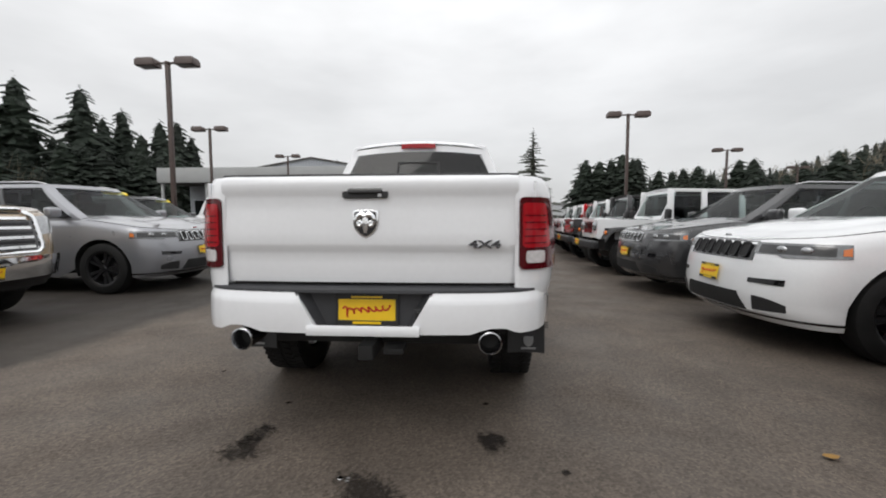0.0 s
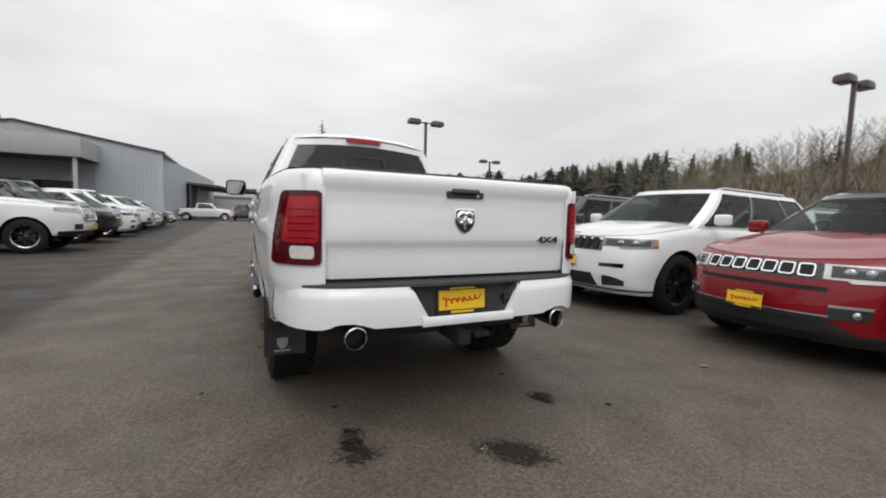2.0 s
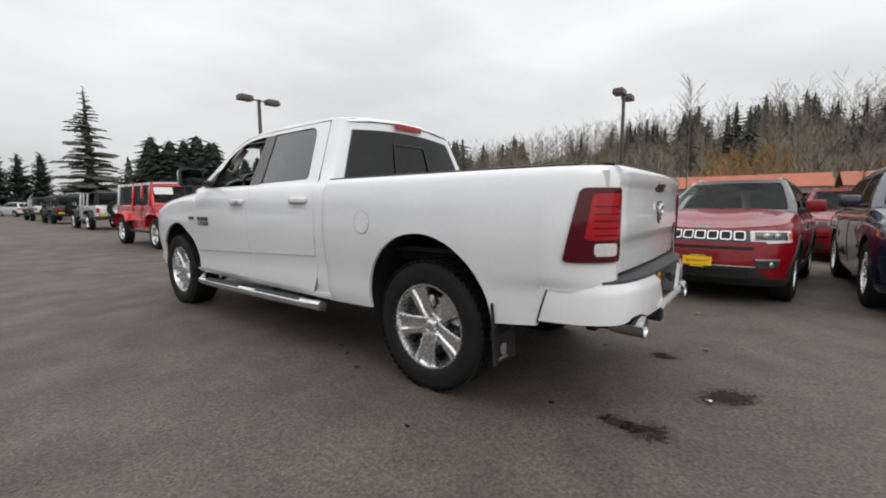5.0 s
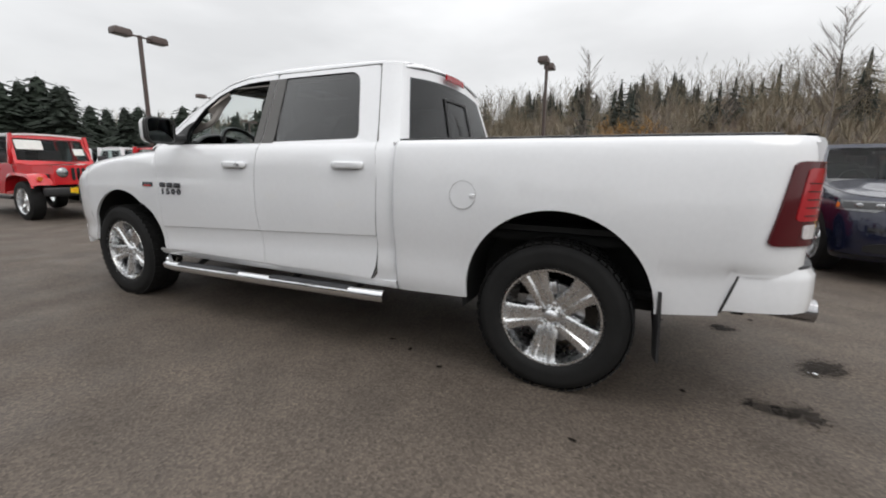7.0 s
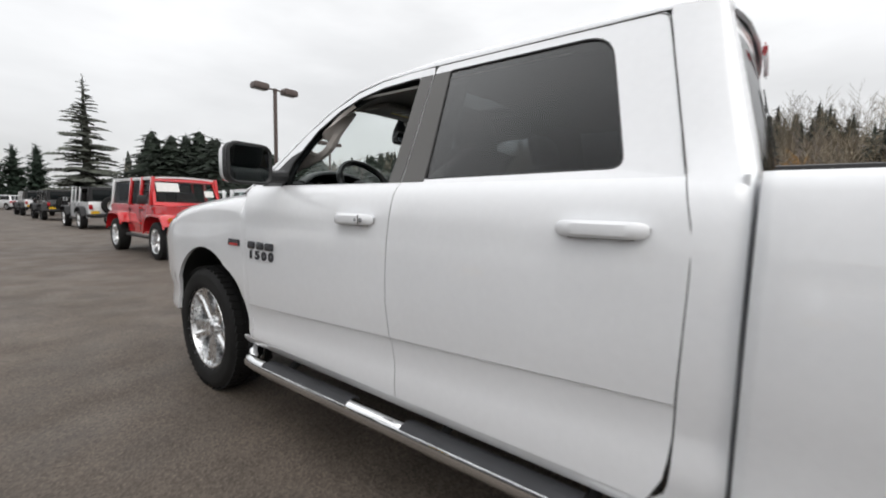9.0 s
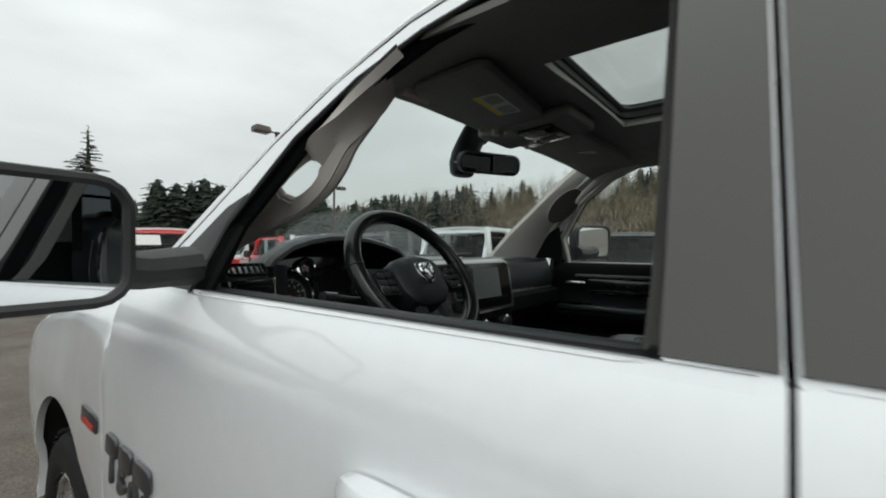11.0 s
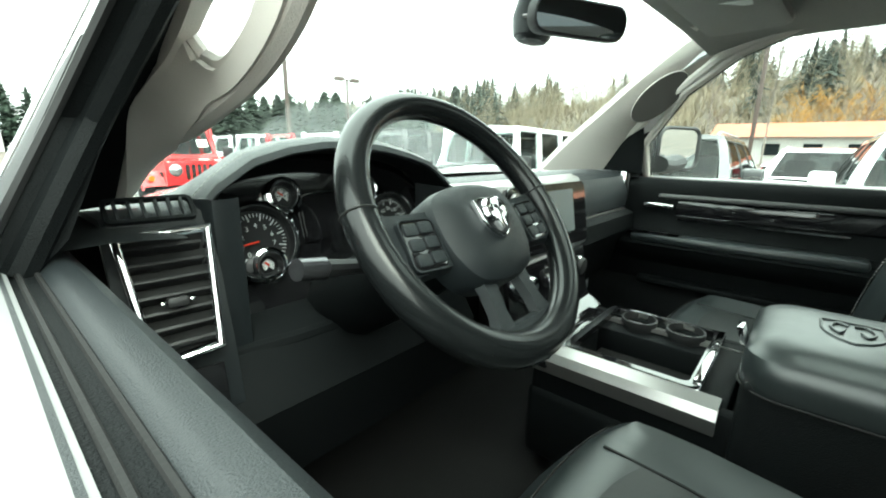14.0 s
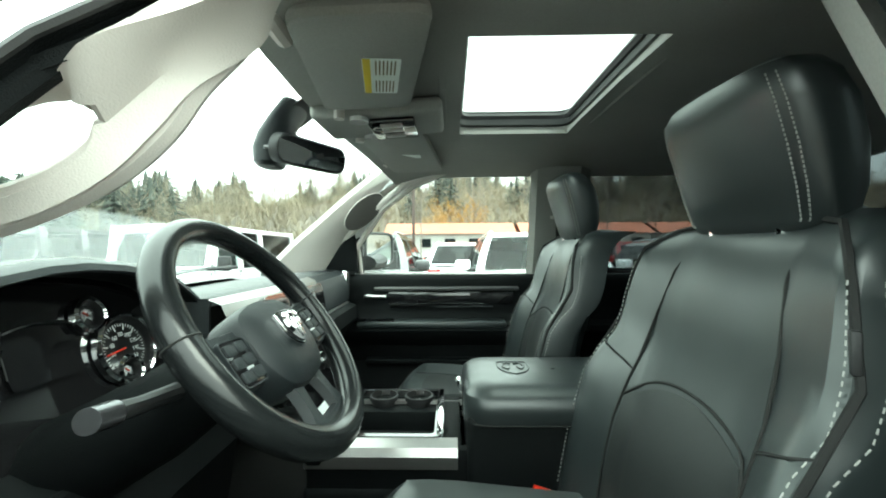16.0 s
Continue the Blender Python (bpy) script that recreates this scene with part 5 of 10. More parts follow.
    part("brake_caliper", box((0, 0, 0), (0.07, 0.14, 0.07), bev=0.01), M_STEEL, hub).matrix_basis = m @ pose(0.15, 0.03, 0.03)
    return hub


for y in (REAR_Y, FRONT_Y):
    for sx in (-1, 1):
        road_wheel(truck, pose(sx * 0.780, y, AXLE_Z, 0, 90 * sx, 0) @ pose(0, 0, 0, 0, 0, 13 if y > 3 else 8), M_ALLOY)

# ---- the white pickup: inside ----
SHELL = set(truck.children)
def extrude_y(profile, ys, bm=None, close=False, shift=None):
    """A profile in (x, z) drawn along y."""
    rows = [[Vector((x + (shift(y)[0] if shift else 0), y, z + (shift(y)[1] if shift else 0))) for x, z in profile] for y in ys]
    return strip(rows, close_u=close, bm=bm)


part("cabin_floor", box((0, 3.55, 0.70), (1.56, 2.2, 0.04)), M_CARPET, truck, "black carpet")
part("firewall", box((0, 4.80, 0.95), (1.50, 0.04, 0.60)), M_UNDER, truck)

# headliner with the sunroof well
HX, HXL, HY0, HY1 = 0.265, -0.34, 3.50, 3.825


def liner_z(x, y):
    return interp(y, (2.45, 2.8, 3.9, 4.08), (1.765, 1.80, 1.80, 1.772)) - 0.055 * (abs(x) / 0.66) ** 3


b = bmesh.new()
ys_l = [2.475, 2.6, 2.9, 3.2, 3.42, HY0, 3.65, HY1, 3.92, 4.08]
xs_l = [-0.655, -0.61, -0.52, -0.42, HXL, -0.14, 0, 0.14, HX, 0.38, 0.52, 0.64, 0.70]
vs = {(i, j): b.verts.new((x, y + (0.09 * (1 - (x / 0.7) ** 2) if y > 4.0 else 0), liner_z(x, y))) for i, y in enumerate(ys_l) for j, x in enumerate(xs_l)}
for i in range(len(ys_l) - 1):
    for j in range(len(xs_l) - 1):
        if HY0 <= ys_l[i] < HY1 and HXL <= xs_l[j] < HX:
            continue
        b.faces.new((vs[i, j], vs[i + 1, j], vs[i + 1, j + 1], vs[i, j + 1]))
liner = part("headliner", thicken(b, 0.01), M_CLOTH, truck, "grey cloth headliner")
well = rounded(HX - HXL + 0.02, HY1 - HY0 + 0.02, 0.04, 4, (HX + HXL) / 2, (HY0 + HY1) / 2)


def well_row(k, z=None):
    """One ring of the sunroof well, drawn in by k."""
    my = (HY0 + HY1) / 2
    return [Vector(((x + 0.04) * k - 0.04, my + (y - my) * k, liner_z(x, y) - 0.006 if z is None else z)) for x, y in well]


part("sunroof_trim", strip([well_row(1.0), well_row(0.985, 1.808)], close_u=True), M_CLOTH, liner)
part("sunroof_frame", strip([well_row(0.985, 1.808), well_row(0.955, 1.812), well_row(0.95, 1.852)], close_u=True), M_PLASTIC, liner, "black sunroof frame")
part("sunroof_seal", tube([Vector(((x + 0.04) * 0.97 - 0.04, (HY0 + HY1) / 2 + (y - (HY0 + HY1) / 2) * 0.96, 1.838)) for x, y in well], 0.011, n=6, closed=True), M_PLASTIC, liner, "black sunroof seal")
part("sunroof_ledge", tube([Vector(((x + 0.04) * 1.12 - 0.04, (HY0 + HY1) / 2 + (y - (HY0 + HY1) / 2) * 1.2, liner_z(x, y) - 0.004)) for x, y in well], 0.012, n=6, closed=True, flat=0.5), M_CLOTH, liner)

# sun visors, overhead console, inner mirror
for x0, x1 in ((-0.50, -0.08), (0.13, 0.60)):
    rows = []
    for dz, k in ((-0.013, 0.92), (-0.010, 0.985), (0.0, 1.0), (0.010, 0.985), (0.013, 0.92)):
        rows.append([Vector((x, y, 1.766 - 0.03 * ((x - 0.03) / 0.6) ** 2 + 0.03 * (4.0 - y) + dz)) for x, y in [(px, py + (0.17 if x0 < 0 else -0.10) * (px - (x0 + x1) / 2)) for px, py in rounded((x1 - x0) * k, 0.19 * k, 0.03, 4, (x0 + x1) / 2, 4.0)]])
    v = part("sun_visor", strip(rows, close_u=True, cap=True), M_CLOTH, truck, "grey cloth sun visor")
    xi = x1 if x0 < 0 else x0
    xo = x0 if x0 < 0 else x1
    part("visor_clip", cyl((xi, 4.10, 1.752), 0.012, 0.04, n=12), M_PILLAR, v)
    part("visor_pivot", tube([(xo, 4.085, 1.748), (lerp(xo, xi, 0.22), 4.09, 1.750)], 0.014, n=8), M_PILLAR, v)
    if x0 < 0:
        lm = facing((-0.28, 3.972, 1.7440), (0.053, -0.03, -1), (0.17, -1, 0))
        lb = part("warning_label", slab(rounded(0.17, 0.062, 0.004, 2), 0.001, lm @ pose(0, 0, 0, 0, 0, 0)), M_STICKER, v, "white and yellow warning label")
        part("label_band", slab(rounded(0.166, 0.012, 0.001, 1, cy=-0.024), 0.0006, lm @ pose(0, 0, 0.001)), M_YELLOWST, lb)
        bars = None
        for i in range(6):
            for xx in (-0.045, 0.045):
                bars = slab(rounded(0.062, 0.0028, 0.001, 1, cx=xx, cy=0.022 - 0.0062 * i), 0.0004, lm @ pose(0, 0, 0.001), bm=bars)
        tagged(part("label_print", bars, M_PLATEDARK, lb, "unreadable dark print"), kind="stuff")
    else:
        lm = facing((0.36, 4.0, 1.742), (0, 0.03, -1), (-1, 0, 0))
        part("warning_label", slab(rounded(0.10, 0.045, 0.004, 2), 0.001, lm), M_STICKER, v, "pale warning label")
oc = part("overhead_console", box((0.02, 4.02, 1.760), (0.20, 0.30, 0.036), (-3, 0, 0), bev=0.014, seg=3), M_CLOTH, truck, "grey overhead console")
part("console_panel", box((0.02, 3.99, 1.738), (0.15, 0.11, 0.012), (-3, 0, 0), bev=0.004), M_GLOSSBLACK, oc, "dark switch panel")
for x in (-0.035, 0.0, 0.05):
    part("roof_switch", box((x, 3.99, 1.730), (0.022, 0.05, 0.008), (-3, 0, 0), bev=0.003), M_SATIN, oc)
for x in (-0.06, 0.10):
    part("map_light", cyl((x, 4.06, 1.735), 0.022, 0.01, n=16), M_CLEARLENS, oc)
mir = part("inner_mirror", tube([(0.035, 4.275, 1.75), (0.045, 4.245, 1.715), (0.055, 4.22, 1.69)], 0.014, n=8), M_PLASTIC, truck, "black inner mirror")
mm = pose(0.063, 4.212, 1.684, 8, 0, -26)
rows = [[mm @ Vector((x, d, z)) for x, z in rounded(0.245 * k, 0.072 * k, 0.03, 4)] for d, k in ((-0.012, 0.97), (-0.006, 1.0), (0.012, 1.0), (0.03, 0.86), (0.04, 0.5))]
part("mirror_shell", strip(rows, close_u=True, cap=True), M_PLASTIC, mir)
part("mirror_face", slab(rounded(0.232, 0.060, 0.026, 4), 0.002, mm @ pose(0, -0.011, 0, 90, 0, 0)), M_MIRROR, mir, "mirror glass")
rows = [[Vector((0.022 + w * math.cos(a) * abs(math.cos(a)) ** -0.3, y + d * math.sin(a), z)) for a in [2 * math.pi * (i + 0.5) / 24 for i in range(24)]]
        for z, y, w, d in ((1.642, 4.300, 0.022, 0.012), (1.645, 4.300, 0.042, 0.024), (1.655, 4.300, 0.052, 0.032), (1.690, 4.298, 0.056, 0.036), (1.725, 4.285, 0.060, 0.034), (1.760, 4.262, 0.066, 0.026), (1.795, 4.232, 0.072, 0.020))]
part("sensor_housing", strip(rows, close_u=True, cap=True), M_DASHG, mir, "black sensor housing")
part("housing_trim", tube([rows[3][i] + Vector((0, -0.002, -0.006)) for i in range(12, 24)], 0.004, n=6), M_KNOB, mir, "grey trim line")
frit = [[screen_point(u, v, -0.008) for v in (0.985, 1.0)] for u in spread(-1, 1, 16)]
part("screen_shade_band", thicken(strip(frit), 0.002), M_PLASTIC, ws, "black screen edge")
frit = [[screen_point(u, v, -0.009) for v in (0.88, 0.93, 0.985)] for u in (-0.09, -0.03, 0.03, 0.09)]
part("screen_shade_patch", thicken(strip(frit), 0.002), M_PLASTIC, ws, "black screen patch")

# pillar trims
for sx in (-1, 1):
    tuck_in = 0.038 if sx < 0 else 0.0
    if sx > 0:
        inner = smooth_curve([Vector(p) for p in ((0.715, 4.620, 1.335), (0.695, 4.500, 1.445), (0.688, 4.382, 1.543), (0.682, 4.250, 1.655), (0.674, 4.118, 1.752), (0.655, 4.040, 1.775))], 4)
        outer = smooth_curve([Vector(p) for p in ((0.800, 4.400, 1.345), (0.788, 4.335, 1.445), (0.776, 4.265, 1.525), (0.758, 4.130, 1.645), (0.740, 3.985, 1.728), (0.720, 3.850, 1.762))], 4)
        rows = []
        for p, q in zip(inner, outer):
            swell = Vector((-0.55, -0.62, -0.35)) * 0.014
            rows.append([p + Vector((0.012, 0.02, 0.012)), p, p.lerp(q, 0.2) + swell * 0.8, p.lerp(q, 0.5) + swell, p.lerp(q, 0.8) + swell * 0.7, q, q + Vector((0.02, 0.008, 0.0))])
        pt = part("windscreen_pillar_trim", strip(rows), M_PILLAR, truck, "grey pillar trim")
        along, across = Vector((0.0, -0.074, 0.068)), Vector((0.021, -0.028, -0.032))
        sp_ = [Vector((0.716, 4.212, 1.588)) + along * math.cos(a) + across * math.sin(a) for a in [2 * math.pi * i / 24 for i in range(24)]]
        part("pillar_speaker", thicken(fill_loop(sp_), 0.006), M_BPILLAR, pt, "dark grey speaker grille")
        part("speaker_rim", tube(sp_, 0.003, n=5, closed=True), M_PILLAR, pt)
        sail_in = [Vector(p) for p in ((0.802, 4.40, 1.345), (0.790, 4.335, 1.445), (0.778, 4.268, 1.52), (0.80, 4.262, 1.44), (0.81, 4.262, 1.335))]
        part("sail_cover", thicken(fill_loop(sail_in), 0.008), M_DASH, pt, "black sail cover")
    else:
        # trim with a grab handle: outer edge, hole, handle edge, from the dash up to the header
        rungs = (((-0.720, 4.500, 1.345), (-0.705, 4.505, 1.360), (-0.685, 4.515, 1.385), (-0.660, 4.530, 1.412)),
                 ((-0.705, 4.410, 1.455), (-0.690, 4.405, 1.448), (-0.675, 4.400, 1.440), (-0.658, 4.400, 1.432)),
                 ((-0.700, 4.345, 1.492), (-0.686, 4.335, 1.492), (-0.668, 4.325, 1.476), (-0.655, 4.320, 1.450)),
                 ((-0.700, 4.300, 1.520), (-0.676, 4.300, 1.534), (-0.662, 4.288, 1.505), (-0.655, 4.275, 1.462)),
                 ((-0.700, 4.250, 1.545), (-0.674, 4.255, 1.562), (-0.660, 4.242, 1.494), (-0.652, 4.235, 1.474)),
                 ((-0.700, 4.190, 1.575), (-0.672, 4.195, 1.585), (-0.660, 4.190, 1.509), (-0.652, 4.180, 1.494)),
                 ((-0.700, 4.140, 1.598), (-0.672, 4.158, 1.584), (-0.660, 4.150, 1.534), (-0.652, 4.132, 1.520)),
                 ((-0.700, 4.100, 1.618), (-0.674, 4.135, 1.574), (-0.660, 4.136, 1.560), (-0.652, 4.095, 1.552)),
                 ((-0.700, 4.056, 1.640), (-0.682, 4.080, 1.620), (-0.662, 4.085, 1.605), (-0.648, 4.068, 1.592)),
                 ((-0.700, 4.000, 1.668), (-0.678, 4.020, 1.665), (-0.655, 4.035, 1.655), (-0.625, 4.040, 1.642)),
                 ((-0.700, 3.900, 1.705), (-0.672, 3.950, 1.715), (-0.632, 4.000, 1.715), (-0.575, 4.050, 1.705)))
        lines = [smooth_curve([r[k] for r in rungs], 4) for k in range(4)]
        b = strip([lines[0], lines[1]])
        b = strip([lines[2], lines[3]], bm=b)
        b = strip([lines[1][:13], lines[2][:13]], bm=b)
        b = strip([lines[1][28:], lines[2][28:]], bm=b)
        bmesh.ops.remove_doubles(b, verts=b.verts, dist=1e-4)
        pt = part("windscreen_pillar_trim", thicken(b, 0.016), M_PILLAR, truck, "grey pillar trim with an open grab handle")
        outer = [on_side(sx, p.y + 0.02, p.z - 0.015, -0.012 - tuck_in) for p in lines[0]]
        part("pillar_cover", thicken(strip([lines[0], outer]), 0.01), M_DASH, pt, "black pillar cover")
        hole = lines[1][12:29] + list(reversed(lines[2][12:29]))
        part("grab_handle_hole_edge", tube(hole, 0.010, n=8, closed=True), M_PILLAR, pt)
        part("grab_handle", tube([p + Vector((0.0, 0.004, 0.002)) for p in lines[3][4:40]], 0.014, n=8), M_PILLAR, pt, "grey grab handle edge")
    # dark door-frame seals round the opening
    edge = [on_side(sx, *p, off=-0.026 - tuck_in) for p in WIN_F[:8]]
    part("door_seal", tube(edge, 0.012, n=8), M_DASH if sx < 0 else M_PILLAR, pt, "door seal")
    edge = [on_side(sx, *p, off=-0.022 - tuck_in) for p in ((4.44, 1.36), (4.33, 1.46), (4.19, 1.585), (4.05, 1.69), (3.90, 1.75), (3.74, 1.782), (3.5, 1.795))]
    part("door_frame_inner", tube(edge, 0.016, n=8), M_DASH if sx < 0 else M_PILLAR, pt, "inner door frame")
    # pillar between the doors
    rows = [[Vector((sx * (cab_half(3.4, z) - d - tuck_in), y + 0.03 * (z - 1.33), z)) for y, d in ((3.52, 0.035), (3.50, 0.075), (3.44, 0.10), (3.34, 0.10), (3.29, 0.06))] for z in spread(0.75, 1.78, 10)]
    bp2 = part("door_pillar_trim", strip(rows), M_CLOTH, truck, "grey door pillar trim")
    part("belt_guide", box((sx * (0.69 - tuck_in), 3.43, 1.60), (0.03, 0.05, 0.10), bev=0.01), M_PILLAR, bp2)
    part("seat_belt", thicken(strip([[Vector((sx * (0.672 - tuck_in), 3.41 + d, z)) for d in (-0.022, 0.022)] for z in spread(0.9, 1.58, 4)]), 0.002), M_PLASTIC, bp2, "black seat belt")
    rows = [[Vector((sx * (cab_half(2.6, z) - 0.06 - tuck_in), y, z)) for y in (2.60, 2.53, interp(z, (1.335, 1.80), (2.37, 2.475)))] for z in spread(1.3, 1.74, 5)]
    part("rear_pillar_trim", strip(rows), M_PILLAR, truck)
    rows = [[Vector((sx * (cab_half(3.0, 1.76) - 0.03 - tuck_in), y, 1.785)), Vector((sx * (cab_half(3.0, 1.76) - 0.075 - tuck_in), y, 1.760)), Vector((sx * 0.58, y, 1.775))] for y in (2.5, 3.0, 3.5, 3.95)]
    part("roof_edge_trim", strip(rows), M_CLOTH, liner)

# door trims
def door_trim(sx, y0, y1, rear=False):
    prof = [(0.851, 1.300), (0.849, 1.320), (0.843, 1.320), (0.841, 1.285), (0.826, 1.285), (0.824, 1.314), (0.818, 1.320), (0.812, 1.322), (0.800, 1.320), (0.790, 1.310), (0.784, 1.296), (0.780, 1.265),
            (0.785, 1.20), (0.782, 1.16), (0.765, 1.13), (0.715, 1.115), (0.705, 1.095), (0.720, 1.06), (0.775, 1.02), (0.785, 0.95), (0.755, 0.90), (0.765, 0.72)]
    # the other doors are coloured darker to stand for deeper shade there
    t = part("door_trim", extrude_y([(sx * x, z) for x, z in prof], spread(y0, y1, 10)), M_DASHG if sx < 0 and not rear else M_DASH, truck, "black door trim")
    part("window_slot", extrude_y([(sx * x, z) for x, z in ((0.841, 1.310), (0.834, 1.298), (0.827, 1.306))], (y0 + 0.03, y1 - 0.03)), M_CARPET, t, "felt window slot")
    for x, z in ((0.8345, 1.318), (0.8300, 1.313), (0.8235, 1.316)):
        part("slot_lip", tube([(sx * x, y0 + 0.02, z), (sx * x, y1 - 0.02, z)], 0.0021, n=6), M_RUBBER, t)
    if not rear:
        part("trim_strip", box((sx * 0.777, (y0 + y1) / 2 - 0.04, 1.262), (0.02, 0.62, 0.016), bev=0.006), M_STRIP, t, "satin grey strip")
        part("trim_panel", box((sx * 0.780, (y0 + y1) / 2 - 0.06, 1.222), (0.014, 0.54, 0.055), bev=0.008), M_GLOSSBLACK, t)
        part("chrome_line", box((sx * 0.771, (y0 + y1) / 2 - 0.02, 1.186), (0.008, 0.44, 0.006)), M_CHROME, t)
        part("inner_handle", box((sx * 0.768, y1 - 0.22, 1.228), (0.014, 0.10, 0.02), bev=0.006), M_CHROME, t, "chrome inner handle")
        part("armrest_pad", box((sx * 0.735, (y0 + y1) / 2 + 0.02, 1.12), (0.075, 0.62, 0.03), bev=0.012), M_LEATHER, t)
        part("switch_panel", box((sx * 0.735, y1 - 0.22, 1.137), (0.05, 0.17, 0.012), bev=0.004), M_GLOSSBLACK, t)
        part("switch_trim", box((sx * 0.705, y1 - 0.22, 1.140), (0.006, 0.18, 0.006)), M_CHROME, t)
        part("map_pocket", box((sx * 0.755, (y0 + y1) / 2, 0.96), (0.05, 0.60, 0.02), bev=0.006), M_DASH, t)


for sx in (-1, 1):
    door_trim(sx, 3.43, 4.40)
    door_trim(sx, 2.50, 3.40, True)

# dashboard
HOOD = ((-0.70, 1.335), (-0.66, 1.345), (-0.63, 1.372), (-0.575, 1.405), (-0.52, 1.421), (-0.46, 1.430), (-0.40, 1.432), (-0.33, 1.425), (-0.27, 1.412), (-0.22, 1.395), (-0.19, 1.37), (-0.165, 1.34))


def dash_edge(x):
    """Height and place of the dashboard's upper front edge."""
    z = interp(x, [a for a, _ in HOOD] + [-0.10, 0.1, 0.4, 0.6, 0.74], [b_ for _, b_ in HOOD] + [1.345, 1.352, 1.352, 1.348, 1.335])
    y = interp(x, (-0.76, -0.66, -0.6, -0.45, -0.3, -0.2, -0.13, 0.0, 0.30, 0.5, 0.74), (4.36, 4.37, 4.385, 4.385, 4.385, 4.37, 4.34, 4.32, 4.32, 4.32, 4.33))
    return y, z


xs = [-0.76] + [a for a, _ in HOOD] + [-0.13, -0.08, 0.0, 0.1, 0.2, 0.3, 0.4, 0.5, 0.6, 0.68, 0.74]
xs = sorted(set(xs))
rows = []
for x in xs:
    y, z = dash_edge(x)
    rows.append([Vector((x, y, z - 0.014)), Vector((x, y + 0.004, z - 0.004)), Vector((x, y + 0.018, z + 0.002)), Vector((x, y + 0.07, z + 0.003)), Vector((x, lerp(y, 4.7, 0.55), lerp(z, 1.315, 0.55) + 0.006)), Vector((x, 4.68 + 0.14 * (1 - (x / 0.8) ** 2), 1.315))])
dash = part("dashboard", thicken(strip(rows), 0.012), M_DASHG, truck, "dark grey dashboard")
# stitching along the hood
stitch = bmesh.new()
for x in np.arange(-0.655, -0.17, 0.006):
    y, z = dash_edge(float(x))
    y2, z2 = dash_edge(float(x) + 0.0035)
    stitch = tube([(float(x), y + 0.026, z + 0.0045), (float(x) + 0.0035, y2 + 0.026, z2 + 0.0045)], 0.0008, n=4, bm=stitch)
tagged(part("dash_stitching", stitch, M_STITCH, dash), kind="stuff")


def dash_face(xa, xb, z0, y0, y1, name, mat, label="", n=8):
    """A face below the edge, from y0 above to y1 below, down to z0."""
    rows_ = []
    for x in spread(xa, xb, n):
        y, z = dash_edge(x)
        rows_.append([Vector((x, y + 0.003, z - 0.012)), Vector((x, y0, lerp(z, z0, 0.3))), Vector((x, lerp(y0, y1, 0.6), lerp(z, z0, 0.65))), Vector((x, y1, z0))])
    return part(name, thicken(strip(rows_), 0.008), mat, dash, label)


# instrument pod
rows = [[Vector((x, yy, max(zb, 1.10))) for yy, zb in ((dash_edge(x)[0] + 0.004, dash_edge(x)[1] - 0.012), (4.455, dash_edge(x)[1] - 0.020))] for x in spread(-0.655, -0.175, 14)]
part("pod_roof", thicken(strip(rows), 0.004), M_DASH, dash)
face_m = facing((-0.415, 4.445, 1.285), (0, -1, 0.28))
rows = []
for x in spread(-0.652, -0.172, 14):
    zt = min(1.41, dash_edge(x)[1] - 0.016)
    rows.append([Vector((x, 4.451 + 0.28 * (z - 1.285), z)) for z in (1.150, lerp(1.15, zt, 0.5), zt)])
part("instrument_panel", thicken(strip(rows), 0.004), M_GLOSSBLACK, dash, "dark instrument panel")


def gauge(cx, cz, r, ticks=9, sub=None):
    m = face_m @ pose(cx + 0.415, cz - 1.285, 0.0)
    g = part("gauge", lathe([(r, 0.0), (r, 0.010), (r - 0.006, 0.014), (r - 0.010, 0.006), (r - 0.010, 0.002), (0.0, 0.002)], 36, m), M_GAUGE, dash, "round gauge with chrome bezel")
    part("gauge_bezel", lathe([(r + 0.003, 0.002), (r + 0.003, 0.013), (r - 0.002, 0.016), (r - 0.008, 0.010)], 40, m), M_CHROME, g, "chrome bezel")
    bm = None
    for i in range(ticks * 4 + 1):
        a = radians(225 - 270 * i / (ticks * 4))
        big_ = i % 4 == 0
        rr = r - 0.016
        p0, p1 = rr, rr - (0.012 if big_ else 0.006)
        bm = tube([m @ Vector((p0 * math.cos(a), p0 * math.sin(a), 0.003)), m @ Vector((p1 * math.cos(a), p1 * math.sin(a), 0.003))], 0.0012 if big_ else 0.0007, n=4, bm=bm)
    tagged(part("gauge_scale", bm, M_GAUGEMARK, g), kind="stuff")
    part("needle", tube([m @ Vector((0, 0, 0.006)), m @ Vector((-(r - 0.02) * 0.97, 0.006 if r < 0.05 else -0.004, 0.006))], 0.0016, n=5), M_NEEDLE, g)
    if r > 0.05:
        for i in range(ticks):
            a = radians(225 - 270 * i / (ticks - 1))
            letters("gauge_number", str(i if cx < -0.45 else i * 20), 0.011, m @ pose((r - 0.036) * math.cos(a), (r - 0.036) * math.sin(a), 0.003), M_GAUGEMARK, g, 0.0003)
    return g


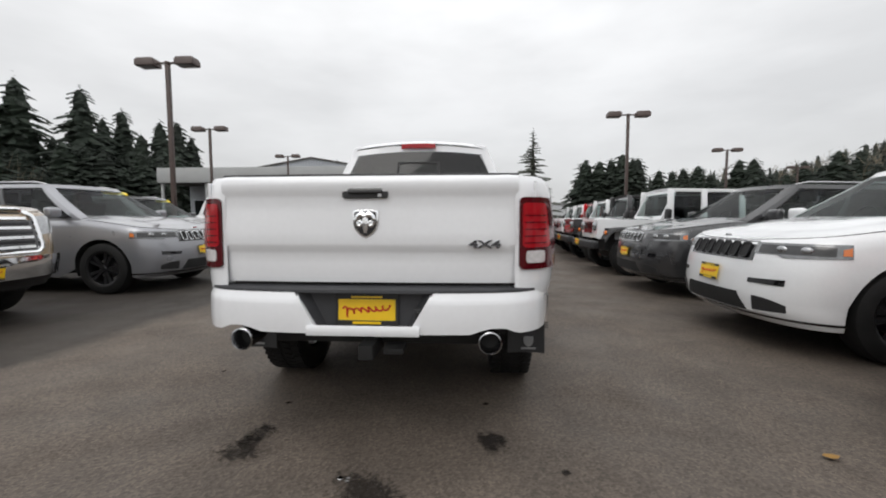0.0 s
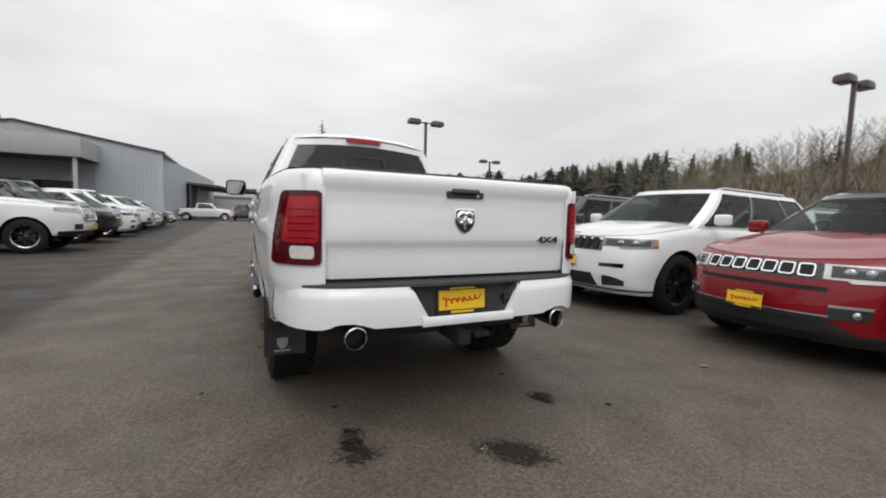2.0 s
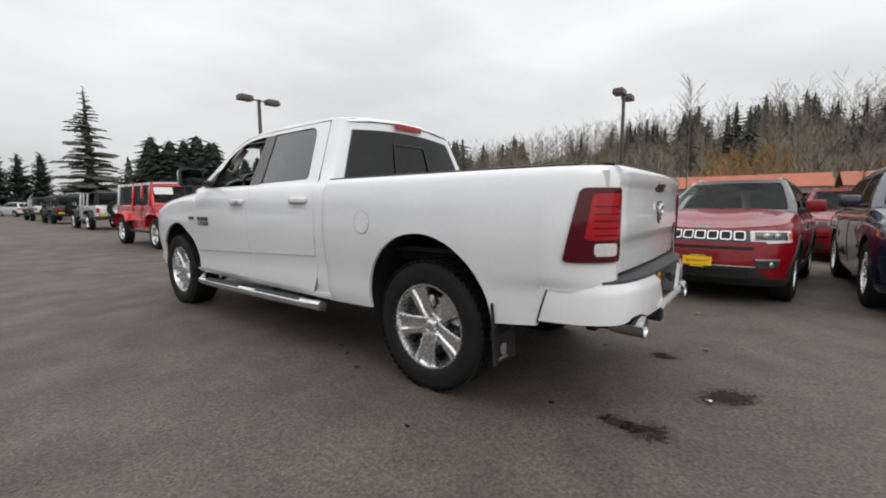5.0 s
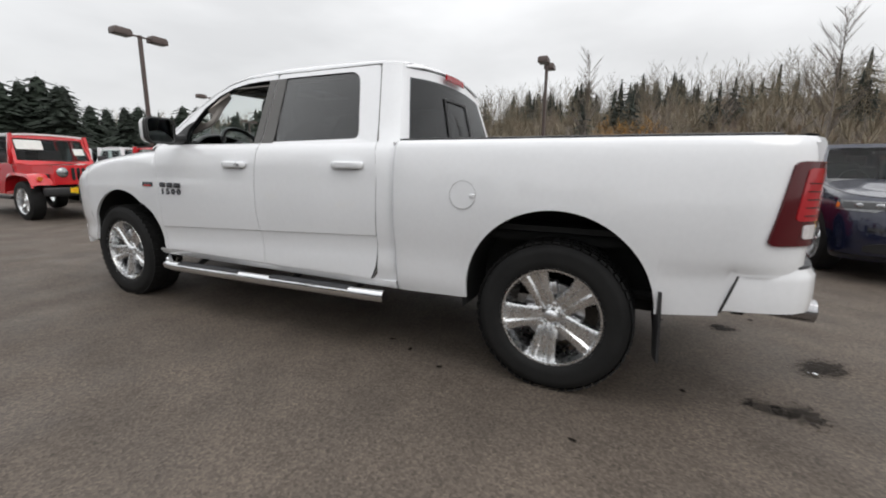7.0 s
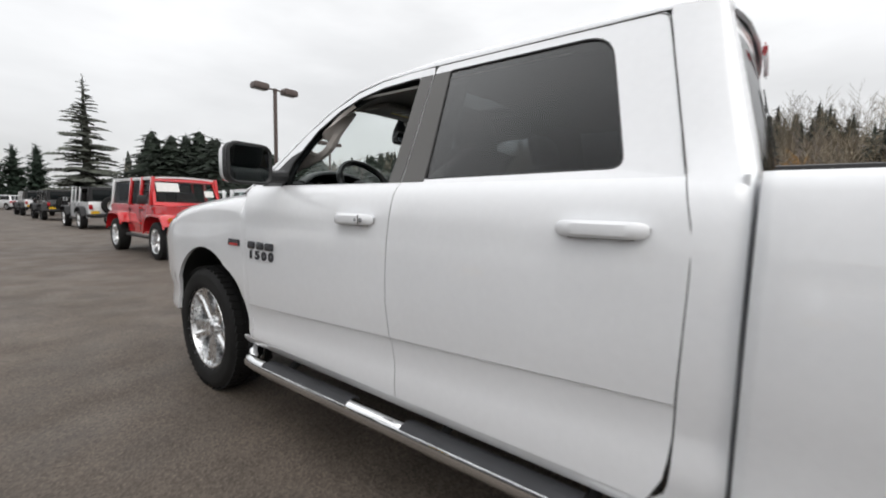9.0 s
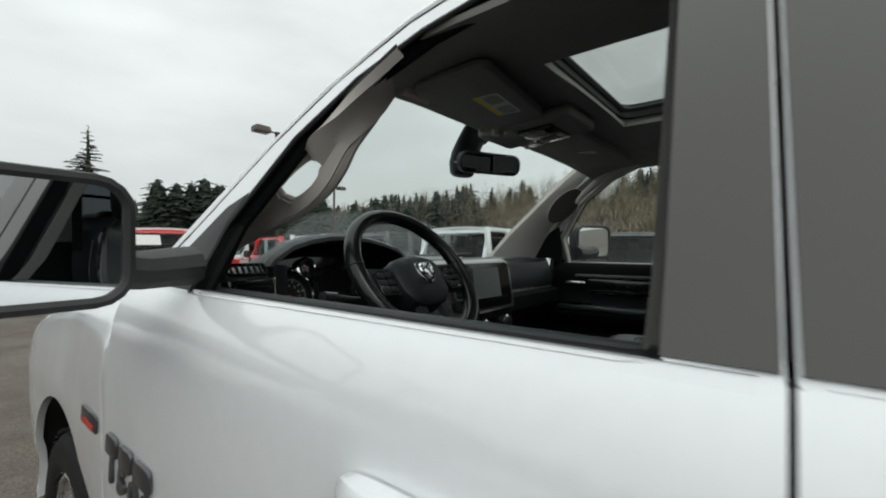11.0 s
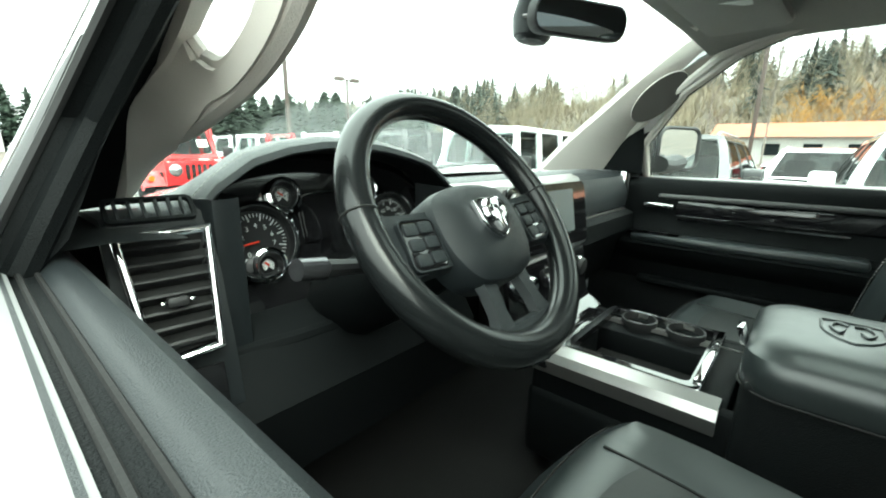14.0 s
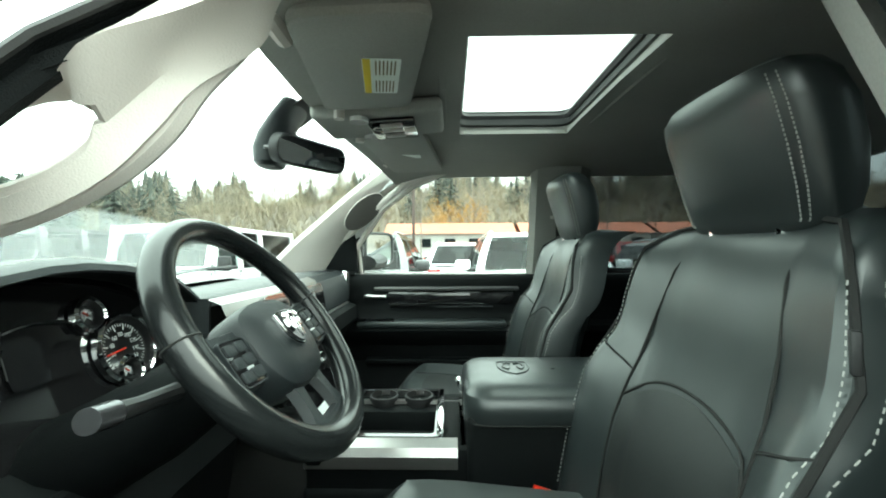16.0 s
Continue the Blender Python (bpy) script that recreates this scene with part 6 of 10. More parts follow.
gauge(-0.555, 1.268, 0.062, 9)
gauge(-0.275, 1.268, 0.062, 9)
gauge(-0.548, 1.228, 0.026, 4)
gauge(-0.282, 1.228, 0.026, 4)
gauge(-0.500, 1.338, 0.028, 4)
gauge(-0.330, 1.338, 0.028, 4)
part("info_display", slab(rounded(0.11, 0.06, 0.008, 3), 0.003, face_m @ pose(0.0, 0.0, 0.002)), M_GLOSSBLACK, dash, "dark display")
part("pod_chrome_arc", tube([face_m @ Vector((-0.06 + 0.012 * i, 0.056 - 0.0004 * (i - 5) ** 2, 0.006)) for i in range(11)], 0.0025, n=6), M_CHROME, dash)
# pod cheeks and lower dash
rows = [[Vector((x, y, z)) for x, y in ((-0.655, 4.375), (-0.648, 4.40), (-0.640, 4.45))] for z in spread(1.135, 1.352, 5)]
part("pod_cheek", thicken(strip(rows), 0.01), M_DASHG, dash)
rows = [[Vector((x, y, z)) for x, y in ((-0.165, 4.345), (-0.172, 4.39), (-0.18, 4.45))] for z in spread(1.135, 1.345, 5)]
part("pod_cheek", thicken(strip(rows), 0.01), M_DASHG, dash)
dash_face(-0.765, -0.652, 1.05, 4.345, 4.31, "vent_panel", M_DASHG, "dark grey vent panel", 4)
part("knee_panel", thicken(strip([[Vector((x, y, z)) for y, z in ((4.455, 1.165), (4.40, 1.150), (4.345, 1.13), (4.30, 1.06), (4.32, 0.94), (4.45, 0.86))] for x in spread(-0.76, -0.17, 8)]), 0.01), M_DASH, dash, "black knee panel")
part("knee_panel_lip", tube([(-0.65, 4.352, 1.137), (-0.55, 4.345, 1.133), (-0.40, 4.345, 1.13)], 0.012, n=8), M_DASH, dash)

# column between the side vent and the instruments
rows = [[Vector((x, y + 0.04 * max(0.0, 1.16 - z), z)) for x, y in ((-0.660, 4.40), (-0.658, 4.362), (-0.650, 4.350), (-0.630, 4.348), (-0.614, 4.356), (-0.606, 4.44))] for z in spread(1.06, interp(-0.63, [a_ for a_, _ in HOOD], [b_ for _, b_ in HOOD]) - 0.02, 8)]
part("pod_column", strip(rows), M_DASHG, dash, "dark grey column beside the gauges")

# side vent with chrome frame
vm = facing((-0.713, 4.318, 1.250), (-0.10, -1, 0.20))
vent = part("side_vent", ring_slab([(-0.050, 0.075), (0.046, 0.079), (0.040, -0.068), (-0.034, -0.075)], [(-0.041, 0.066), (0.037, 0.070), (0.031, -0.060), (-0.027, -0.066)], 0.012, vm @ pose(0, 0, 0.004)), M_CHROME, dash, "chrome framed air vent")
part("vent_rim", tube([(vm @ pose(0, 0, 0.014)) @ Vector((x, z, 0)) for x, z in ((-0.0455, 0.0705), (0.0415, 0.0745), (0.0355, -0.064), (-0.0305, -0.0705))], 0.0052, n=10, closed=True), M_CHROME, vent, "rounded chrome vent rim")
part("vent_back", slab([(-0.045, 0.07), (0.041, 0.074), (0.035, -0.064), (-0.030, -0.070)], 0.003, vm @ pose(0, 0, -0.010)), M_UNDER, vent)
for i in range(7):
    z = 0.056 - 0.0185 * i
    part("vent_slat", box((0, 0, 0), (0.074 - 0.0014 * i, 0.004, 0.018), (-28, 0, 0), bev=0.001), M_PLASTIC, vent).matrix_basis = vm @ pose(0.001 * i - 0.003, z, 0.003)
part("vent_knob", box((0, 0, 0), (0.022, 0.012, 0.012), bev=0.004), M_PLASTIC, vent).matrix_basis = vm @ pose(0.0, -0.004, 0.016)
for x in (-0.014, 0.014):
    part("knob_tip", box((0, 0, 0), (0.006, 0.005, 0.006), bev=0.002), M_CHROME, vent).matrix_basis = vm @ pose(x, -0.004, 0.018)
dm = facing((-0.715, 4.352, 1.345), (-0.05, -0.75, 0.75))
dv = part("defog_vent", ring_slab(rounded(0.088, 0.034, 0.006, 2), rounded(0.079, 0.025, 0.004, 2), 0.006, dm), M_DASH, dash, "black defog vent")
for i in range(6):
    part("vent_fin", box((0, 0, 0), (0.003, 0.027, 0.008)), M_DASHG, dv).matrix_basis = dm @ pose(-0.032 + 0.0128 * i, 0, 0.002)
sw = part("lamp_switch", box((0, 0, 0), (0.072, 0.060, 0.008), bev=0.003), M_GLOSSBLACK, dash, "lamp switch panel")
sw.matrix_basis = vm @ pose(0.002, -0.118, 0.002)
part("switch_knob", cyl((-0.010, -0.008, 0.012), 0.014, 0.016, n=18, bev=0.003), M_CHROME, sw)
for i in range(2):
    part("switch_mark", box((0.020, 0.014 - 0.02 * i, 0.005), (0.016, 0.008, 0.002)), M_KNOB, sw)
part("column_shroud", tube([(-0.43, 4.16, 1.285), (-0.43, 4.26, 1.215), (-0.43, 4.40, 1.14)], [0.05, 0.062, 0.07], n=14), M_DASH, dash)
st = part("column_stalk", tube([(-0.475, 4.205, 1.265), (-0.55, 4.20, 1.275), (-0.600, 4.192, 1.285)], [0.012, 0.010, 0.011], n=10), M_PLASTIC, dash, "column stalk with grey end")
part("stalk_knob", tube([(-0.598, 4.192, 1.285), (-0.634, 4.186, 1.292)], [0.0135, 0.0125], n=16), M_BADGE, st, "grey stalk end")

# steering wheel
SW_C, SW_N = Vector((-0.430, 4.105, 1.335)), Vector((0.0, -0.80, 0.60))
sm = facing(SW_C, SW_N)
ring = [sm @ Vector((0.172 * math.cos(a), 0.172 * math.sin(a), 0.0)) for a in [2 * math.pi * i / 56 for i in range(56)]]
wheel = part("steering_wheel", tube(ring, [0.0195 - 0.002 * math.sin(2 * math.pi * i / 56) for i in range(56)], n=12, closed=True), M_RIM, truck, "black leather steering wheel")
for a in (172, 8, 236, 304):
    a = radians(a)
    c = Vector((0.172 * math.cos(a), 0.172 * math.sin(a), 0))
    part("rim_seam", tube([sm @ (c + Vector((math.cos(a) * math.cos(q), math.sin(a) * math.cos(q), math.sin(q))) * 0.0197) for q in [2 * math.pi * i / 14 for i in range(14)]], 0.0012, n=4, closed=True), M_SEAM, wheel)
hub_out = [(-0.078, 0.046), (-0.05, 0.062), (0.0, 0.068), (0.05, 0.062), (0.078, 0.046), (0.084, 0.0), (0.074, -0.036), (0.05, -0.062), (0.0, -0.070), (-0.05, -0.062), (-0.074, -0.036), (-0.084, 0.0)]
hub_s = [(p.x, p.y) for p in smooth_curve([(a, b_, 0) for a, b_ in hub_out], 4, True)]
low_m = sm @ pose(0, -0.022, 0)
rows = [[low_m @ Vector((x * k, y * k, z)) for x, y in hub_s] for k, z in ((1.0, -0.035), (1.0, -0.004), (0.95, 0.008), (0.80, 0.016), (0.5, 0.021), (0.02, 0.023))]
hub = part("airbag_cover", strip(rows, close_u=True), M_DASHG, wheel, "dark grey hub cover")
emblem("wheel_emblem", low_m @ pose(0.0, 0.006, 0.0225), 0.052, wheel)
for s in (-1, 1):
    rows = [[sm @ Vector((s * x, y - 0.018, z)) for y, z in ((0.040 + 0.004 * k, -0.014), (0.036 + 0.004 * k, -0.002), (-0.010, 0.003), (-0.034 - 0.004 * k, -0.002), (-0.038 - 0.004 * k, -0.014))] for x, k in ((0.066, 0), (0.10, 0), (0.135, 0.4), (0.165, 1.5))]
    part("spoke", strip(rows), M_DASHG, wheel)
    bk = part("button_pad", slab(rounded(0.050, 0.058, 0.008, 3), 0.004, low_m @ pose(s * 0.112, 0.0, 0.002, 0, 0, s * 4), bev=0.001), M_GLOSSBLACK, wheel, "button pad with chrome rim")
    part("pad_rim", ring_slab(rounded(0.054, 0.062, 0.009, 3), rounded(0.050, 0.058, 0.008, 3), 0.006, low_m @ pose(s * 0.112, 0.0, 0.001, 0, 0, s * 4)), M_DASHG, bk)
    for i in range(3):
        for x in (-0.011, 0.011):
            part("button", slab(rounded(0.019, 0.014, 0.003, 2), 0.003, low_m @ pose(s * 0.112 + x, 0.018 - 0.018 * i, 0.006, 0, 0, s * 4), bev=0.001), M_DASHG, bk)
    low = [[sm @ Vector((s * x, y, z)) for x, y, z in ((xa, ya_, -0.012), (xa + 0.004, ya_, 0.0), (xb - 0.004, ya_, 0.0), (xb, ya_, -0.012))] for ya_, xa, xb in ((-0.070, 0.016, 0.052), (-0.092, 0.020, 0.050), (-0.12, 0.026, 0.052), (-0.150, 0.024, 0.066), (-0.164, 0.0, 0.080))]
    part("lower_spoke", strip(low), M_DASHG, wheel)
part("lower_spoke_bridge", strip([[sm @ Vector((x, y, z)) for y, z in ((-0.138, -0.008), (-0.142, 0.001), (-0.160, 0.0))] for x in spread(-0.04, 0.04, 4)]), M_DASHG, wheel)

# centre stack
bez = part("centre_bezel", strip([[Vector((x, y - 0.02 * math.cos((x - 0.02) / 0.32 * 1.5), z)) for y, z in ((4.31, 1.352), (4.285, 1.342), (4.268, 1.30), (4.258, 1.24), (4.25, 1.18), (4.25, 1.165))] for x in spread(-0.245, 0.29, 10)]), M_SATIN, truck, "satin silver centre bezel")


def stack_pose(x, z):
    return facing((x, interp(z, (1.165, 1.24, 1.30, 1.342), (4.25, 4.258, 4.268, 4.285)) - 0.02 * math.cos((x - 0.02) / 0.32 * 1.5) - 0.002, z), (-0.06, -1, 0.16))


part("stack_face", slab(rounded(0.345, 0.155, 0.02, 4), 0.004, stack_pose(0.055, 1.262)), M_GLOSSBLACK, bez, "gloss black stack face")
part("touch_screen", slab(rounded(0.150, 0.105, 0.006, 3), 0.004, stack_pose(0.085, 1.270) @ pose(0, 0, 0.004)), M_SCREEN, bez, "touch screen")
for x, w in ((-0.070, 0.085), (0.205, 0.055)):
    m = stack_pose(x, 1.275)
    cv = part("centre_vent", ring_slab(rounded(w, 0.105, 0.014, 3), rounded(w - 0.012, 0.093, 0.010, 3), 0.009, m @ pose(0, 0, 0.003)), M_SATIN, bez, "centre air vent")
    part("vent_back", slab(rounded(w - 0.01, 0.095, 0.010, 3), 0.002, m @ pose(0, 0, 0.0045)), M_UNDER, cv)
    for i in range(6):
        part("vent_slat", box((0, 0, 0), (w - 0.014, 0.004, 0.010), (-25, 0, 0)), M_PLASTIC, cv).matrix_basis = m @ pose(0, 0.036 - 0.0145 * i, 0.007)
lower = part("control_panel", thicken(strip([[Vector((x, y, z)) for y, z in ((4.232, 1.170), (4.222, 1.12), (4.215, 1.07), (4.20, 1.03), (4.16, 1.01))] for x in spread(-0.16, 0.22, 6)]), 0.01), M_GLOSSBLACK, dash, "black control panel")
for x in (-0.11, 0.03, 0.17):
    kb = part("control_knob", cyl((x, 4.205, 1.125), 0.022, 0.026, (96, 0, 0), n=22, bev=0.004), M_PLASTIC, lower, "round control knob")
    part("knob_ring", lathe([(0.024, -0.004), (0.0255, 0.004), (0.022, 0.008)], 22, pose(x, 4.212, 1.126, 96, 0, 0)), M_CHROME, kb)
for i in range(5):
    part("control_button", box((-0.08 + 0.055 * i, 4.212, 1.075), (0.036, 0.008, 0.014), bev=0.003), M_DASHG, lower)
part("gear_knob", cyl((-0.135, 4.185, 1.145), 0.026, 0.035, (90, 0, 0), n=20, bev=0.006), M_CHROME, lower, "chrome gear selector knob")
# passenger side
gb = part("glove_panel", thicken(strip([[Vector((x, y, z)) for y, z in ((4.335, 1.335), (4.31, 1.32), (4.295, 1.27), (4.295, 1.222))] for x in spread(0.295, 0.735, 8)]), 0.012), M_DASHG, dash, "dark grey upper glove panel")
part("glove_strip", box((0.515, 4.285, 1.212), (0.42, 0.012, 0.010), bev=0.003), M_SATIN, gb, "satin strip")
part("glove_box", thicken(strip([[Vector((x, y, z)) for y, z in ((4.30, 1.205), (4.265, 1.19), (4.262, 1.15), (4.30, 1.10), (4.34, 0.98), (4.45, 0.88))] for x in spread(0.23, 0.74, 8)]), 0.012), M_DASH, dash, "black glove box")
part("glove_latch", box((0.50, 4.262, 1.165), (0.10, 0.012, 0.022), bev=0.005), M_PLASTIC, dash)
ev = part("side_vent", box((0.735, 4.30, 1.285), (0.022, 0.020, 0.12), bev=0.006), M_CHROME, dash, "chrome edged end vent")
part("vent_back", box((0.752, 4.295, 1.285), (0.03, 0.016, 0.10), bev=0.004), M_UNDER, ev)

# centre console and armrest
con = part("centre_console", box((0.035, 3.93, 0.845), (0.32, 0.50, 0.17), bev=0.02, seg=3), M_DASH, truck, "black centre console")
for wc, ws_ in (((-0.102, 3.95, 0.96), (0.03, 0.44, 0.10)), ((0.208, 3.95, 0.96), (0.03, 0.44, 0.10)), ((0.05, 4.145, 0.96), (0.30, 0.05, 0.10)), ((0.05, 3.855, 0.96), (0.30, 0.05, 0.10)), ((0.165, 4.0, 0.965), (0.10, 0.25, 0.07))):
    part("console_wall", box(wc, ws_, bev=0.006), M_DASH, con)
part("console_side", thicken(strip([[Vector((-0.120 - d, y, z)) for d, z in ((-0.035, 1.022), (0.0, 1.016), (0.010, 1.0), (0.006, 0.972))] for y in spread(3.84, 4.17, 6)]), 0.01), M_SATIN, con, "satin silver side strip")
part("console_side", thicken(strip([[Vector((0.195 + d, y, z)) for d, z in ((-0.035, 1.012), (0.0, 1.004), (0.010, 0.985), (0.006, 0.955))] for y in spread(3.80, 4.17, 6)]), 0.01), M_SATIN, con, "satin silver side strip")
cb = part("console_bin", ring_slab(rounded(0.305, 0.245, 0.018, 3), rounded(0.275, 0.215, 0.012, 3), 0.016, pose(0.068, 4.0, 1.008)), M_GLOSSBLACK, con, "open storage bin")
part("bin_rim", ring_slab(rounded(0.315, 0.255, 0.02, 3), rounded(0.300, 0.240, 0.016, 3), 0.010, pose(0.068, 4.0, 1.010)), M_CHROME, cb, "chrome bin rim")
part("bin_rear_bar", box((0.068, 3.880, 1.026), (0.27, 0.014, 0.012), bev=0.004), M_CHROME, cb)
part("bin_floor", box((0.018, 4.0, 0.945), (0.19, 0.215, 0.006)), M_CARPET, cb)
for y in (4.045, 3.945):
    part("cup_holder", lathe([(0.040, 0.0), (0.040, 0.012), (0.036, 0.013), (0.034, -0.05), (0.0, -0.05)], 26, pose(0.172, y, 1.012)), M_PLASTIC, con, "cup holder")
part("console_front", box((0.02, 4.15, 1.0), (0.30, 0.05, 0.05), bev=0.012), M_GLOSSBLACK, con)
arm_b = part("console_box", box((0.012, 3.60, 0.94), (0.30, 0.44, 0.30), bev=0.02, seg=3), M_DASH, truck, "black console box")
rows = []
for dz, k, kx in ((1.070, 0.985, 0.97), (1.078, 1.0, 1.0), (1.105, 1.0, 1.0), (1.126, 0.985, 0.95), (1.139, 0.93, 0.84), (1.146, 0.80, 0.62), (1.147, 0.02, 0.02)):
    rows.append([Vector((x, y, dz)) for x, y in rounded(0.315 * kx, 0.44 * k, 0.055 * k, 5, 0.012, 3.605)])
al = part("armrest_lid", strip(rows, close_u=True), M_LEATHER, arm_b, "black leather armrest lid")
part("lid_latch", box((-0.015, 3.832, 1.118), (0.035, 0.012, 0.036), (-20, 0, 0), bev=0.004), M_CHROME, al, "chrome latch")
part("lid_emblem", tube([Vector((0.02 + x, 3.70 + y, 1.1475)) for x, y in [(b_, -a) for a, b_ in shield(0.075, 0.10)]], 0.0018, n=6, closed=True), M_LEATHER, al, "pressed shield emblem")
for s in (-1, 1):
    part("lid_emblem_curl", tube(smooth_curve([Vector((0.02 + a, 3.70 + s * b_, 1.148)) for a, b_ in ((0.03, 0.004), (0.036, 0.018), (0.01, 0.026), (-0.012, 0.016), (0.006, 0.010))], 4), 0.0022, n=6), M_LEATHER, al)
part("lid_seam", tube([Vector((x, y, 1.074)) for x, y in rounded(0.317, 0.442, 0.055, 5, 0.012, 3.605)], 0.002, n=4, closed=True), M_SEAM, al)
for x, y in ((-0.172, 3.66), (0.196, 3.70)):
    bk = part("belt_buckle", box((x, y, 0.905), (0.032, 0.055, 0.09), (18, 0, 0), bev=0.008), M_PLASTIC, truck, "belt buckle with red button")
    part("buckle_button", box((x, y + 0.010, 0.952), (0.022, 0.040, 0.014), (18, 0, 0), bev=0.003), M_BUCKLE, bk, "red button")


# seats
def seat(cx, dy):
    """A front seat with bolsters; cx its middle, dy how far forward it stands."""
    t = part("front_seat", box((cx, 3.66 + dy, 0.80), (0.44, 0.50, 0.14), bev=0.03, seg=2), M_DASH, truck, "black leather front seat")

    def back(u, v, depth=0.0):
        """Front of the backrest: u across -1..1, v up 0..1."""
        w = interp(v, (0, 0.15, 0.45, 0.75, 0.92, 0.97, 1.0), (0.262, 0.264, 0.262, 0.254, 0.234, 0.216, 0.185))
        bol = interp(v, (0, 0.3, 0.48, 0.56, 0.62, 0.70, 0.88, 0.97, 1), (0.080, 0.092, 0.092, 0.074, 0.048, 0.044, 0.048, 0.03, 0.0)) * max(0.0, (abs(u) - 0.48) / 0.52) ** 1.2
        if abs(u) > 0.9:
            bol -= 0.05 * ((abs(u) - 0.9) / 0.1) ** 2
        lumb = (0.020 * math.exp(-((v - 0.30) / 0.2) ** 2) + 0.012 * math.exp(-((v - 0.78) / 0.12) ** 2)) * (1 - u * u)
        y = lerp(3.575, 3.425, v) + bol + lumb - 0.035 * max(0.0, (v - 0.9) / 0.1) ** 2
        z = lerp(0.93, 1.487, v) + 0.010 * (1 - u * u) * v
        return Vector((cx + u * w, y + dy - depth, z))

    us = [-1, -0.985, -0.95, -0.88, -0.78, -0.66, -0.56, -0.5, -0.3, 0, 0.3, 0.5, 0.56, 0.66, 0.78, 0.88, 0.95, 0.985, 1]
    vs_ = [0, 0.08, 0.16, 0.25, 0.34, 0.42, 0.48, 0.52, 0.56, 0.60, 0.64, 0.70, 0.78, 0.84, 0.90, 0.94, 0.97, 0.985, 1.0]
    front = [[back(u, v) for v in vs_] for u in us]
    rear = [[back(u, v, lerp(0.13, 0.07, v)) if abs(u) < 0.97 else back(u, v, 0.06) for v in vs_] for u in us]
    b_ = strip(front)
    b_ = strip(rear, bm=b_)
    b_ = strip([[f[-1] for f in front], [r[-1] for r in rear]], bm=b_)
    b_ = strip([front[0], rear[0]], bm=b_)
    b_ = strip([front[-1], rear[-1]], bm=b_)
    bmesh.ops.remove_doubles(b_, verts=b_.verts, dist=1e-4)
    br = part("backrest", b_, M_LEATHER, t, "black leather backrest")
    # panels and seams
    for s in (-1, 1):
        part("seat_seam", tube([back(s * u, v, -0.001) for u, v in ((0.60, 0.02), (0.605, 0.2), (0.61, 0.36), (0.60, 0.48), (0.585, 0.56), (0.55, 0.70), (0.50, 0.84), (0.44, 0.97))], 0.0026, n=5), M_SEAM, br)
        part("seat_piping", tube([back(s * u, v, -0.002) for u, v in ((0.967, 0.04), (0.967, 0.25), (0.967, 0.5), (0.965, 0.7), (0.945, 0.84), (0.89, 0.92), (0.74, 0.97), (0.4, 0.985), (0.0, 0.99))], 0.0045, n=5), M_SEAM, br)
        st_ = bmesh.new()
        for off in (0.940, 0.990):
            for i in range(52):
                v = 0.05 + 0.83 * i / 52
                u = s * (off - 0.05 * max(0, v - 0.68))
                st_ = tube([back(u, v, -0.0018), back(u, v + 0.0085, -0.0018)], 0.0010, n=4, bm=st_)
        tagged(part("seat_stitching", st_, M_STITCH, br, "grey stitching"), kind="stuff")
        arc = [back(s * u, v, -0.001) for u, v in ((0.595, 0.515), (0.68, 0.535), (0.78, 0.555), (0.88, 0.575), (0.96, 0.59))]
        part("seat_seam", tube(arc, 0.0022, n=5), M_SEAM, br)
    part("seat_seam", tube(smooth_curve([back(u, v, -0.001) for u, v in ((-0.605, 0.43), (-0.46, 0.485), (-0.24, 0.52), (0, 0.53), (0.24, 0.52), (0.46, 0.485), (0.605, 0.43))], 5), 0.0026, n=5), M_SEAM, br)
    rows_ = [[back(u, v, -0.002) for v in spread(0.0, 0.515 - 0.24 * u * u, 8)] for u in spread(-0.58, 0.58, 12)]
    part("perforated_panel", thicken(strip(rows_), 0.002), M_LEATHERP, br, "perforated leather panel")
    # airbag tag
    if cx < 0:
        part("airbag_tag", box(tuple(back(-0.955, 0.76) + Vector((0.002, 0.003, 0))), (0.016, 0.008, 0.040), (0, 0, -35), bev=0.002), M_PLASTIC, br)
    # cushion
    def cush(u, v, down=0.0):
        w = interp(v, (0, 0.6, 0.9, 1.0), (0.215, 0.235, 0.23, 0.20))
        bol = 0.035 * max(0.0, (abs(u) - 0.5) / 0.5) ** 1.4 * (1 - 0.5 * v)
        if abs(u) > 0.9:
            bol -= 0.035 * ((abs(u) - 0.9) / 0.1) ** 2
        z = 0.938 + 0.037 * v + bol - 0.062 * max(0.0, (v - 0.80) / 0.20) ** 2.4
        return Vector((cx + u * w, lerp(3.58, 4.04, v) - (0.02 * u * u + 0.05 * abs(u) ** 5) * v * v + dy, z - down))
    us2 = [-1, -0.97, -0.9, -0.8, -0.68, -0.56, -0.3, 0, 0.3, 0.56, 0.68, 0.8, 0.9, 0.97, 1]
    vs2 = [0, 0.2, 0.4, 0.6, 0.75, 0.86, 0.92, 0.96, 1.0]
    top_ = [[cush(u, v) for v in vs2] for u in us2]
    c_ = strip(top_)
    rim_ = [r[-1] for r in top_]
    c_ = strip([rim_, [p + Vector((0, -0.01, -0.10)) for p in rim_]], bm=c_)
    for sd in (top_[0], top_[-1]):
        c_ = strip([sd, [p + Vector((0, 0, -0.10)) for p in sd]], bm=c_)
    cu = part("seat_cushion", c_, M_LEATHER, t, "black leather cushion")
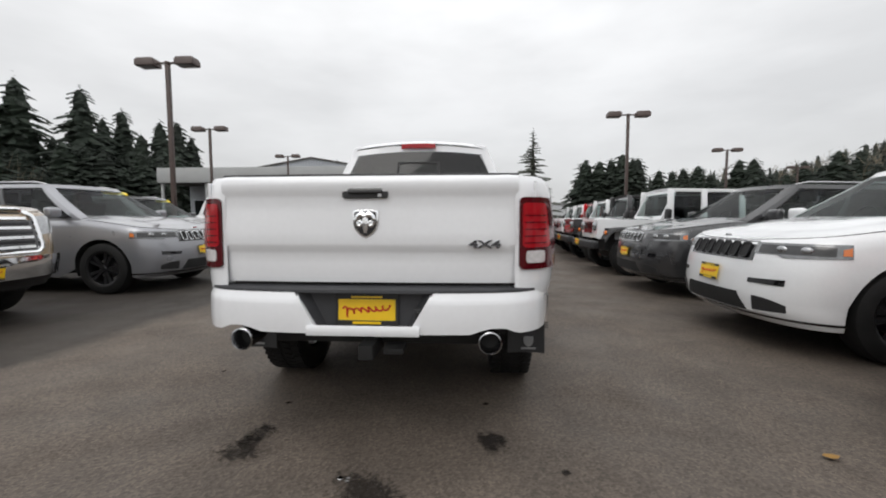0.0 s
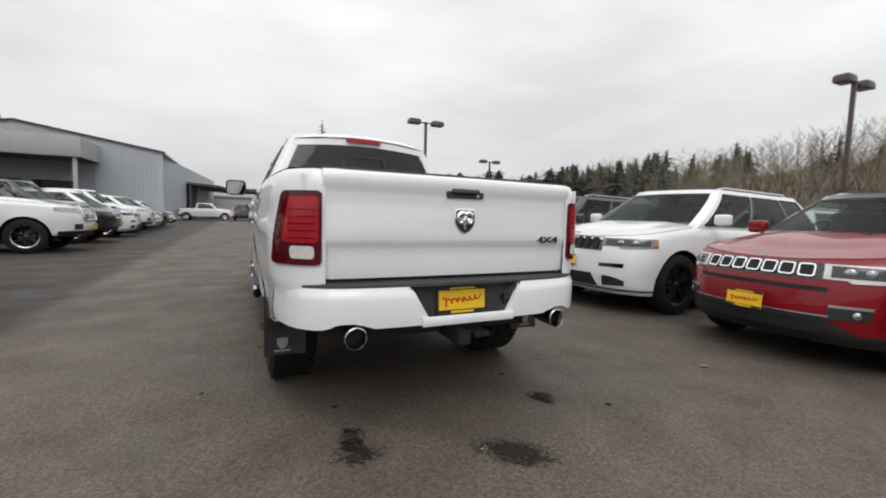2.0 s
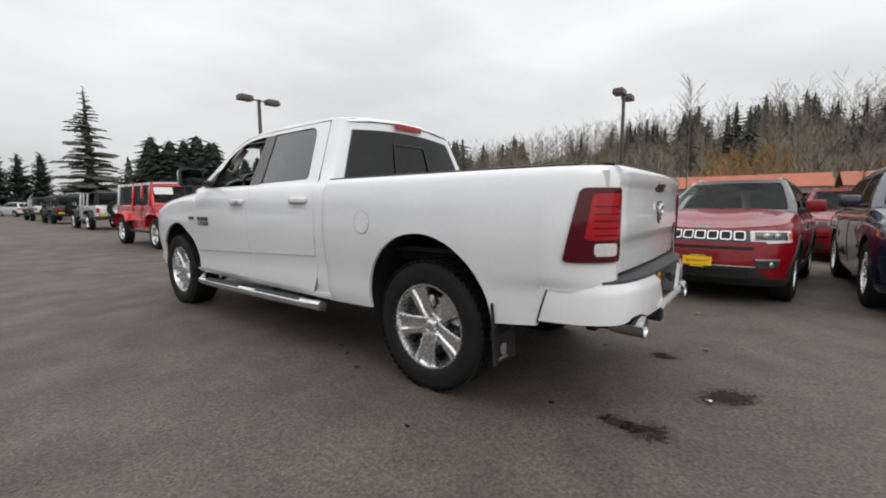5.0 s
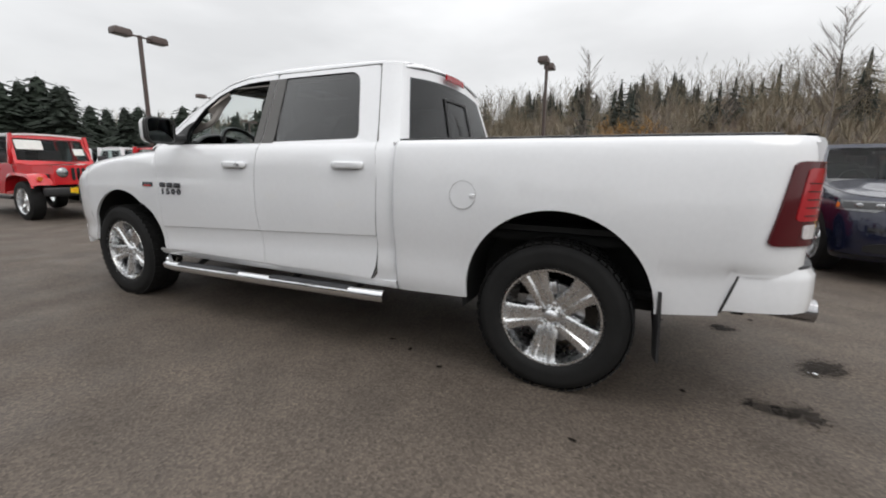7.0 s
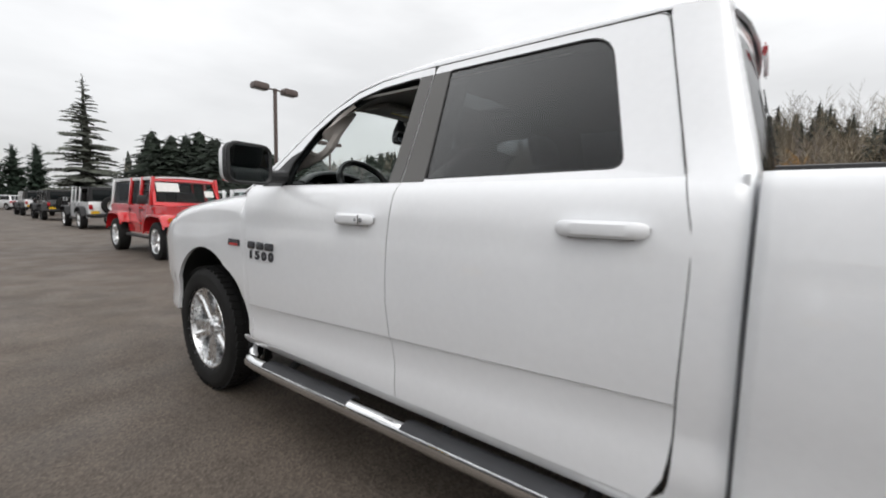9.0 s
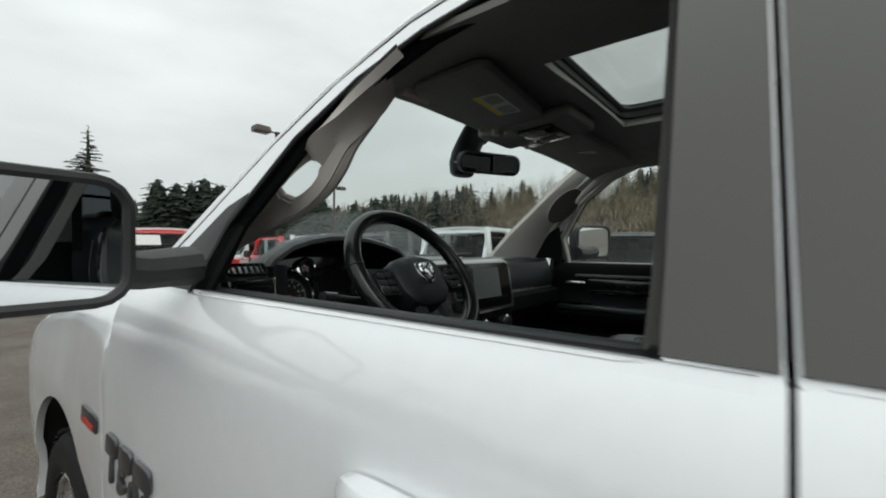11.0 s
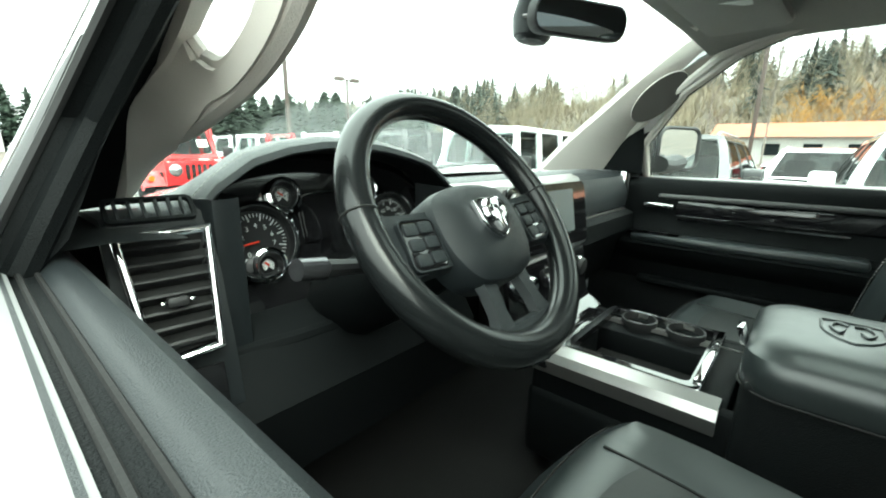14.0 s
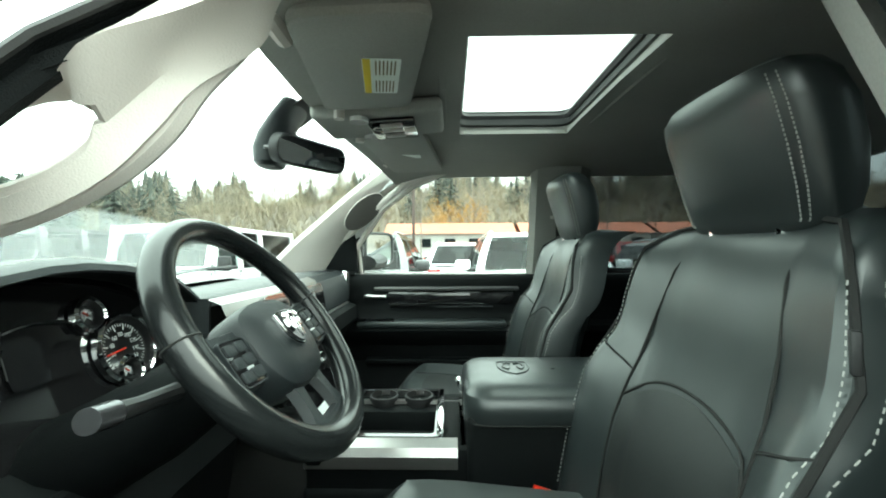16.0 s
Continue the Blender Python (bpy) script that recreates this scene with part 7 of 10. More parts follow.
    for s in (-1, 1):
        part("seat_seam", tube([cush(s * 0.55, v, -0.001) for v in (0.0, 0.3, 0.6, 0.85)], 0.0025, n=5), M_SEAM, cu)
    part("cushion_piping", tube([cush(u, 0.93, -0.002) for u in spread(-0.93, 0.93, 14)], 0.0018, n=5), M_SEAM, cu)
    rows_ = [[cush(u, v, -0.002) for v in spread(0.0, 0.72 + 0.05 * (1 - (u / 0.53) ** 2), 8)] for u in spread(-0.53, 0.53, 8)]
    part("perforated_panel", thicken(strip(rows_), 0.002), M_LEATHERP, cu, "perforated leather panel")
    # headrest
    HEAD = ((1.462, 0.100, -0.012, 0.050), (1.468, 0.122, -0.004, 0.062), (1.482, 0.138, 0.006, 0.074), (1.52, 0.146, 0.020, 0.086), (1.57, 0.150, 0.036, 0.088), (1.62, 0.151, 0.052, 0.078), (1.650, 0.146, 0.058, 0.060), (1.668, 0.132, 0.050, 0.040), (1.678, 0.105, 0.032, 0.016), (1.682, 0.06, 0.012, -0.004))
    rows_ = []
    for z, w, d0, d1 in HEAD:
        loop = []
        for i in range(36):
            a = 2 * math.pi * i / 36
            ca, sa = math.cos(a), math.sin(a)
            ex = math.copysign(abs(ca) ** 0.5, ca)
            ey = math.copysign(abs(sa) ** 0.5, sa)
            mid, dep = (d0 - d1) / 2, (d0 + d1) / 2
            loop.append(Vector((cx + w * ex * (1.0 if sa > 0 else 1 - 0.28 * sa * sa), 3.435 + dy + mid + dep * ey * (1.0 - 0.22 * ex * ex), z)))
        rows_.append(loop)
    hr = part("headrest", strip(rows_, close_u=True, cap=True), M_LEATHER, t, "black leather headrest")
    for s in (-1, 1):
        part("headrest_post", tube([(cx + s * 0.07, 3.42 + dy, 1.42), (cx + s * 0.07, 3.425 + dy, 1.49)], 0.007, n=8), M_CHROME, hr, "chrome post")
        st_ = bmesh.new()
        for off in (0.004, -0.010):
            for i in range(32):
                z = lerp(1.478, 1.655, i / 32)
                z2 = z + 0.0036
                def hp(zz):
                    w, d0, d1 = (interp(zz, [q[0] for q in HEAD], [q[k_] for q in HEAD]) for k_ in (1, 2, 3))
                    ex = 0.85 + off * 5
                    ca = ex ** 2
                    sa = math.sqrt(max(0.0, 1 - ca * ca))
                    return Vector((cx + s * w * ex, 3.435 + dy + (d0 - d1) / 2 + (d0 + d1) / 2 * sa ** 0.5 * (1.0 - 0.22 * ex * ex) + 0.001, zz))
                st_ = tube([hp(z), hp(z2)], 0.0012, n=4, bm=st_)
        tagged(part("headrest_stitching", st_, M_STITCH, hr, "grey stitching"), kind="stuff")
    return t


seat(-0.388, 0.0)
seat(0.425, 0.02)
# rear bench
for cx in (-0.40, 0.0, 0.40):
    rows = [[Vector((cx + u * 0.19, lerp(2.78, 2.58, v) + 0.02 * (1 - u ** 4), lerp(0.92, 1.42, v))) for v in spread(0, 1, 6)] for u in spread(-1, 1, 8)]
    rb = part("rear_backrest", thicken(strip(rows), 0.09), M_LEATHER, truck, "black leather rear backrest")
    part("rear_headrest", box((cx, 2.60, 1.50), (0.24, 0.09, 0.14), bev=0.035, seg=3), M_LEATHER, rb)
part("rear_cushion", box((0, 2.95, 0.86), (1.30, 0.46, 0.14), bev=0.04, seg=3), M_LEATHER, truck, "black leather rear cushion")

# the fittings stand a little nearer to the driver's door
for ob_ in truck.children:
    if ob_ not in SHELL:
        ob_.location.x -= 0.035

# ---- ground, one sheet to the horizon, with the wooded slope beyond the lot ----
def lot_fall(x):
    """The lot drains away from the aisle."""
    return interp(x, (1.2, 2.4, 12.0, 22.0, 42.0), (0.0, -0.012, -0.2, -0.2, 0.0))


def hill_height(x, y):
    r = max(0.0, x - 62.0)
    h = 16.5 * (1 - math.exp(-(r / 42.0) ** 1.5))
    h *= interp(y, (-200, -60, 0, 40, 90, 160, 400), (1.25, 1.25, 1.15, 1.0, 0.75, 0.55, 0.4))
    left = max(0.0, -x - 60.0)
    return lot_fall(x) + h + 5.0 * (1 - math.exp(-(left / 40.0) ** 2)) + (1.2 * noise.noise(Vector((x * 0.03, y * 0.03, 0))) if r > 5 else 0.0)


gx = [-2500, -900, -400, -200, -140, -110, -90, -75, -60, -40, -20, 0, 1.2, 1.6, 2.4, 4, 7, 10, 12, 22, 30, 42, 50, 58, 62, 66, 72, 80, 90, 100, 110, 120, 135, 150, 180, 230, 320, 500, 900, 2500]
gy = [-2500, -900, -400, -200, -140, -100, -70, -45, -20, 0, 20, 40, 60, 80, 100, 125, 150, 190, 250, 400, 900, 2500]
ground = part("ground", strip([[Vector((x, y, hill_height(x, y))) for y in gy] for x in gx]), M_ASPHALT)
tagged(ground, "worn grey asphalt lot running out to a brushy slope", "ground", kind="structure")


def blot(name, cx, cy, rx, ry, turn, label, mat=None):
    """A thin dried spill on the asphalt."""
    bm = fill_loop([Vector((math.cos(2 * math.pi * k / 40), math.sin(2 * math.pi * k / 40), 0)) for k in range(40)])
    o = part(name, bm, mat or M_STAIN, flat=True)
    o.matrix_world = pose(cx, cy, 0.004 + lot_fall(cx), 0, 0, turn) @ Matrix.Diagonal((rx, ry, 1, 1))
    return tagged(o, label, "stain")


# ---- parking-lot lamps ----
def lot_lamp(x, y, h=6.35, turn=0.0):
    t = thing("street_lamp", "brown twin-head parking lot lamp on a square post", "street lamp", "lot lamps", m=pose(x, y, hill_height(x, y), 0, 0, turn))
    part("post", box((0, 0, h / 2), (0.13, 0.13, h), bev=0.012), M_LAMPPOST, t)
    part("post_base", cyl((0, 0, 0.3), 0.30, 0.6, n=20, bev=0.02), M_CONCRETE, t, "concrete base")
    part("post_cap", box((0, 0, h + 0.05), (0.16, 0.16, 0.10), bev=0.02), M_LAMPPOST, t)
    for s in (-1, 1):
        part("arm", box((s * 0.22, 0, h + 0.05), (0.36, 0.06, 0.06), bev=0.01), M_LAMPPOST, t)
        rows = [[Vector((s * 0.70 + a, b, c)) for a, b in rounded(0.66 * k, 0.46 * k, 0.03, 2)] for c, k in ((h - 0.06, 0.94), (h - 0.05, 1.0), (h + 0.12, 1.0), (h + 0.20, 0.84))]
        hd = part("lamp_head", strip(rows, close_u=True, cap=True), M_LAMPPOST, t, "brown box head")
        part("diffuser", box((s * 0.70, 0, h - 0.064), (0.5, 0.34, 0.02), bev=0.006), M_LAMPUNDER, hd, "pale diffuser")
    return t


for x, y in ((8.3, 20.1), (-9.8, 12.2), (-14.9, 22.3), (-15.0, 33.0), (19.6, 31.3), (18.4, 5.6), (34.0, 44.0)):
    lot_lamp(x, y)

# ---- parked vehicles ----
def car_wheel(parent, x, y, R, rim_mat, spokes=5, twin=False, width=0.24):
    sx = 1 if x > 0 else -1
    rr = R * 0.64
    m = pose(x, y, R, 0, 90 * sx, 0) @ pose(0, 0, 0, 0, 0, 15)
    hw = width / 2
    hub = part("wheel", lathe([(0.02, -0.02), (0.15, -0.02), (0.15, 0.01), (0.02, 0.02)], 20, m), M_STEEL, parent)
    prof = [(rr - 0.01, -hw * 0.8), (R - 0.06, -hw), (R - 0.01, -hw * 0.8), (R, -hw * 0.5), (R, hw * 0.5), (R - 0.01, hw * 0.85), (R - 0.05, hw * 1.03), (rr + 0.02, hw), (rr - 0.01, hw * 0.8)]
    part("tyre", lathe(prof, 36, m), M_RUBBER, hub, "black tyre")
    rim = part("rim", lathe([(rr + 0.008, hw * 0.97), (rr - 0.012, hw * 0.88), (rr - 0.03, -hw * 0.6)], 36, m), rim_mat, hub)
    sp = bmesh.new()
    for i in range(spokes):
        for o in ((0,) if not twin else (-0.02, 0.02)):
            mm = m @ pose(0, 0, 0, 0, 0, 360 * i / spokes)
            rows = []
            for r, w in ((0.03, 0.024), (0.10, 0.022), (rr - 0.01, 0.032)):
                w = w if twin else w * 1.35
                z0 = hw * 0.8 - 0.02 + 0.02 * r / rr
                rows.append([mm @ Vector((r, o * r / 0.1 + a, z)) for a, z in ((-w, z0 - 0.03), (-w * 0.8, z0), (w * 0.8, z0), (w, z0 - 0.03))])
            sp = strip(rows, bm=sp)
    part("spokes", sp, rim_mat, rim)
    part("wheel_cap", lathe([(0.0, hw * 0.8), (0.03, hw * 0.8 - 0.005), (0.05, hw * 0.8 - 0.03)], 16, m), rim_mat, rim)


class Shape:
    """The outline of a parked vehicle, in metres; y is ahead, the origin on the ground under its middle."""
    def __init__(self, L, W, H, R, wf, wr, belt, hood, nose, roof, glass, clear=0.24, tail=None, deep_f=0.62, deep_r=0.36, power_f=2.7, inset=0.05, flare=0.02):
        self.L, self.W, self.H, self.R, self.wf, self.wr = L, W, H, R, wf, wr
        self.belt, self.hood, self.nose, self.roof, self.glass = belt, hood, nose, roof, glass
        self.clear, self.tail, self.inset, self.flare = clear, tail or belt, inset, flare
        self.deep_f, self.deep_r = deep_f, deep_r
        w, pts = W / 2, []
        for i in range(31):
            q = radians(3 * i)
            pts.append((w * math.sin(q) ** (2 / power_f), L / 2 - deep_f + deep_f * max(0.0, math.cos(q)) ** (2 / power_f)))
        for i in range(1, 31):
            q = radians(90 - 3 * i)
            pts.append((w * max(0.0, math.sin(q)) ** (2 / 3.2), -L / 2 + deep_r - deep_r * max(0.0, math.cos(q)) ** (2 / 3.2)))
        self.px, self.py = [p[0] for p in pts], [p[1] for p in pts]
        self.arc = [0.0]
        for i in range(1, len(pts)):
            self.arc.append(self.arc[-1] + math.hypot(pts[i][0] - pts[i - 1][0], pts[i][1] - pts[i - 1][1]))
        self.end = self.arc[-1]

    def at_y(self, y):
        """Length along the outline, from the middle of the nose, to a place beside y."""
        return interp(-y, [-v for v in self.py], self.arc)

    def at_x(self, x):
        """Length along the nose to a place x from its middle."""
        return math.copysign(interp(abs(x), self.px[:31], self.arc[:31]), x)

    def at_rear(self, x):
        return math.copysign(interp(-abs(x), [-v for v in self.px[30:]], self.arc[30:]), x)


def car_top(s, y):
    """Height of the top edge of the body side."""
    ya = s.roof[0]
    return interp(y, (-s.L / 2, -s.L / 2 + 0.15, s.glass[1], ya, ya + 0.15, s.L / 2 - 0.55, s.L / 2 - 0.25, s.L / 2 - 0.08, s.L / 2), (s.tail - 0.03, s.tail, s.belt, s.belt, s.hood + 0.01, s.nose + 0.045, s.nose + 0.012, s.nose - 0.01, s.nose - 0.03))


def skin(s, a, z, off=0.0):
    """A point of the body: a along the outline, z up, off outwards."""
    sg = -1 if a < 0 else 1
    q = min(abs(a), s.end)
    x, y = interp(q, s.arc, s.px), interp(q, s.arc, s.py)
    q0, q1 = max(0.0, q - 0.02), min(s.end, q + 0.02)
    tx, ty = interp(q1, s.arc, s.px) - interp(q0, s.arc, s.px), interp(q1, s.arc, s.py) - interp(q0, s.arc, s.py)
    n = math.hypot(tx, ty) or 1.0
    top = car_top(s, y)
    t = (z - s.clear) / max(0.05, top - s.clear)
    w = s.W / 2
    cut = interp(t, (0, 0.08, 0.25, 0.32, 0.55, 0.72, 0.8, 0.86, 0.93, 1.0), (0.06, 0.035, 0.03, 0.014, 0.0, 0.004, 0.012, 0.018, 0.035, 0.085))
    for yc in (s.wf, s.wr):
        cut -= s.flare * math.exp(-((y - yc) / 0.42) ** 2) * max(0.0, 1 - abs(z - s.R * 1.5) / 0.4)
    front = max(0.0, min(1.0, (y - (s.L / 2 - s.deep_f)) / s.deep_f))
    back = max(0.0, min(1.0, ((-s.L / 2 + s.deep_r) - y) / s.deep_r))
    lean = interp(t, (0, 0.12, 0.3, 0.5, 0.7, 0.86, 0.95, 1.0), (0.15, 0.03, 0.0, 0.012, 0.035, 0.075, 0.11, 0.17)) * front - interp(t, (0, 0.2, 0.5, 0.8, 1.0), (0.08, 0.01, 0.0, 0.05, 0.09)) * back
    return Vector((sg * (x - cut * (x / w) - ty / n * off), y - lean + tx / n * off, z))


def car_half(s, y, z):
    return skin(s, s.at_y(y), z).x


LEVELS = (0, 0.05, 0.12, 0.2, 0.27, 0.34, 0.45, 0.56, 0.66, 0.75, 0.83, 0.89, 0.94, 0.975, 1.0)


def body_parts(t, s, mat, lower=None):
    R = s.R
    a = R * 1.16

    def lo(y):
        z = s.clear
        for yc in (s.wf, s.wr):
            z = max(z, arch(y, yc, a, R * 0.98, s.clear))
        return z

    def columns(arcs):
        out = []
        for q in arcs:
            y = interp(min(abs(q), s.end), s.arc, s.py)
            z0, z1 = lo(y), car_top(s, y)
            out.append([skin(s, q, lerp(z0, z1, k)) for k in LEVELS])
        return out
    a_nose, a_tail = s.at_y(s.wf + a), s.at_y(s.wr - a)
    part("front_bumper", strip(columns([a_nose * math.sin(radians(90 * u)) for u in spread(-1, 1, 36)])), mat, t)
    part("rear_bumper", strip(columns(spread(a_tail, s.end, 14) + [-v for v in spread(s.end, a_tail, 14)])), mat, t)
    for sx in (-1, 1):
        ys = [s.wr - a * math.cos(radians(q)) for q in range(0, 181, 9)] + spread(s.wr + a, s.wf - a, 7)[1:-1] + [s.wf - a * math.cos(radians(q)) for q in range(0, 181, 9)]
        part("body_side", strip(columns([sx * s.at_y(y) for y in ys])), mat, t)
        for yc in (s.wf, s.wr):
            rows = []
            for q in range(-14, 195, 16):
                y, z = yc + a * math.cos(radians(q)), R * 0.98 + a * math.sin(radians(q))
                rows.append([Vector((sx * (car_half(s, y, max(z, s.clear + 0.02)) - 0.002), y, z)), Vector((sx * (s.W / 2 - 0.10), y, z)), Vector((sx * (s.W / 2 - 0.45), y, z))])
            ln = strip(rows)
            fill_loop([r_[2] for r_ in rows], bm=ln)
            part("wheel_liner", ln, M_UNDER, t)
            if lower:
                rows = []
                for q in range(-8, 189, 14):
                    row = []
                    for k, o in ((0.985, -0.02), (0.985, 0.012), (1.03, 0.018), (1.12, 0.010), (1.13, -0.01)):
                        y, z = yc + a * k * math.cos(radians(q)), R * 0.98 + a * k * math.sin(radians(q))
                        row.append(skin(s, sx * s.at_y(y), max(z, s.clear + 0.02), o))
                        row[-1].z = z
                    rows.append(row)
                part("arch_trim", strip(rows), lower, t, "black wheel arch trim")
        if lower:
            part("sill_trim", thicken(strip([[skin(s, sx * s.at_y(y), z, 0.008) for z in (s.clear, s.clear + 0.06, s.clear + 0.15)] for y in spread(s.wr + a, s.wf - a, 6)]), 0.02), lower, t, "black sill trim")
    # bonnet, from the rim of the nose and wings to the foot of the windscreen
    yc = s.roof[0] - 0.04
    aw = s.at_y(yc)
    ring = [aw * u for u in spread(-1, 1, 44)]
    rows = []
    for k in (1.0, 0.985, 0.95, 0.88, 0.78, 0.66, 0.62, 0.4, 0.2, 0.01):
        row = []
        for q in ring:
            y0 = interp(abs(q), s.arc, s.py)
            p = skin(s, q, car_top(s, y0))
            y = yc + (p.y - yc) * k
            rise = 0.052 * (1 - k ** 5) * min(1.0, 0.25 + (s.L / 2 - y) / 0.5) + (0.012 if k < 0.64 else 0.0)
            row.append(Vector((p.x * k, y, lerp(car_top(s, y + (y0 - p.y) * k), p.z, k ** 3) + rise)))
        rows.append(row)
    part("bonnet", strip(rows), mat, t)
    part("bonnet_seam", tube([skin(s, q, car_top(s, interp(abs(q), s.arc, s.py)) - 0.012, 0.001) for q in [aw * 0.96 * u for u in spread(-1, 1, 30)]], 0.004, n=4), M_SEAM, t)
    part("underbody", box((0, 0, s.clear + 0.12), (s.W - 0.5, s.L - 0.7, 0.16)), M_UNDER, t)


def greenhouse(t, s, mat, roof_mat=None, sides=((0.03, 0.34), (0.37, 0.70), (0.73, 0.97)), rack=False, screen=M_CARSCREEN, glass=M_DEEPGLASS, upright=False):
    """Roof, pillars and windows. s.roof: windscreen foot, roof front, roof rear; s.glass: rear foot."""
    ya, yb, yc = s.roof
    yd = s.glass[1]
    wb, wr_ = s.W / 2 - s.inset - 0.02, s.W / 2 - s.glass[0]
    belt = s.belt - 0.01

    def half(tt):
        return lerp(wb, wr_, tt ** 1.2)

    def ends(tt):
        e = 1 - (1 - tt) ** 1.25
        return lerp(yd, yc, tt), lerp(ya, yb, e if not upright else tt)

    def lvl(tt):
        return lerp(belt, s.H - 0.035, tt)
    lo_t, hi_t = 0.055, 0.885

    def front_at(u, tt, off=0.0):
        a0, a1 = ends(tt)
        return Vector((u * (half(tt) + off * 0.5), a1 + 0.20 * (1 - abs(u) ** 2.2) - 0.05 * max(0.0, (abs(u) - 0.86) / 0.14) ** 2 + off, lvl(tt) + 0.02 * math.sin(math.pi * tt)))

    def rear_at(u, tt, off=0.0):
        a0, a1 = ends(tt)
        return Vector((u * half(tt), a0 - 0.05 * (1 - u * u) + 0.06 * max(0.0, (abs(u) - 0.84) / 0.16) ** 2 - off, lvl(tt)))

    def side_at(sx, yf, tt, off):
        a0, a1 = ends(tt)
        return Vector((sx * (half(tt) + off + 0.012 * math.sin(math.pi * tt)), lerp(a1 - 0.05, a0 + 0.06, yf), lvl(tt)))

    def ring_at(tt, off=0.0):
        right = [side_at(1, v, tt, off) for v in spread(0.02, 0.98, 12)]
        left = [side_at(-1, v, tt, off) for v in spread(0.98, 0.02, 12)]
        return [front_at(u, tt, off) for u in spread(-1, 1, 14)] + right + [rear_at(u, tt, off) for u in spread(1, -1, 8)] + left

    # the frame: belt, roof edge and pillars, with the windows open between them
    frame_ = strip([ring_at(t_) for t_ in (0.0, lo_t)], close_u=True)
    frame_ = strip([ring_at(t_) for t_ in (hi_t, 0.95, 1.0)], close_u=True, bm=frame_)
    levels = spread(lo_t, hi_t, 6)
    gaps = [(0.0, sides[0][0])] + [(sides[i][1], sides[i + 1][0]) for i in range(len(sides) - 1)] + [(sides[-1][1], 1.0)]
    for sx in (-1, 1):
        for i, (a, b_) in enumerate(gaps):
            post = [[side_at(sx, lerp(a, b_, v), t_, 0.0) for t_ in levels] for v in (0, 0.5, 1)]
            if 0 < i < len(gaps) - 1:
                part("door_post", thicken(strip(post), 0.02), M_GLOSSBLACK, t, "gloss black door post")
                continue
            frame_ = strip(post, bm=frame_)
        frame_ = strip([[front_at(sx * u, t_) for t_ in levels] for u in (0.90, 0.95, 1.0)] + [[side_at(sx, 0.02, t_, 0.0) for t_ in levels]], bm=frame_)
        frame_ = strip([[rear_at(sx * u, t_) for t_ in levels] for u in (0.86, 0.93, 1.0)] + [[side_at(sx, 0.98, t_, 0.0) for t_ in levels]], bm=frame_)
    cab = part("cabin", thicken(frame_, 0.012), roof_mat or mat, t)
    edge = ring_at(1.0)
    cy_ = (ends(1.0)[0] + ends(1.0)[1]) / 2
    crown = [[Vector((p.x * k, lerp(cy_, p.y, k), lvl(1.0) + 0.035 * (1 - k * k))) for p in edge] for k in (1.0, 0.93, 0.8, 0.5, 0.02)]
    part("roof", strip(crown, close_u=True), roof_mat or mat, t)
    for sx in (-1, 1):
        for i, (a, b_) in enumerate(sides):
            rows_ = [[side_at(sx, lerp(a, b_, u), t_, -0.004) for u in spread(0, 1, 3)] for t_ in levels]
            part("side_window", strip(rows_), M_SIDEGLASS if i == 0 else glass, cab, "side window glass").visible_shadow = False
            part("window_seal", tube([r[0] for r in rows_] + [r[-1] for r in reversed(rows_)], 0.008, n=5, closed=True), M_PLASTIC, cab)
    part("windscreen", strip([[front_at(u, t_, -0.004) for t_ in levels] for u in spread(-0.9, 0.9, 12)]), screen, cab, "windscreen glass").visible_shadow = False
    part("screen_edge", strip([[front_at(u, t_, -0.002) for t_ in (lo_t, lo_t + 0.05)] for u in spread(-0.9, 0.9, 12)]), M_GLOSSBLACK, cab, "black screen edge")
    part("rear_window", strip([[rear_at(u, t_, -0.004) for t_ in levels] for u in spread(-0.86, 0.86, 6)]), glass, cab, "dark rear window").visible_shadow = False
    # inside: a dark tub, dashboard, wheel and seats
    low = s.belt - 0.30
    part("cabin_tub", box((0, (yd + ya) / 2, (s.clear + 0.2 + low) / 2), (s.W - 0.34, ya - yd - 0.10, low - s.clear - 0.2)), M_CABIN, t)
    part("dash_top", box((0, ya - 0.16, s.belt - 0.10), (s.W - 0.30, 0.46, 0.20), bev=0.05), M_CABIN, t, "dark dashboard")
    part("steering_wheel", tube([Vector((0.38 + 0.17 * math.cos(q), ya - 0.48 - 0.06 * math.sin(q), s.belt + 0.02 + 0.16 * math.sin(q))) for q in [2 * math.pi * i / 16 for i in range(16)]], 0.014, n=5, closed=True), M_CABIN, t)
    part("inner_mirror", box((0, yb + 0.16, s.H - 0.17), (0.22, 0.03, 0.06), bev=0.012), M_CABIN, t)
    rear_y = yd + 0.75 if yd < -1.3 else yd + 0.25
    for px, py in ((0.38, ya - 1.15), (-0.38, ya - 1.15), (0.36, rear_y), (-0.36, rear_y)):
        st = part("car_seat", box((px, py, low + 0.30), (0.48, 0.14, 0.62), (-12, 0, 0), bev=0.05, seg=2), M_CABIN, t, "dark seat")
        part("headrest", box((px, py - 0.09, low + 0.70), (0.25, 0.09, 0.17), bev=0.035, seg=2), M_CABIN, st)
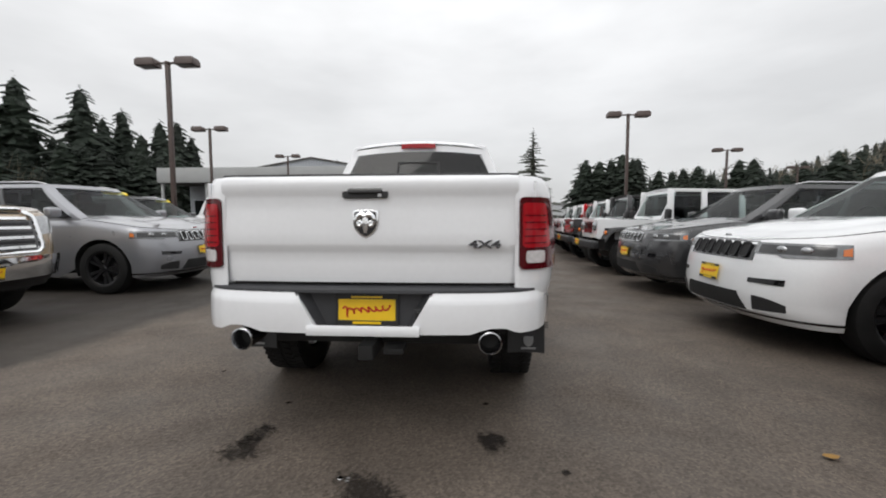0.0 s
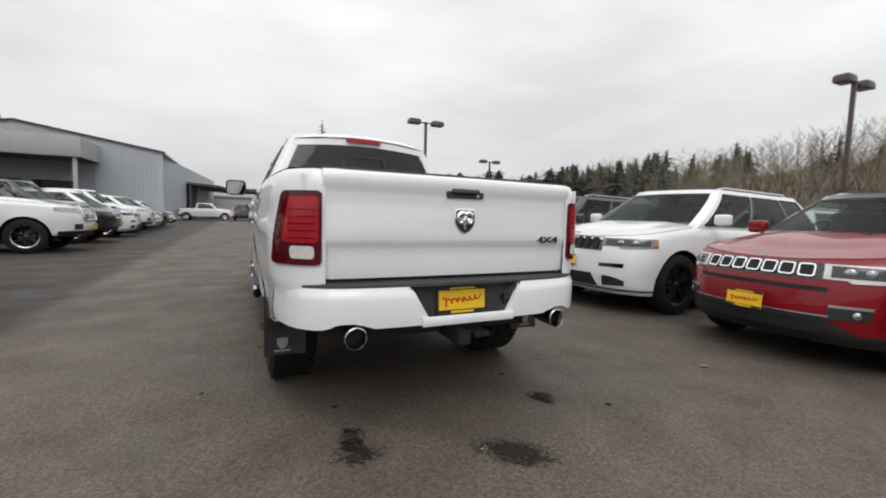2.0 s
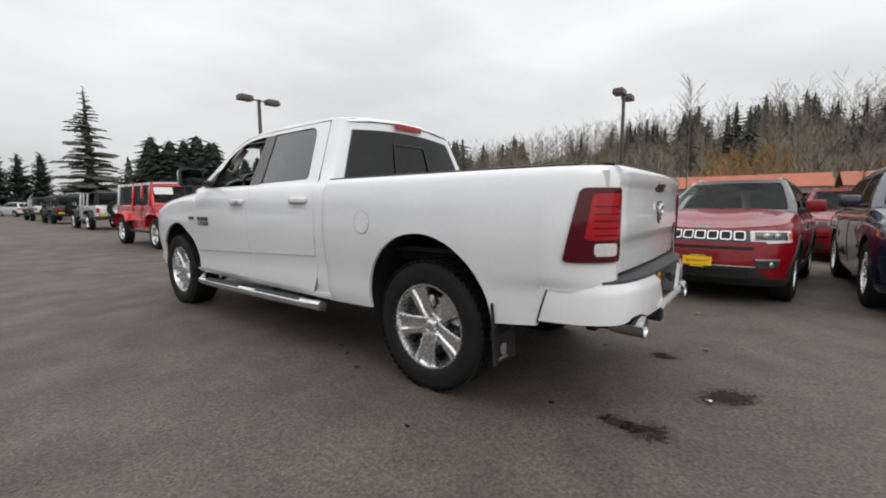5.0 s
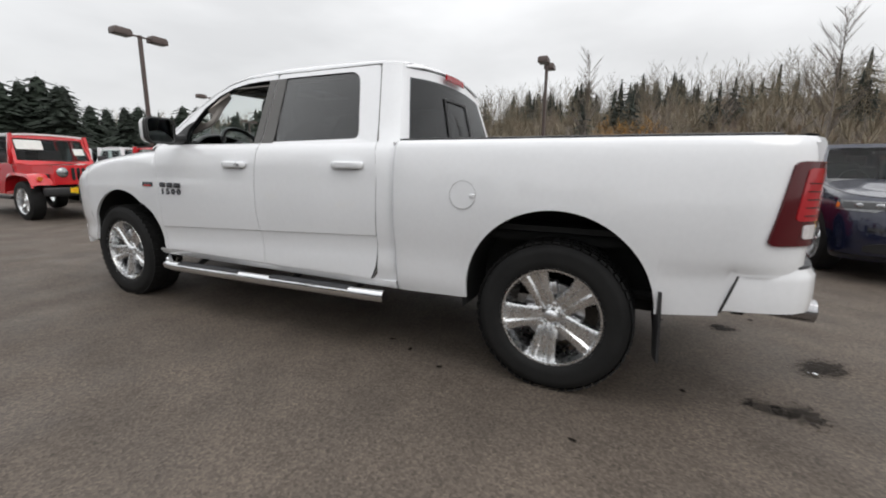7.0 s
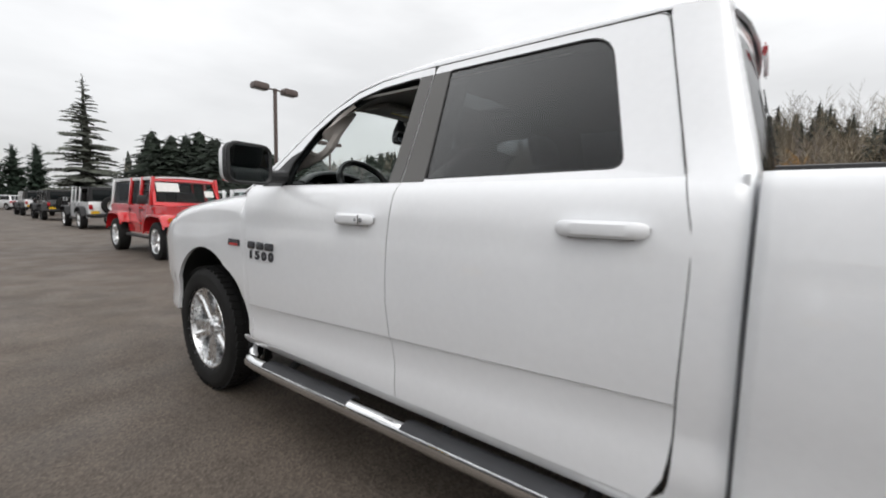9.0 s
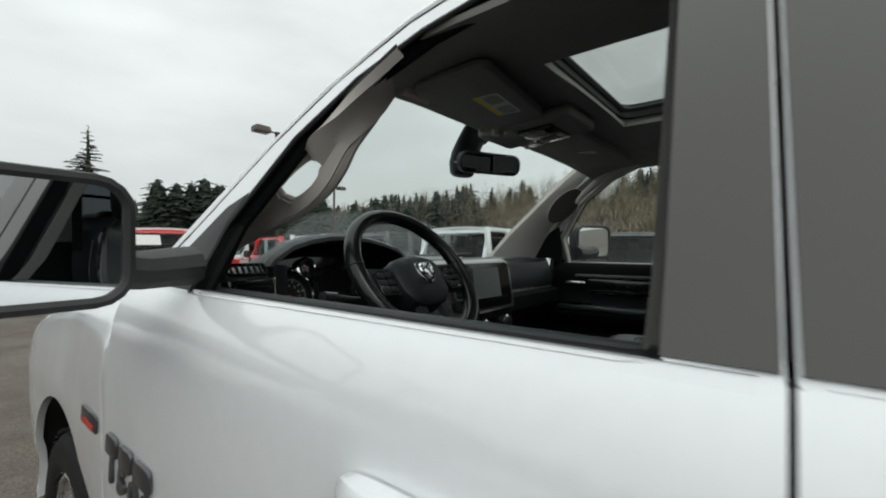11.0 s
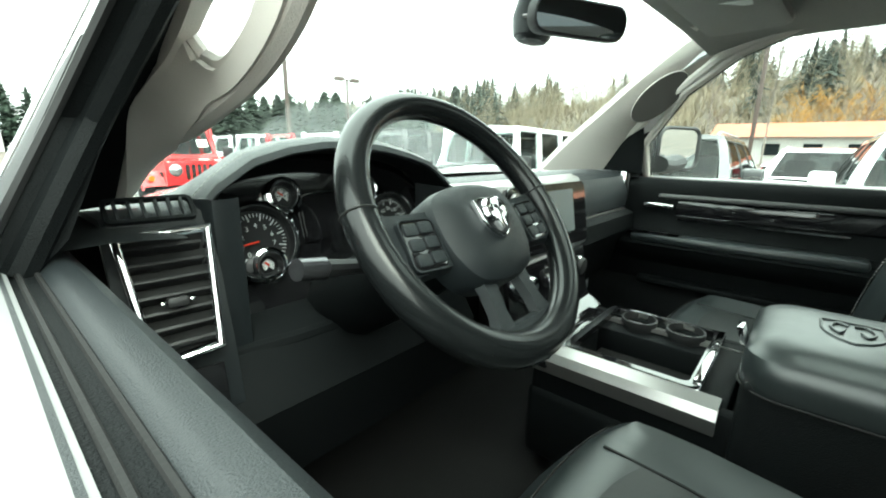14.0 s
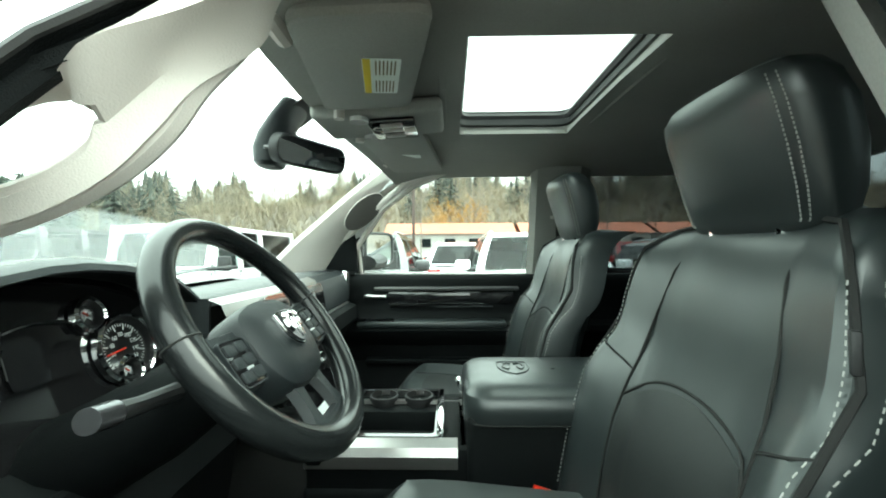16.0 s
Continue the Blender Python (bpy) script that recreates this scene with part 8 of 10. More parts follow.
    for sx in (-1, 1):
        y = lerp(ya, yb, 0.25) - 0.12
        m = part("door_mirror", box((sx * (s.W / 2 + 0.09), y, s.belt + 0.10), (0.20, 0.10, 0.15), bev=0.035, seg=3), mat, t)
        part("mirror_arm", box((sx * (s.W / 2 - 0.02), y + 0.02, s.belt + 0.04), (0.12, 0.05, 0.05), bev=0.012), M_PLASTIC, m)
        part("mirror_face", box((sx * (s.W / 2 + 0.09), y - 0.05, s.belt + 0.10), (0.17, 0.008, 0.12), bev=0.003), M_MIRROR, m)
        # door seams and handles
        for yf in (0.355, 0.715):
            if yf < sides[-1][1]:
                yy = side_at(sx, yf, 0, 0).y
                part("door_seam", tube([Vector((sx * (car_half(s, yy, z) + 0.001), yy, z)) for z in spread(s.clear + 0.14, s.belt - 0.04, 8)], 0.004, n=4), M_SEAM, t)
                part("door_handle", box((sx * (car_half(s, yy + 0.16, s.belt - 0.14) + 0.012), yy + 0.16, s.belt - 0.14), (0.03, 0.20, 0.028), bev=0.01), mat, t)
        if rack:
            part("roof_rail", tube([(sx * (wr_ - 0.07), yb - 0.08, s.H - 0.03), (sx * (wr_ - 0.06), yb - 0.25, s.H + 0.006), (sx * (wr_ - 0.06), yc + 0.3, s.H + 0.006), (sx * (wr_ - 0.07), yc + 0.15, s.H - 0.03)], 0.013, n=6), M_STEEL, t)


def nose_pose(s, x, z, off=0.004):
    q = s.at_x(x)
    p = skin(s, q, z)
    d1 = skin(s, q + 0.02, z) - skin(s, q - 0.02, z)
    d2 = skin(s, q, z + 0.02) - skin(s, q, z - 0.02)
    n = d2.cross(d1).normalized()
    n = n if n.y > 0 else -n
    return facing(p + n * off, n)


def value(f, u):
    return f(u) if callable(f) else f


def patch(t, s, name, mat, qa, qb, z_lo, z_hi, off=0.008, n=10, d=0.015, label="", k=4):
    """A panel that follows the body from qa to qb along its outline, between two heights that may vary."""
    rows = []
    for i in range(n + 1):
        u = i / n
        rows.append([skin(s, lerp(qa, qb, u), z, off) for z in spread(value(z_lo, u), value(z_hi, u), k)])
    return part(name, thicken(strip(rows), d), mat, t, label)


def suv_face(t, s, z_grille, h_grille, slots, w_grille, body, ring=M_CHROME, lower=M_PLASTIC, style="large"):
    """Seven-slot nose with lamps that wrap the corners, lower intake and plate."""
    zc, h, w = z_grille, h_grille, w_grille
    qg = s.at_x(w + 0.02)
    g = patch(t, s, "grille_panel", M_GLOSSBLACK, -qg - 0.02, qg + 0.02, zc - h * 0.58, zc + h * 0.56, 0.004, 14, label="black grille surround")
    for i in range(slots):
        x = -w + (i + 0.5) * 2 * w / slots
        ww = 2 * w / slots * (0.86 if style == "small" else 0.74)
        fr = 0.024 if style == "small" else 0.016
        m = nose_pose(s, x, zc, 0.008)
        part("grille_slot", ring_slab(rounded(ww, h * 0.98, 0.022, 3), rounded(ww - fr, h * 0.98 - fr, 0.014, 3), 0.012, m), ring, g, "framed grille slot")
        part("slot_mesh", slab(rounded(ww - fr, h * 0.98 - fr, 0.014, 3), 0.003, m @ pose(0, 0, 0.001)), M_UNDER, g)
    tall = h * (0.48 if style == "large" else 0.52)
    q1 = s.at_y(s.L / 2 - 0.50 if style == "large" else s.L / 2 - 0.42)
    for sx in (-1, 1):
        hl = patch(t, s, "headlamp", M_SMOKELENS if style == "large" else M_CLEARLENS, sx * (qg + 0.015), sx * q1, lambda u: zc - tall * ((0.9 if style == "small" else 0.25) + (0.0 if u < 0.35 else (0.35 - 0.4 * (u - 0.35)))), lambda u: zc + tall * (1.05 + 0.12 * u), 0.008, 14, 0.02, "clear headlamp")
        patch(hl, s, "lamp_bezel", M_GLOSSBLACK, sx * (qg + 0.06), sx * lerp(qg, q1, 0.84), zc - tall * (0.62 if style == "small" else 0.16), zc + tall * 0.86, 0.011, 10, 0.004)
        zl = zc + (tall * 0.38 if style == "large" else 0.0)
        for uq in (0.34, 0.58):
            q = sx * lerp(qg, q1, uq)
            d = (skin(s, q, zl, 1.0) - skin(s, q, zl)).normalized()
            part("projector", lathe([(0.0, 0.014), (0.02, 0.012), (0.034, 0.006), (0.040, 0.0)], 16, facing(skin(s, q, zl, 0.012), d) @ Matrix.Diagonal((1, 0.75 if style == "large" else 1, 1, 1))), M_LAMPLENS, hl, "round reflector")
        patch(hl, s, "corner_lens", M_AMBER, sx * lerp(qg, q1, 0.90), sx * (q1 - 0.012), zc - tall * (0.50 if style == "small" else 0.05), lambda u: zc + tall * (0.62 + 0.2 * u), 0.012, 5, 0.006, "amber corner lens")
    z0 = s.clear
    if style == "large":
        part("lower_intake", thicken(strip([[skin(s, s.at_x(u * lerp(0.50, 0.40, v)), z0 + lerp(0.085, 0.235, v), 0.006) for v in spread(0, 1, 3)] for u in spread(-1, 1, 16)]), 0.01), M_UNDER, t, "black lower intake")
        for sx in (-1, 1):
            patch(t, s, "fog_slot", M_GLOSSBLACK, sx * s.at_x(0.50), sx * s.at_x(0.50) + sx * 0.30, z0 + 0.335, lambda u: z0 + 0.375 + 0.012 * u, 0.006, 6, 0.012, "slim dark fog lamp slot")
            patch(t, s, "corner_pocket", M_PLASTIC, sx * s.at_x(0.56), sx * (s.at_x(0.56) + 0.27), lambda u: z0 + 0.10 + 0.015 * u, lambda u: z0 + 0.225 - 0.05 * u ** 2, 0.006, 6, 0.012, "dark corner pocket")
        patch(t, s, "chin_line", M_GLOSSBLACK, -s.at_y(s.L / 2 - 0.52), s.at_y(s.L / 2 - 0.52), z0 + 0.045, z0 + 0.062, 0.006, 26, 0.008)
        plate(t, nose_pose(s, 0.0, z0 + 0.37, 0.02), 0.30, 0.15)
    else:
        qe = s.at_y(s.L / 2 - 0.48)
        patch(t, s, "lower_cladding", lower, -qe, qe, z0 - 0.005, lambda u: z0 + 0.09 + 0.13 * max(0.0, min(1.0, (0.72 - abs(2 * u - 1)) / 0.22)), 0.008, 36, 0.03, "black lower cladding", k=5)
        patch(t, s, "intake_mesh", M_UNDER, -s.at_x(0.5), s.at_x(0.5), z0 + 0.09, z0 + 0.19, 0.011, 16, 0.006)
        patch(t, s, "bright_line", M_STEEL, -s.at_x(0.55), s.at_x(0.55), z0 + 0.222, z0 + 0.232, 0.012, 16, 0.006, "bright trim line")
        patch(t, s, "upper_slit", M_UNDER, -s.at_x(0.52), s.at_x(0.52), zc - h * 0.5 - 0.095, zc - h * 0.5 - 0.06, 0.003, 16, 0.006, "narrow dark air slit")
        for sx in (-1, 1):
            qf = s.at_x(0.54)
            f = patch(t, s, "fog_lamp_pocket", lower, sx * qf, sx * (qf + 0.26), lambda u: z0 + 0.20 + 0.02 * u, z0 + 0.30, 0.006, 6, 0.02, "dark fog lamp pocket")
            patch(f, s, "fog_brow", M_STEEL, sx * qf, sx * (qf + 0.26), z0 + 0.298, z0 + 0.318, 0.010, 6, 0.01)
            q = sx * (qf + 0.17)
            d = (skin(s, q, z0 + 0.25, 1.0) - skin(s, q, z0 + 0.25)).normalized()
            part("fog_lamp", lathe([(0.0, 0.01), (0.022, 0.007), (0.03, 0.0)], 16, facing(skin(s, q, z0 + 0.25, 0.012), d)), M_LAMPLENS, f)
        plate(t, nose_pose(s, 0.0, z0 + 0.265, 0.03), 0.30, 0.15)
    bm = None
    for i, ww in enumerate((0.02, 0.024, 0.022, 0.026)):
        bm = slab(rounded(ww, 0.022, 0.006, 2), 0.004, nose_pose(s, -0.04 + 0.028 * i, zc + h * 0.56 + 0.04, 0.006), bm=bm)
    part("bonnet_badge", bm, M_CHROME, t)


def tail_lights(t, s):
    for sx in (-1, 1):
        q = s.at_rear(s.W / 2 - 0.45)
        patch(t, s, "tail_lamp", M_REDLENS, sx * q, sx * (q - 0.55), s.tail - 0.24, s.tail - 0.08, 0.010, 10, 0.02, "red tail lamp")
    q = s.at_y(-s.L / 2 + 0.4)
    patch(t, s, "rear_lower_trim", M_PLASTIC, q, s.end, s.clear, s.clear + 0.16, 0.010, 10, 0.02)
    patch(t, s, "rear_lower_trim", M_PLASTIC, -q, -s.end, s.clear, s.clear + 0.16, 0.010, 10, 0.02)


GC = dict(L=4.82, W=1.94, H=1.70, R=0.385, wf=1.45, wr=-1.46, belt=1.12, hood=1.10, nose=0.99, roof=(1.16, 0.36, -1.72), glass=(0.30, -2.16), tail=1.10, clear=0.25)
COMPASS = dict(L=4.40, W=1.71, H=1.57, R=0.355, wf=1.30, wr=-1.34, belt=1.06, hood=1.03, nose=0.91, roof=(0.98, 0.20, -1.55), glass=(0.28, -1.98), tail=1.02, clear=0.23, deep_f=0.66, power_f=2.3)
PICK = dict(L=5.40, W=1.91, H=1.86, R=0.40, wf=1.72, wr=-1.85, belt=1.24, hood=1.22, nose=1.13, roof=(1.00, 0.36, -0.88), glass=(0.26, -1.06), tail=1.20, clear=0.42, deep_f=0.50, flare=0.05)


def windscreen_sticker(t, s, mat):
    y = lerp(s.roof[0], s.roof[1], 1 - 0.14 ** 1.25) + 0.085
    part("windscreen_sticker", slab(rounded(0.52, 0.11, 0.05, 4), 0.003, facing((-0.38, y, lerp(s.belt, s.H - 0.035, 0.86)), (0, 0.55, 0.80))), mat, t, "oval windscreen sticker")


def make_suv(name, label, mat, dims, m, rim=M_ALLOY, group="parked vehicles", roof_mat=None, lower=None, spokes=5, twin=True, rack=True, face=None, sticker=None, ring=M_CHROME):
    s = Shape(**dims)
    t = thing(name, label, "car", group)
    body_parts(t, s, mat, lower)
    greenhouse(t, s, mat, roof_mat, rack=rack)
    small = s.L < 4.6
    f = dict(z_grille=s.nose - (0.115 if small else 0.13), h_grille=0.115 if small else 0.15, slots=7, w_grille=0.45 if small else 0.46, style="small" if small else "large")
    f.update(face or {})
    suv_face(t, s, f["z_grille"], f["h_grille"], f["slots"], f["w_grille"], mat, ring=ring, style=f["style"])
    tail_lights(t, s)
    for sx in (-1, 1):
        for y in (s.wf, s.wr):
            car_wheel(t, sx * (s.W / 2 - 0.13), y, s.R, rim, spokes, twin)
    if sticker:
        windscreen_sticker(t, s, sticker)
    t.matrix_world = m
    return t


def make_pickup(name, label, mat, m, rim=M_ALLOY, group="parked vehicles", dims=PICK, sticker=None, big=False):
    s = Shape(**dims)
    t = thing(name, label, "pickup truck", group)
    body_parts(t, s, mat, None)
    greenhouse(t, s, mat, sides=((0.04, 0.47), (0.50, 0.93)))
    part("box_floor", box((0, (s.glass[1] - s.L / 2) / 2, 0.80), (s.W - 0.2, s.glass[1] + s.L / 2 - 0.1, 0.05)), M_UNDER, t)
    part("box_front", box((0, s.glass[1], 0.95), (s.W - 0.16, 0.04, 0.40)), M_UNDER, t)
    h = 0.40 if big else 0.30
    zc = s.nose - 0.03 - h / 2
    w = 0.42 if not big else 0.60
    q = s.at_x(w)
    bright = M_CHROME if big else M_STEEL
    g = patch(t, s, "grille_panel", M_GLOSSBLACK, -q, q, zc - h / 2, zc + h / 2, 0.008, 12, label="black grille")
    for i in range(7 if big else 3):
        z = lerp(zc - h * 0.40, zc + h * 0.36, i / (6 if big else 2))
        patch(g, s, "grille_bar", bright if not (big and i % 2) else M_DARKALLOY, -q + 0.05, q - 0.05, z - 0.014, z + 0.014, 0.018, 12, 0.012, k=2)
    if big:
        patch(g, s, "grille_post", bright, -0.05, 0.05, zc - h * 0.46, zc + h * 0.46, 0.022, 2, 0.012)
    loop = rounded(2 * w + 0.06, h + 0.06, 0.09, 5)
    part("grille_surround", tube([skin(s, s.at_x(x), zc + z, 0.012) for x, z in loop], 0.03, n=8, closed=True), bright, g, "bright grille surround")
    q1 = s.at_y(s.L / 2 - 0.46)
    for sx in (-1, 1):
        hl = patch(t, s, "headlamp", M_LAMPLENS, sx * (q + 0.05), sx * q1, lambda u: zc - (0.04 if big else 0.0) + 0.05 * u, lambda u: zc + h * 0.42 + 0.01 * u, 0.010, 12, 0.02, "clear headlamp")
        patch(hl, s, "corner_lens", M_AMBER, sx * (q1 - 0.10), sx * (q1 - 0.02), zc + 0.07, zc + h * 0.36, 0.013, 4, 0.006)
        patch(t, s, "fog_lamp_pocket", M_PLASTIC, sx * s.at_x(s.W / 2 - 0.42), sx * (s.at_x(s.W / 2 - 0.42) + 0.26), s.clear + 0.13, s.clear + 0.27, 0.008, 6, 0.02, "dark fog lamp pocket")
    if big:
        bw = s.at_y(s.L / 2 - 0.52)
        patch(t, s, "bumper_bar", M_CHROME, -bw, bw, s.clear + 0.10, s.clear + 0.33, 0.05, 30, 0.05, "chrome front bumper", k=6)
    patch(t, s, "lower_intake", M_PLASTIC, -s.at_y(s.L / 2 - 0.4), s.at_y(s.L / 2 - 0.4), s.clear - 0.02, s.clear + 0.10, 0.010, 20, 0.02, "black lower apron")
    plate(t, nose_pose(s, 0.0, s.clear + 0.20, 0.07), 0.30, 0.15)
    tail_lights(t, s)
    for sx in (-1, 1):
        for y in (s.wf, s.wr):
            car_wheel(t, sx * (s.W / 2 - 0.12), y, s.R, rim, 6, True)
    if sticker:
        windscreen_sticker(t, s, sticker)
    t.matrix_world = m
    return t


def make_wrangler(name, label, mat, m, group="parked off-roaders", long=True, roof_mat=None, flare=None, sticker=False, rim=M_DARKALLOY):
    """A boxy off-roader with separate wings and a spare wheel."""
    L = 4.35 if long else 3.75
    t = thing(name, label, "off-road car", group)
    R = 0.40
    wf, wr = L / 2 - 0.72, -L / 2 + 0.88
    hw = 0.72
    fl = flare or M_PLASTIC
    for sx in (-1, 1):
        rows = []
        a = R * 1.25
        ys = spread(-L / 2 + 0.02, wr - a, 2)[:-1] + [wr - a * math.cos(radians(q)) for q in range(0, 181, 15)] + spread(wr + a, wf - 0.55, 4)[1:]
        for y in ys:
            z0 = arch(y, wr, a, R * 0.95, 0.50)
            rows.append([Vector((sx * (hw + 0.02 - 0.03 * max(0, (z - 1.05) / 0.1)), y, z)) for z in (z0, lerp(z0, 1.16, 0.3), lerp(z0, 1.16, 0.6), lerp(z0, 1.16, 0.88), 1.16)])
        part("tub_side", panel(rows, 0.04), mat, t)
        # bonnet side, narrower to the front
        rows = [[Vector((sx * interp(y, (wf - 0.55, L / 2 - 0.12), (hw + 0.0, hw - 0.14)), y, z)) for z in (0.72, 0.9, 1.05, 1.13)] for y in spread(wf - 0.56, L / 2 - 0.12, 5)]
        part("bonnet_side", panel(rows, 0.03), mat, t)
        # wings
        for yc, l0, l1, mt in ((wf, 0.62, 0.55, mat if flare else fl), (wr, 0.60, 0.55, mat if flare else fl)):
            prof = [(-l0, 0.58), (-l0 + 0.14, 0.88), (-0.22, 0.965), (0.25, 0.955), (l1 - 0.12, 0.90), (l1, 0.72)]
            rows = [[Vector((sx * x, yc + a_, b_ + dz)) for x, dz in ((hw - 0.16, 0.015), (hw + 0.10, 0.012), (hw + 0.20, 0.0), (hw + 0.215, -0.05), (hw + 0.19, -0.05))] for a_, b_ in [(p.x, p.y) for p in smooth_curve([(a_, b_, 0) for a_, b_ in prof], 3)]]
            part("wing", thicken(strip(rows), 0.018), mt, t, "square wheel wing")
        # added dark boxes stand for the shade under the wings
        part("wheel_shadow_box", box((sx * (hw - 0.30), wf, 0.72), (0.40, 0.95, 0.46)), M_UNDER, t)
        part("wheel_shadow_box", box((sx * (hw - 0.30), wr, 0.72), (0.40, 0.95, 0.46)), M_UNDER, t)
        hl = part("headlamp", lathe([(0.0, 0.05), (0.06, 0.042), (0.088, 0.02), (0.098, 0.012), (0.104, 0.0)], 24, pose(sx * 0.445, L / 2 - 0.085, 0.985, -90, 0, 0)), M_LAMPLENS, t, "round headlamp")
        part("turn_lamp", cyl((sx * (hw + 0.06), wf + 0.52, 0.86), 0.045, 0.04, (90, 0, 0), n=14), M_AMBER, t, "round amber lamp")
        dm = part("door_mirror", box((sx * (hw + 0.20), wf - 0.62, 1.26), (0.18, 0.07, 0.20), bev=0.03), M_PLASTIC, t, "black mirror")
        part("mirror_face", box((sx * (hw + 0.20), wf - 0.66, 1.26), (0.15, 0.006, 0.17)), M_MIRROR, dm)
        part("step_rail", tube([(sx * (hw + 0.08), wf - 0.65, 0.44), (sx * (hw + 0.08), wr + 0.6, 0.44)], 0.04, n=8), M_PLASTIC, t)
        seams = (wf - 0.62, wf - 1.42, wf - 2.15) if long else (wf - 0.62, wf - 1.52)
        for y in seams:
            part("door_seam", tube([Vector((sx * (hw + 0.022), y, z)) for z in (0.56, 0.8, 1.05, 1.15)], 0.005, n=4), M_SEAM, t)
        for y in seams[:-1]:
            part("door_handle", box((sx * (hw + 0.035), y - 0.68, 1.04), (0.03, 0.14, 0.035), bev=0.01), M_PLASTIC, t)
            for z in (0.72, 1.08):
                part("door_hinge", box((sx * (hw + 0.03), y + 0.02, z), (0.02, 0.10, 0.04), bev=0.005), mat, t)
    part("tub_core", box((0, -0.35, 0.82), (2 * hw - 0.06, L - 1.5, 0.62)), M_UNDER, t)
    top = [[Vector((u * interp(y, (wf - 0.55, L / 2 - 0.1), (hw, hw - 0.14)), y, 1.13 + 0.035 * (1 - u * u) - 0.06 * max(0, (y - L / 2 + 0.3) / 0.3) ** 2)) for u in spread(-1, 1, 8)] for y in spread(wf - 0.60, L / 2 - 0.10, 6)]
    part("bonnet", thicken(strip(top), 0.015), mat, t)
    g = part("grille_panel", thicken(strip([[Vector((u * (hw - 0.13), L / 2 - 0.10 + 0.02 * (1 - u * u), z)) for z in (0.74, 0.9, 1.05, 1.12)] for u in spread(-1, 1, 8)]), 0.03), mat, t)
    for i in range(7):
        part("grille_slot", slab(rounded(0.058, 0.25, 0.026, 4), 0.004, facing((-0.27 + 0.09 * i, L / 2 - 0.075, 0.955), (0, 1, 0))), M_GLOSSBLACK, g, "dark grille slot")
    fb = part("front_bumper", box((0, L / 2 + 0.0, 0.60), (1.62, 0.17, 0.17), bev=0.04, seg=3), M_PLASTIC, t, "black front bumper")
    plate(fb, facing((0.28, L / 2 + 0.09, 0.63), (0, 1, 0)), 0.30, 0.14)
    rb = part("rear_bumper", box((0, -L / 2 - 0.05, 0.60), (1.60, 0.16, 0.15), bev=0.04, seg=3), M_PLASTIC, t, "black rear bumper")
    part("tailgate", box((0, -L / 2 + 0.02, 0.85), (1.46, 0.05, 0.66), bev=0.015), mat, t)
    # windscreen and top
    rm = roof_mat or M_PLASTIC
    yA, yB = wf - 0.58, wf - 0.86
    fr = [[Vector((u * lerp(hw, hw - 0.07, v), lerp(yA, yB, v), lerp(1.15, 1.76, v))) for v in (0, 0.12, 0.88, 1)] for u in (-1, -0.92, 0.92, 1)]
    b = bmesh.new()
    vs_ = [[b.verts.new(p) for p in r] for r in fr]
    for i in range(3):
        for j in range(3):
            if (i, j) != (1, 1):
                b.faces.new((vs_[i][j], vs_[i + 1][j], vs_[i + 1][j + 1], vs_[i][j + 1]))
    wf_ = part("windscreen_frame", thicken(b, 0.05), mat, t)
    part("windscreen", strip([[Vector((u * lerp(hw, hw - 0.07, v), lerp(yA, yB, v) - 0.01 + 0.03 * (1 - u * u), lerp(1.15, 1.76, v))) for v in (0.1, 0.9)] for u in (-0.93, -0.5, 0, 0.5, 0.93)]), M_CARSCREEN, wf_, "flat windscreen").visible_shadow = False
    part("dash_top", box((0, yA - 0.22, 1.13), (2 * hw - 0.12, 0.40, 0.16), bev=0.04), M_CABIN, t, "dark dashboard")
    for px, py in ((0.34, yA - 1.15), (-0.34, yA - 1.15), (0.34, yA - 2.0), (-0.34, yA - 2.0)):
        st = part("car_seat", box((px, py, 1.22), (0.46, 0.14, 0.50), (-10, 0, 0), bev=0.05, seg=2), M_CABIN, t, "dark seat")
        part("headrest", box((px, py - 0.06, 1.55), (0.24, 0.09, 0.16), bev=0.035, seg=2), M_CABIN, st)
    part("roll_bar", tube([(-hw + 0.1, yA - 1.4, 1.15), (-hw + 0.16, yA - 1.42, 1.70), (hw - 0.16, yA - 1.42, 1.70), (hw - 0.1, yA - 1.4, 1.15)], 0.035, n=6), M_CABIN, t, "dark roll bar")
    if sticker:
        part("price_sheet", slab(rounded(0.46, 0.22, 0.005, 1), 0.003, facing((0.38, lerp(yA, yB, 0.62) + 0.012, lerp(1.15, 1.76, 0.66)), (0, 0.9, 0.42))), M_STICKER, wf_, "white price sheet")
        part("price_sheet", slab(rounded(0.20, 0.16, 0.005, 1), 0.003, facing((-0.48, lerp(yA, yB, 0.45) + 0.012, lerp(1.15, 1.76, 0.45)), (0, 0.9, 0.42))), M_STICKER, wf_, "white price sheet")
    part("wiper", tube([(-0.4, yA + 0.03, 1.19), (0.15, yA - 0.0, 1.24)], 0.01, n=5), M_PLASTIC, wf_)
    yR = -L / 2 + 0.06
    roof_rows = [[Vector((u * (hw - 0.06), y, 1.775 + 0.03 * (1 - u * u) - 0.03 * max(0, (yR + 0.15 - y) / 0.15))) for u in spread(-1, 1, 8)] for y in (yB + 0.02, yB - 0.3, (yB + yR) / 2, yR + 0.15, yR)]
    hardtop = part("hard_top", thicken(strip(roof_rows), 0.04), rm, t, "boxy hard top")
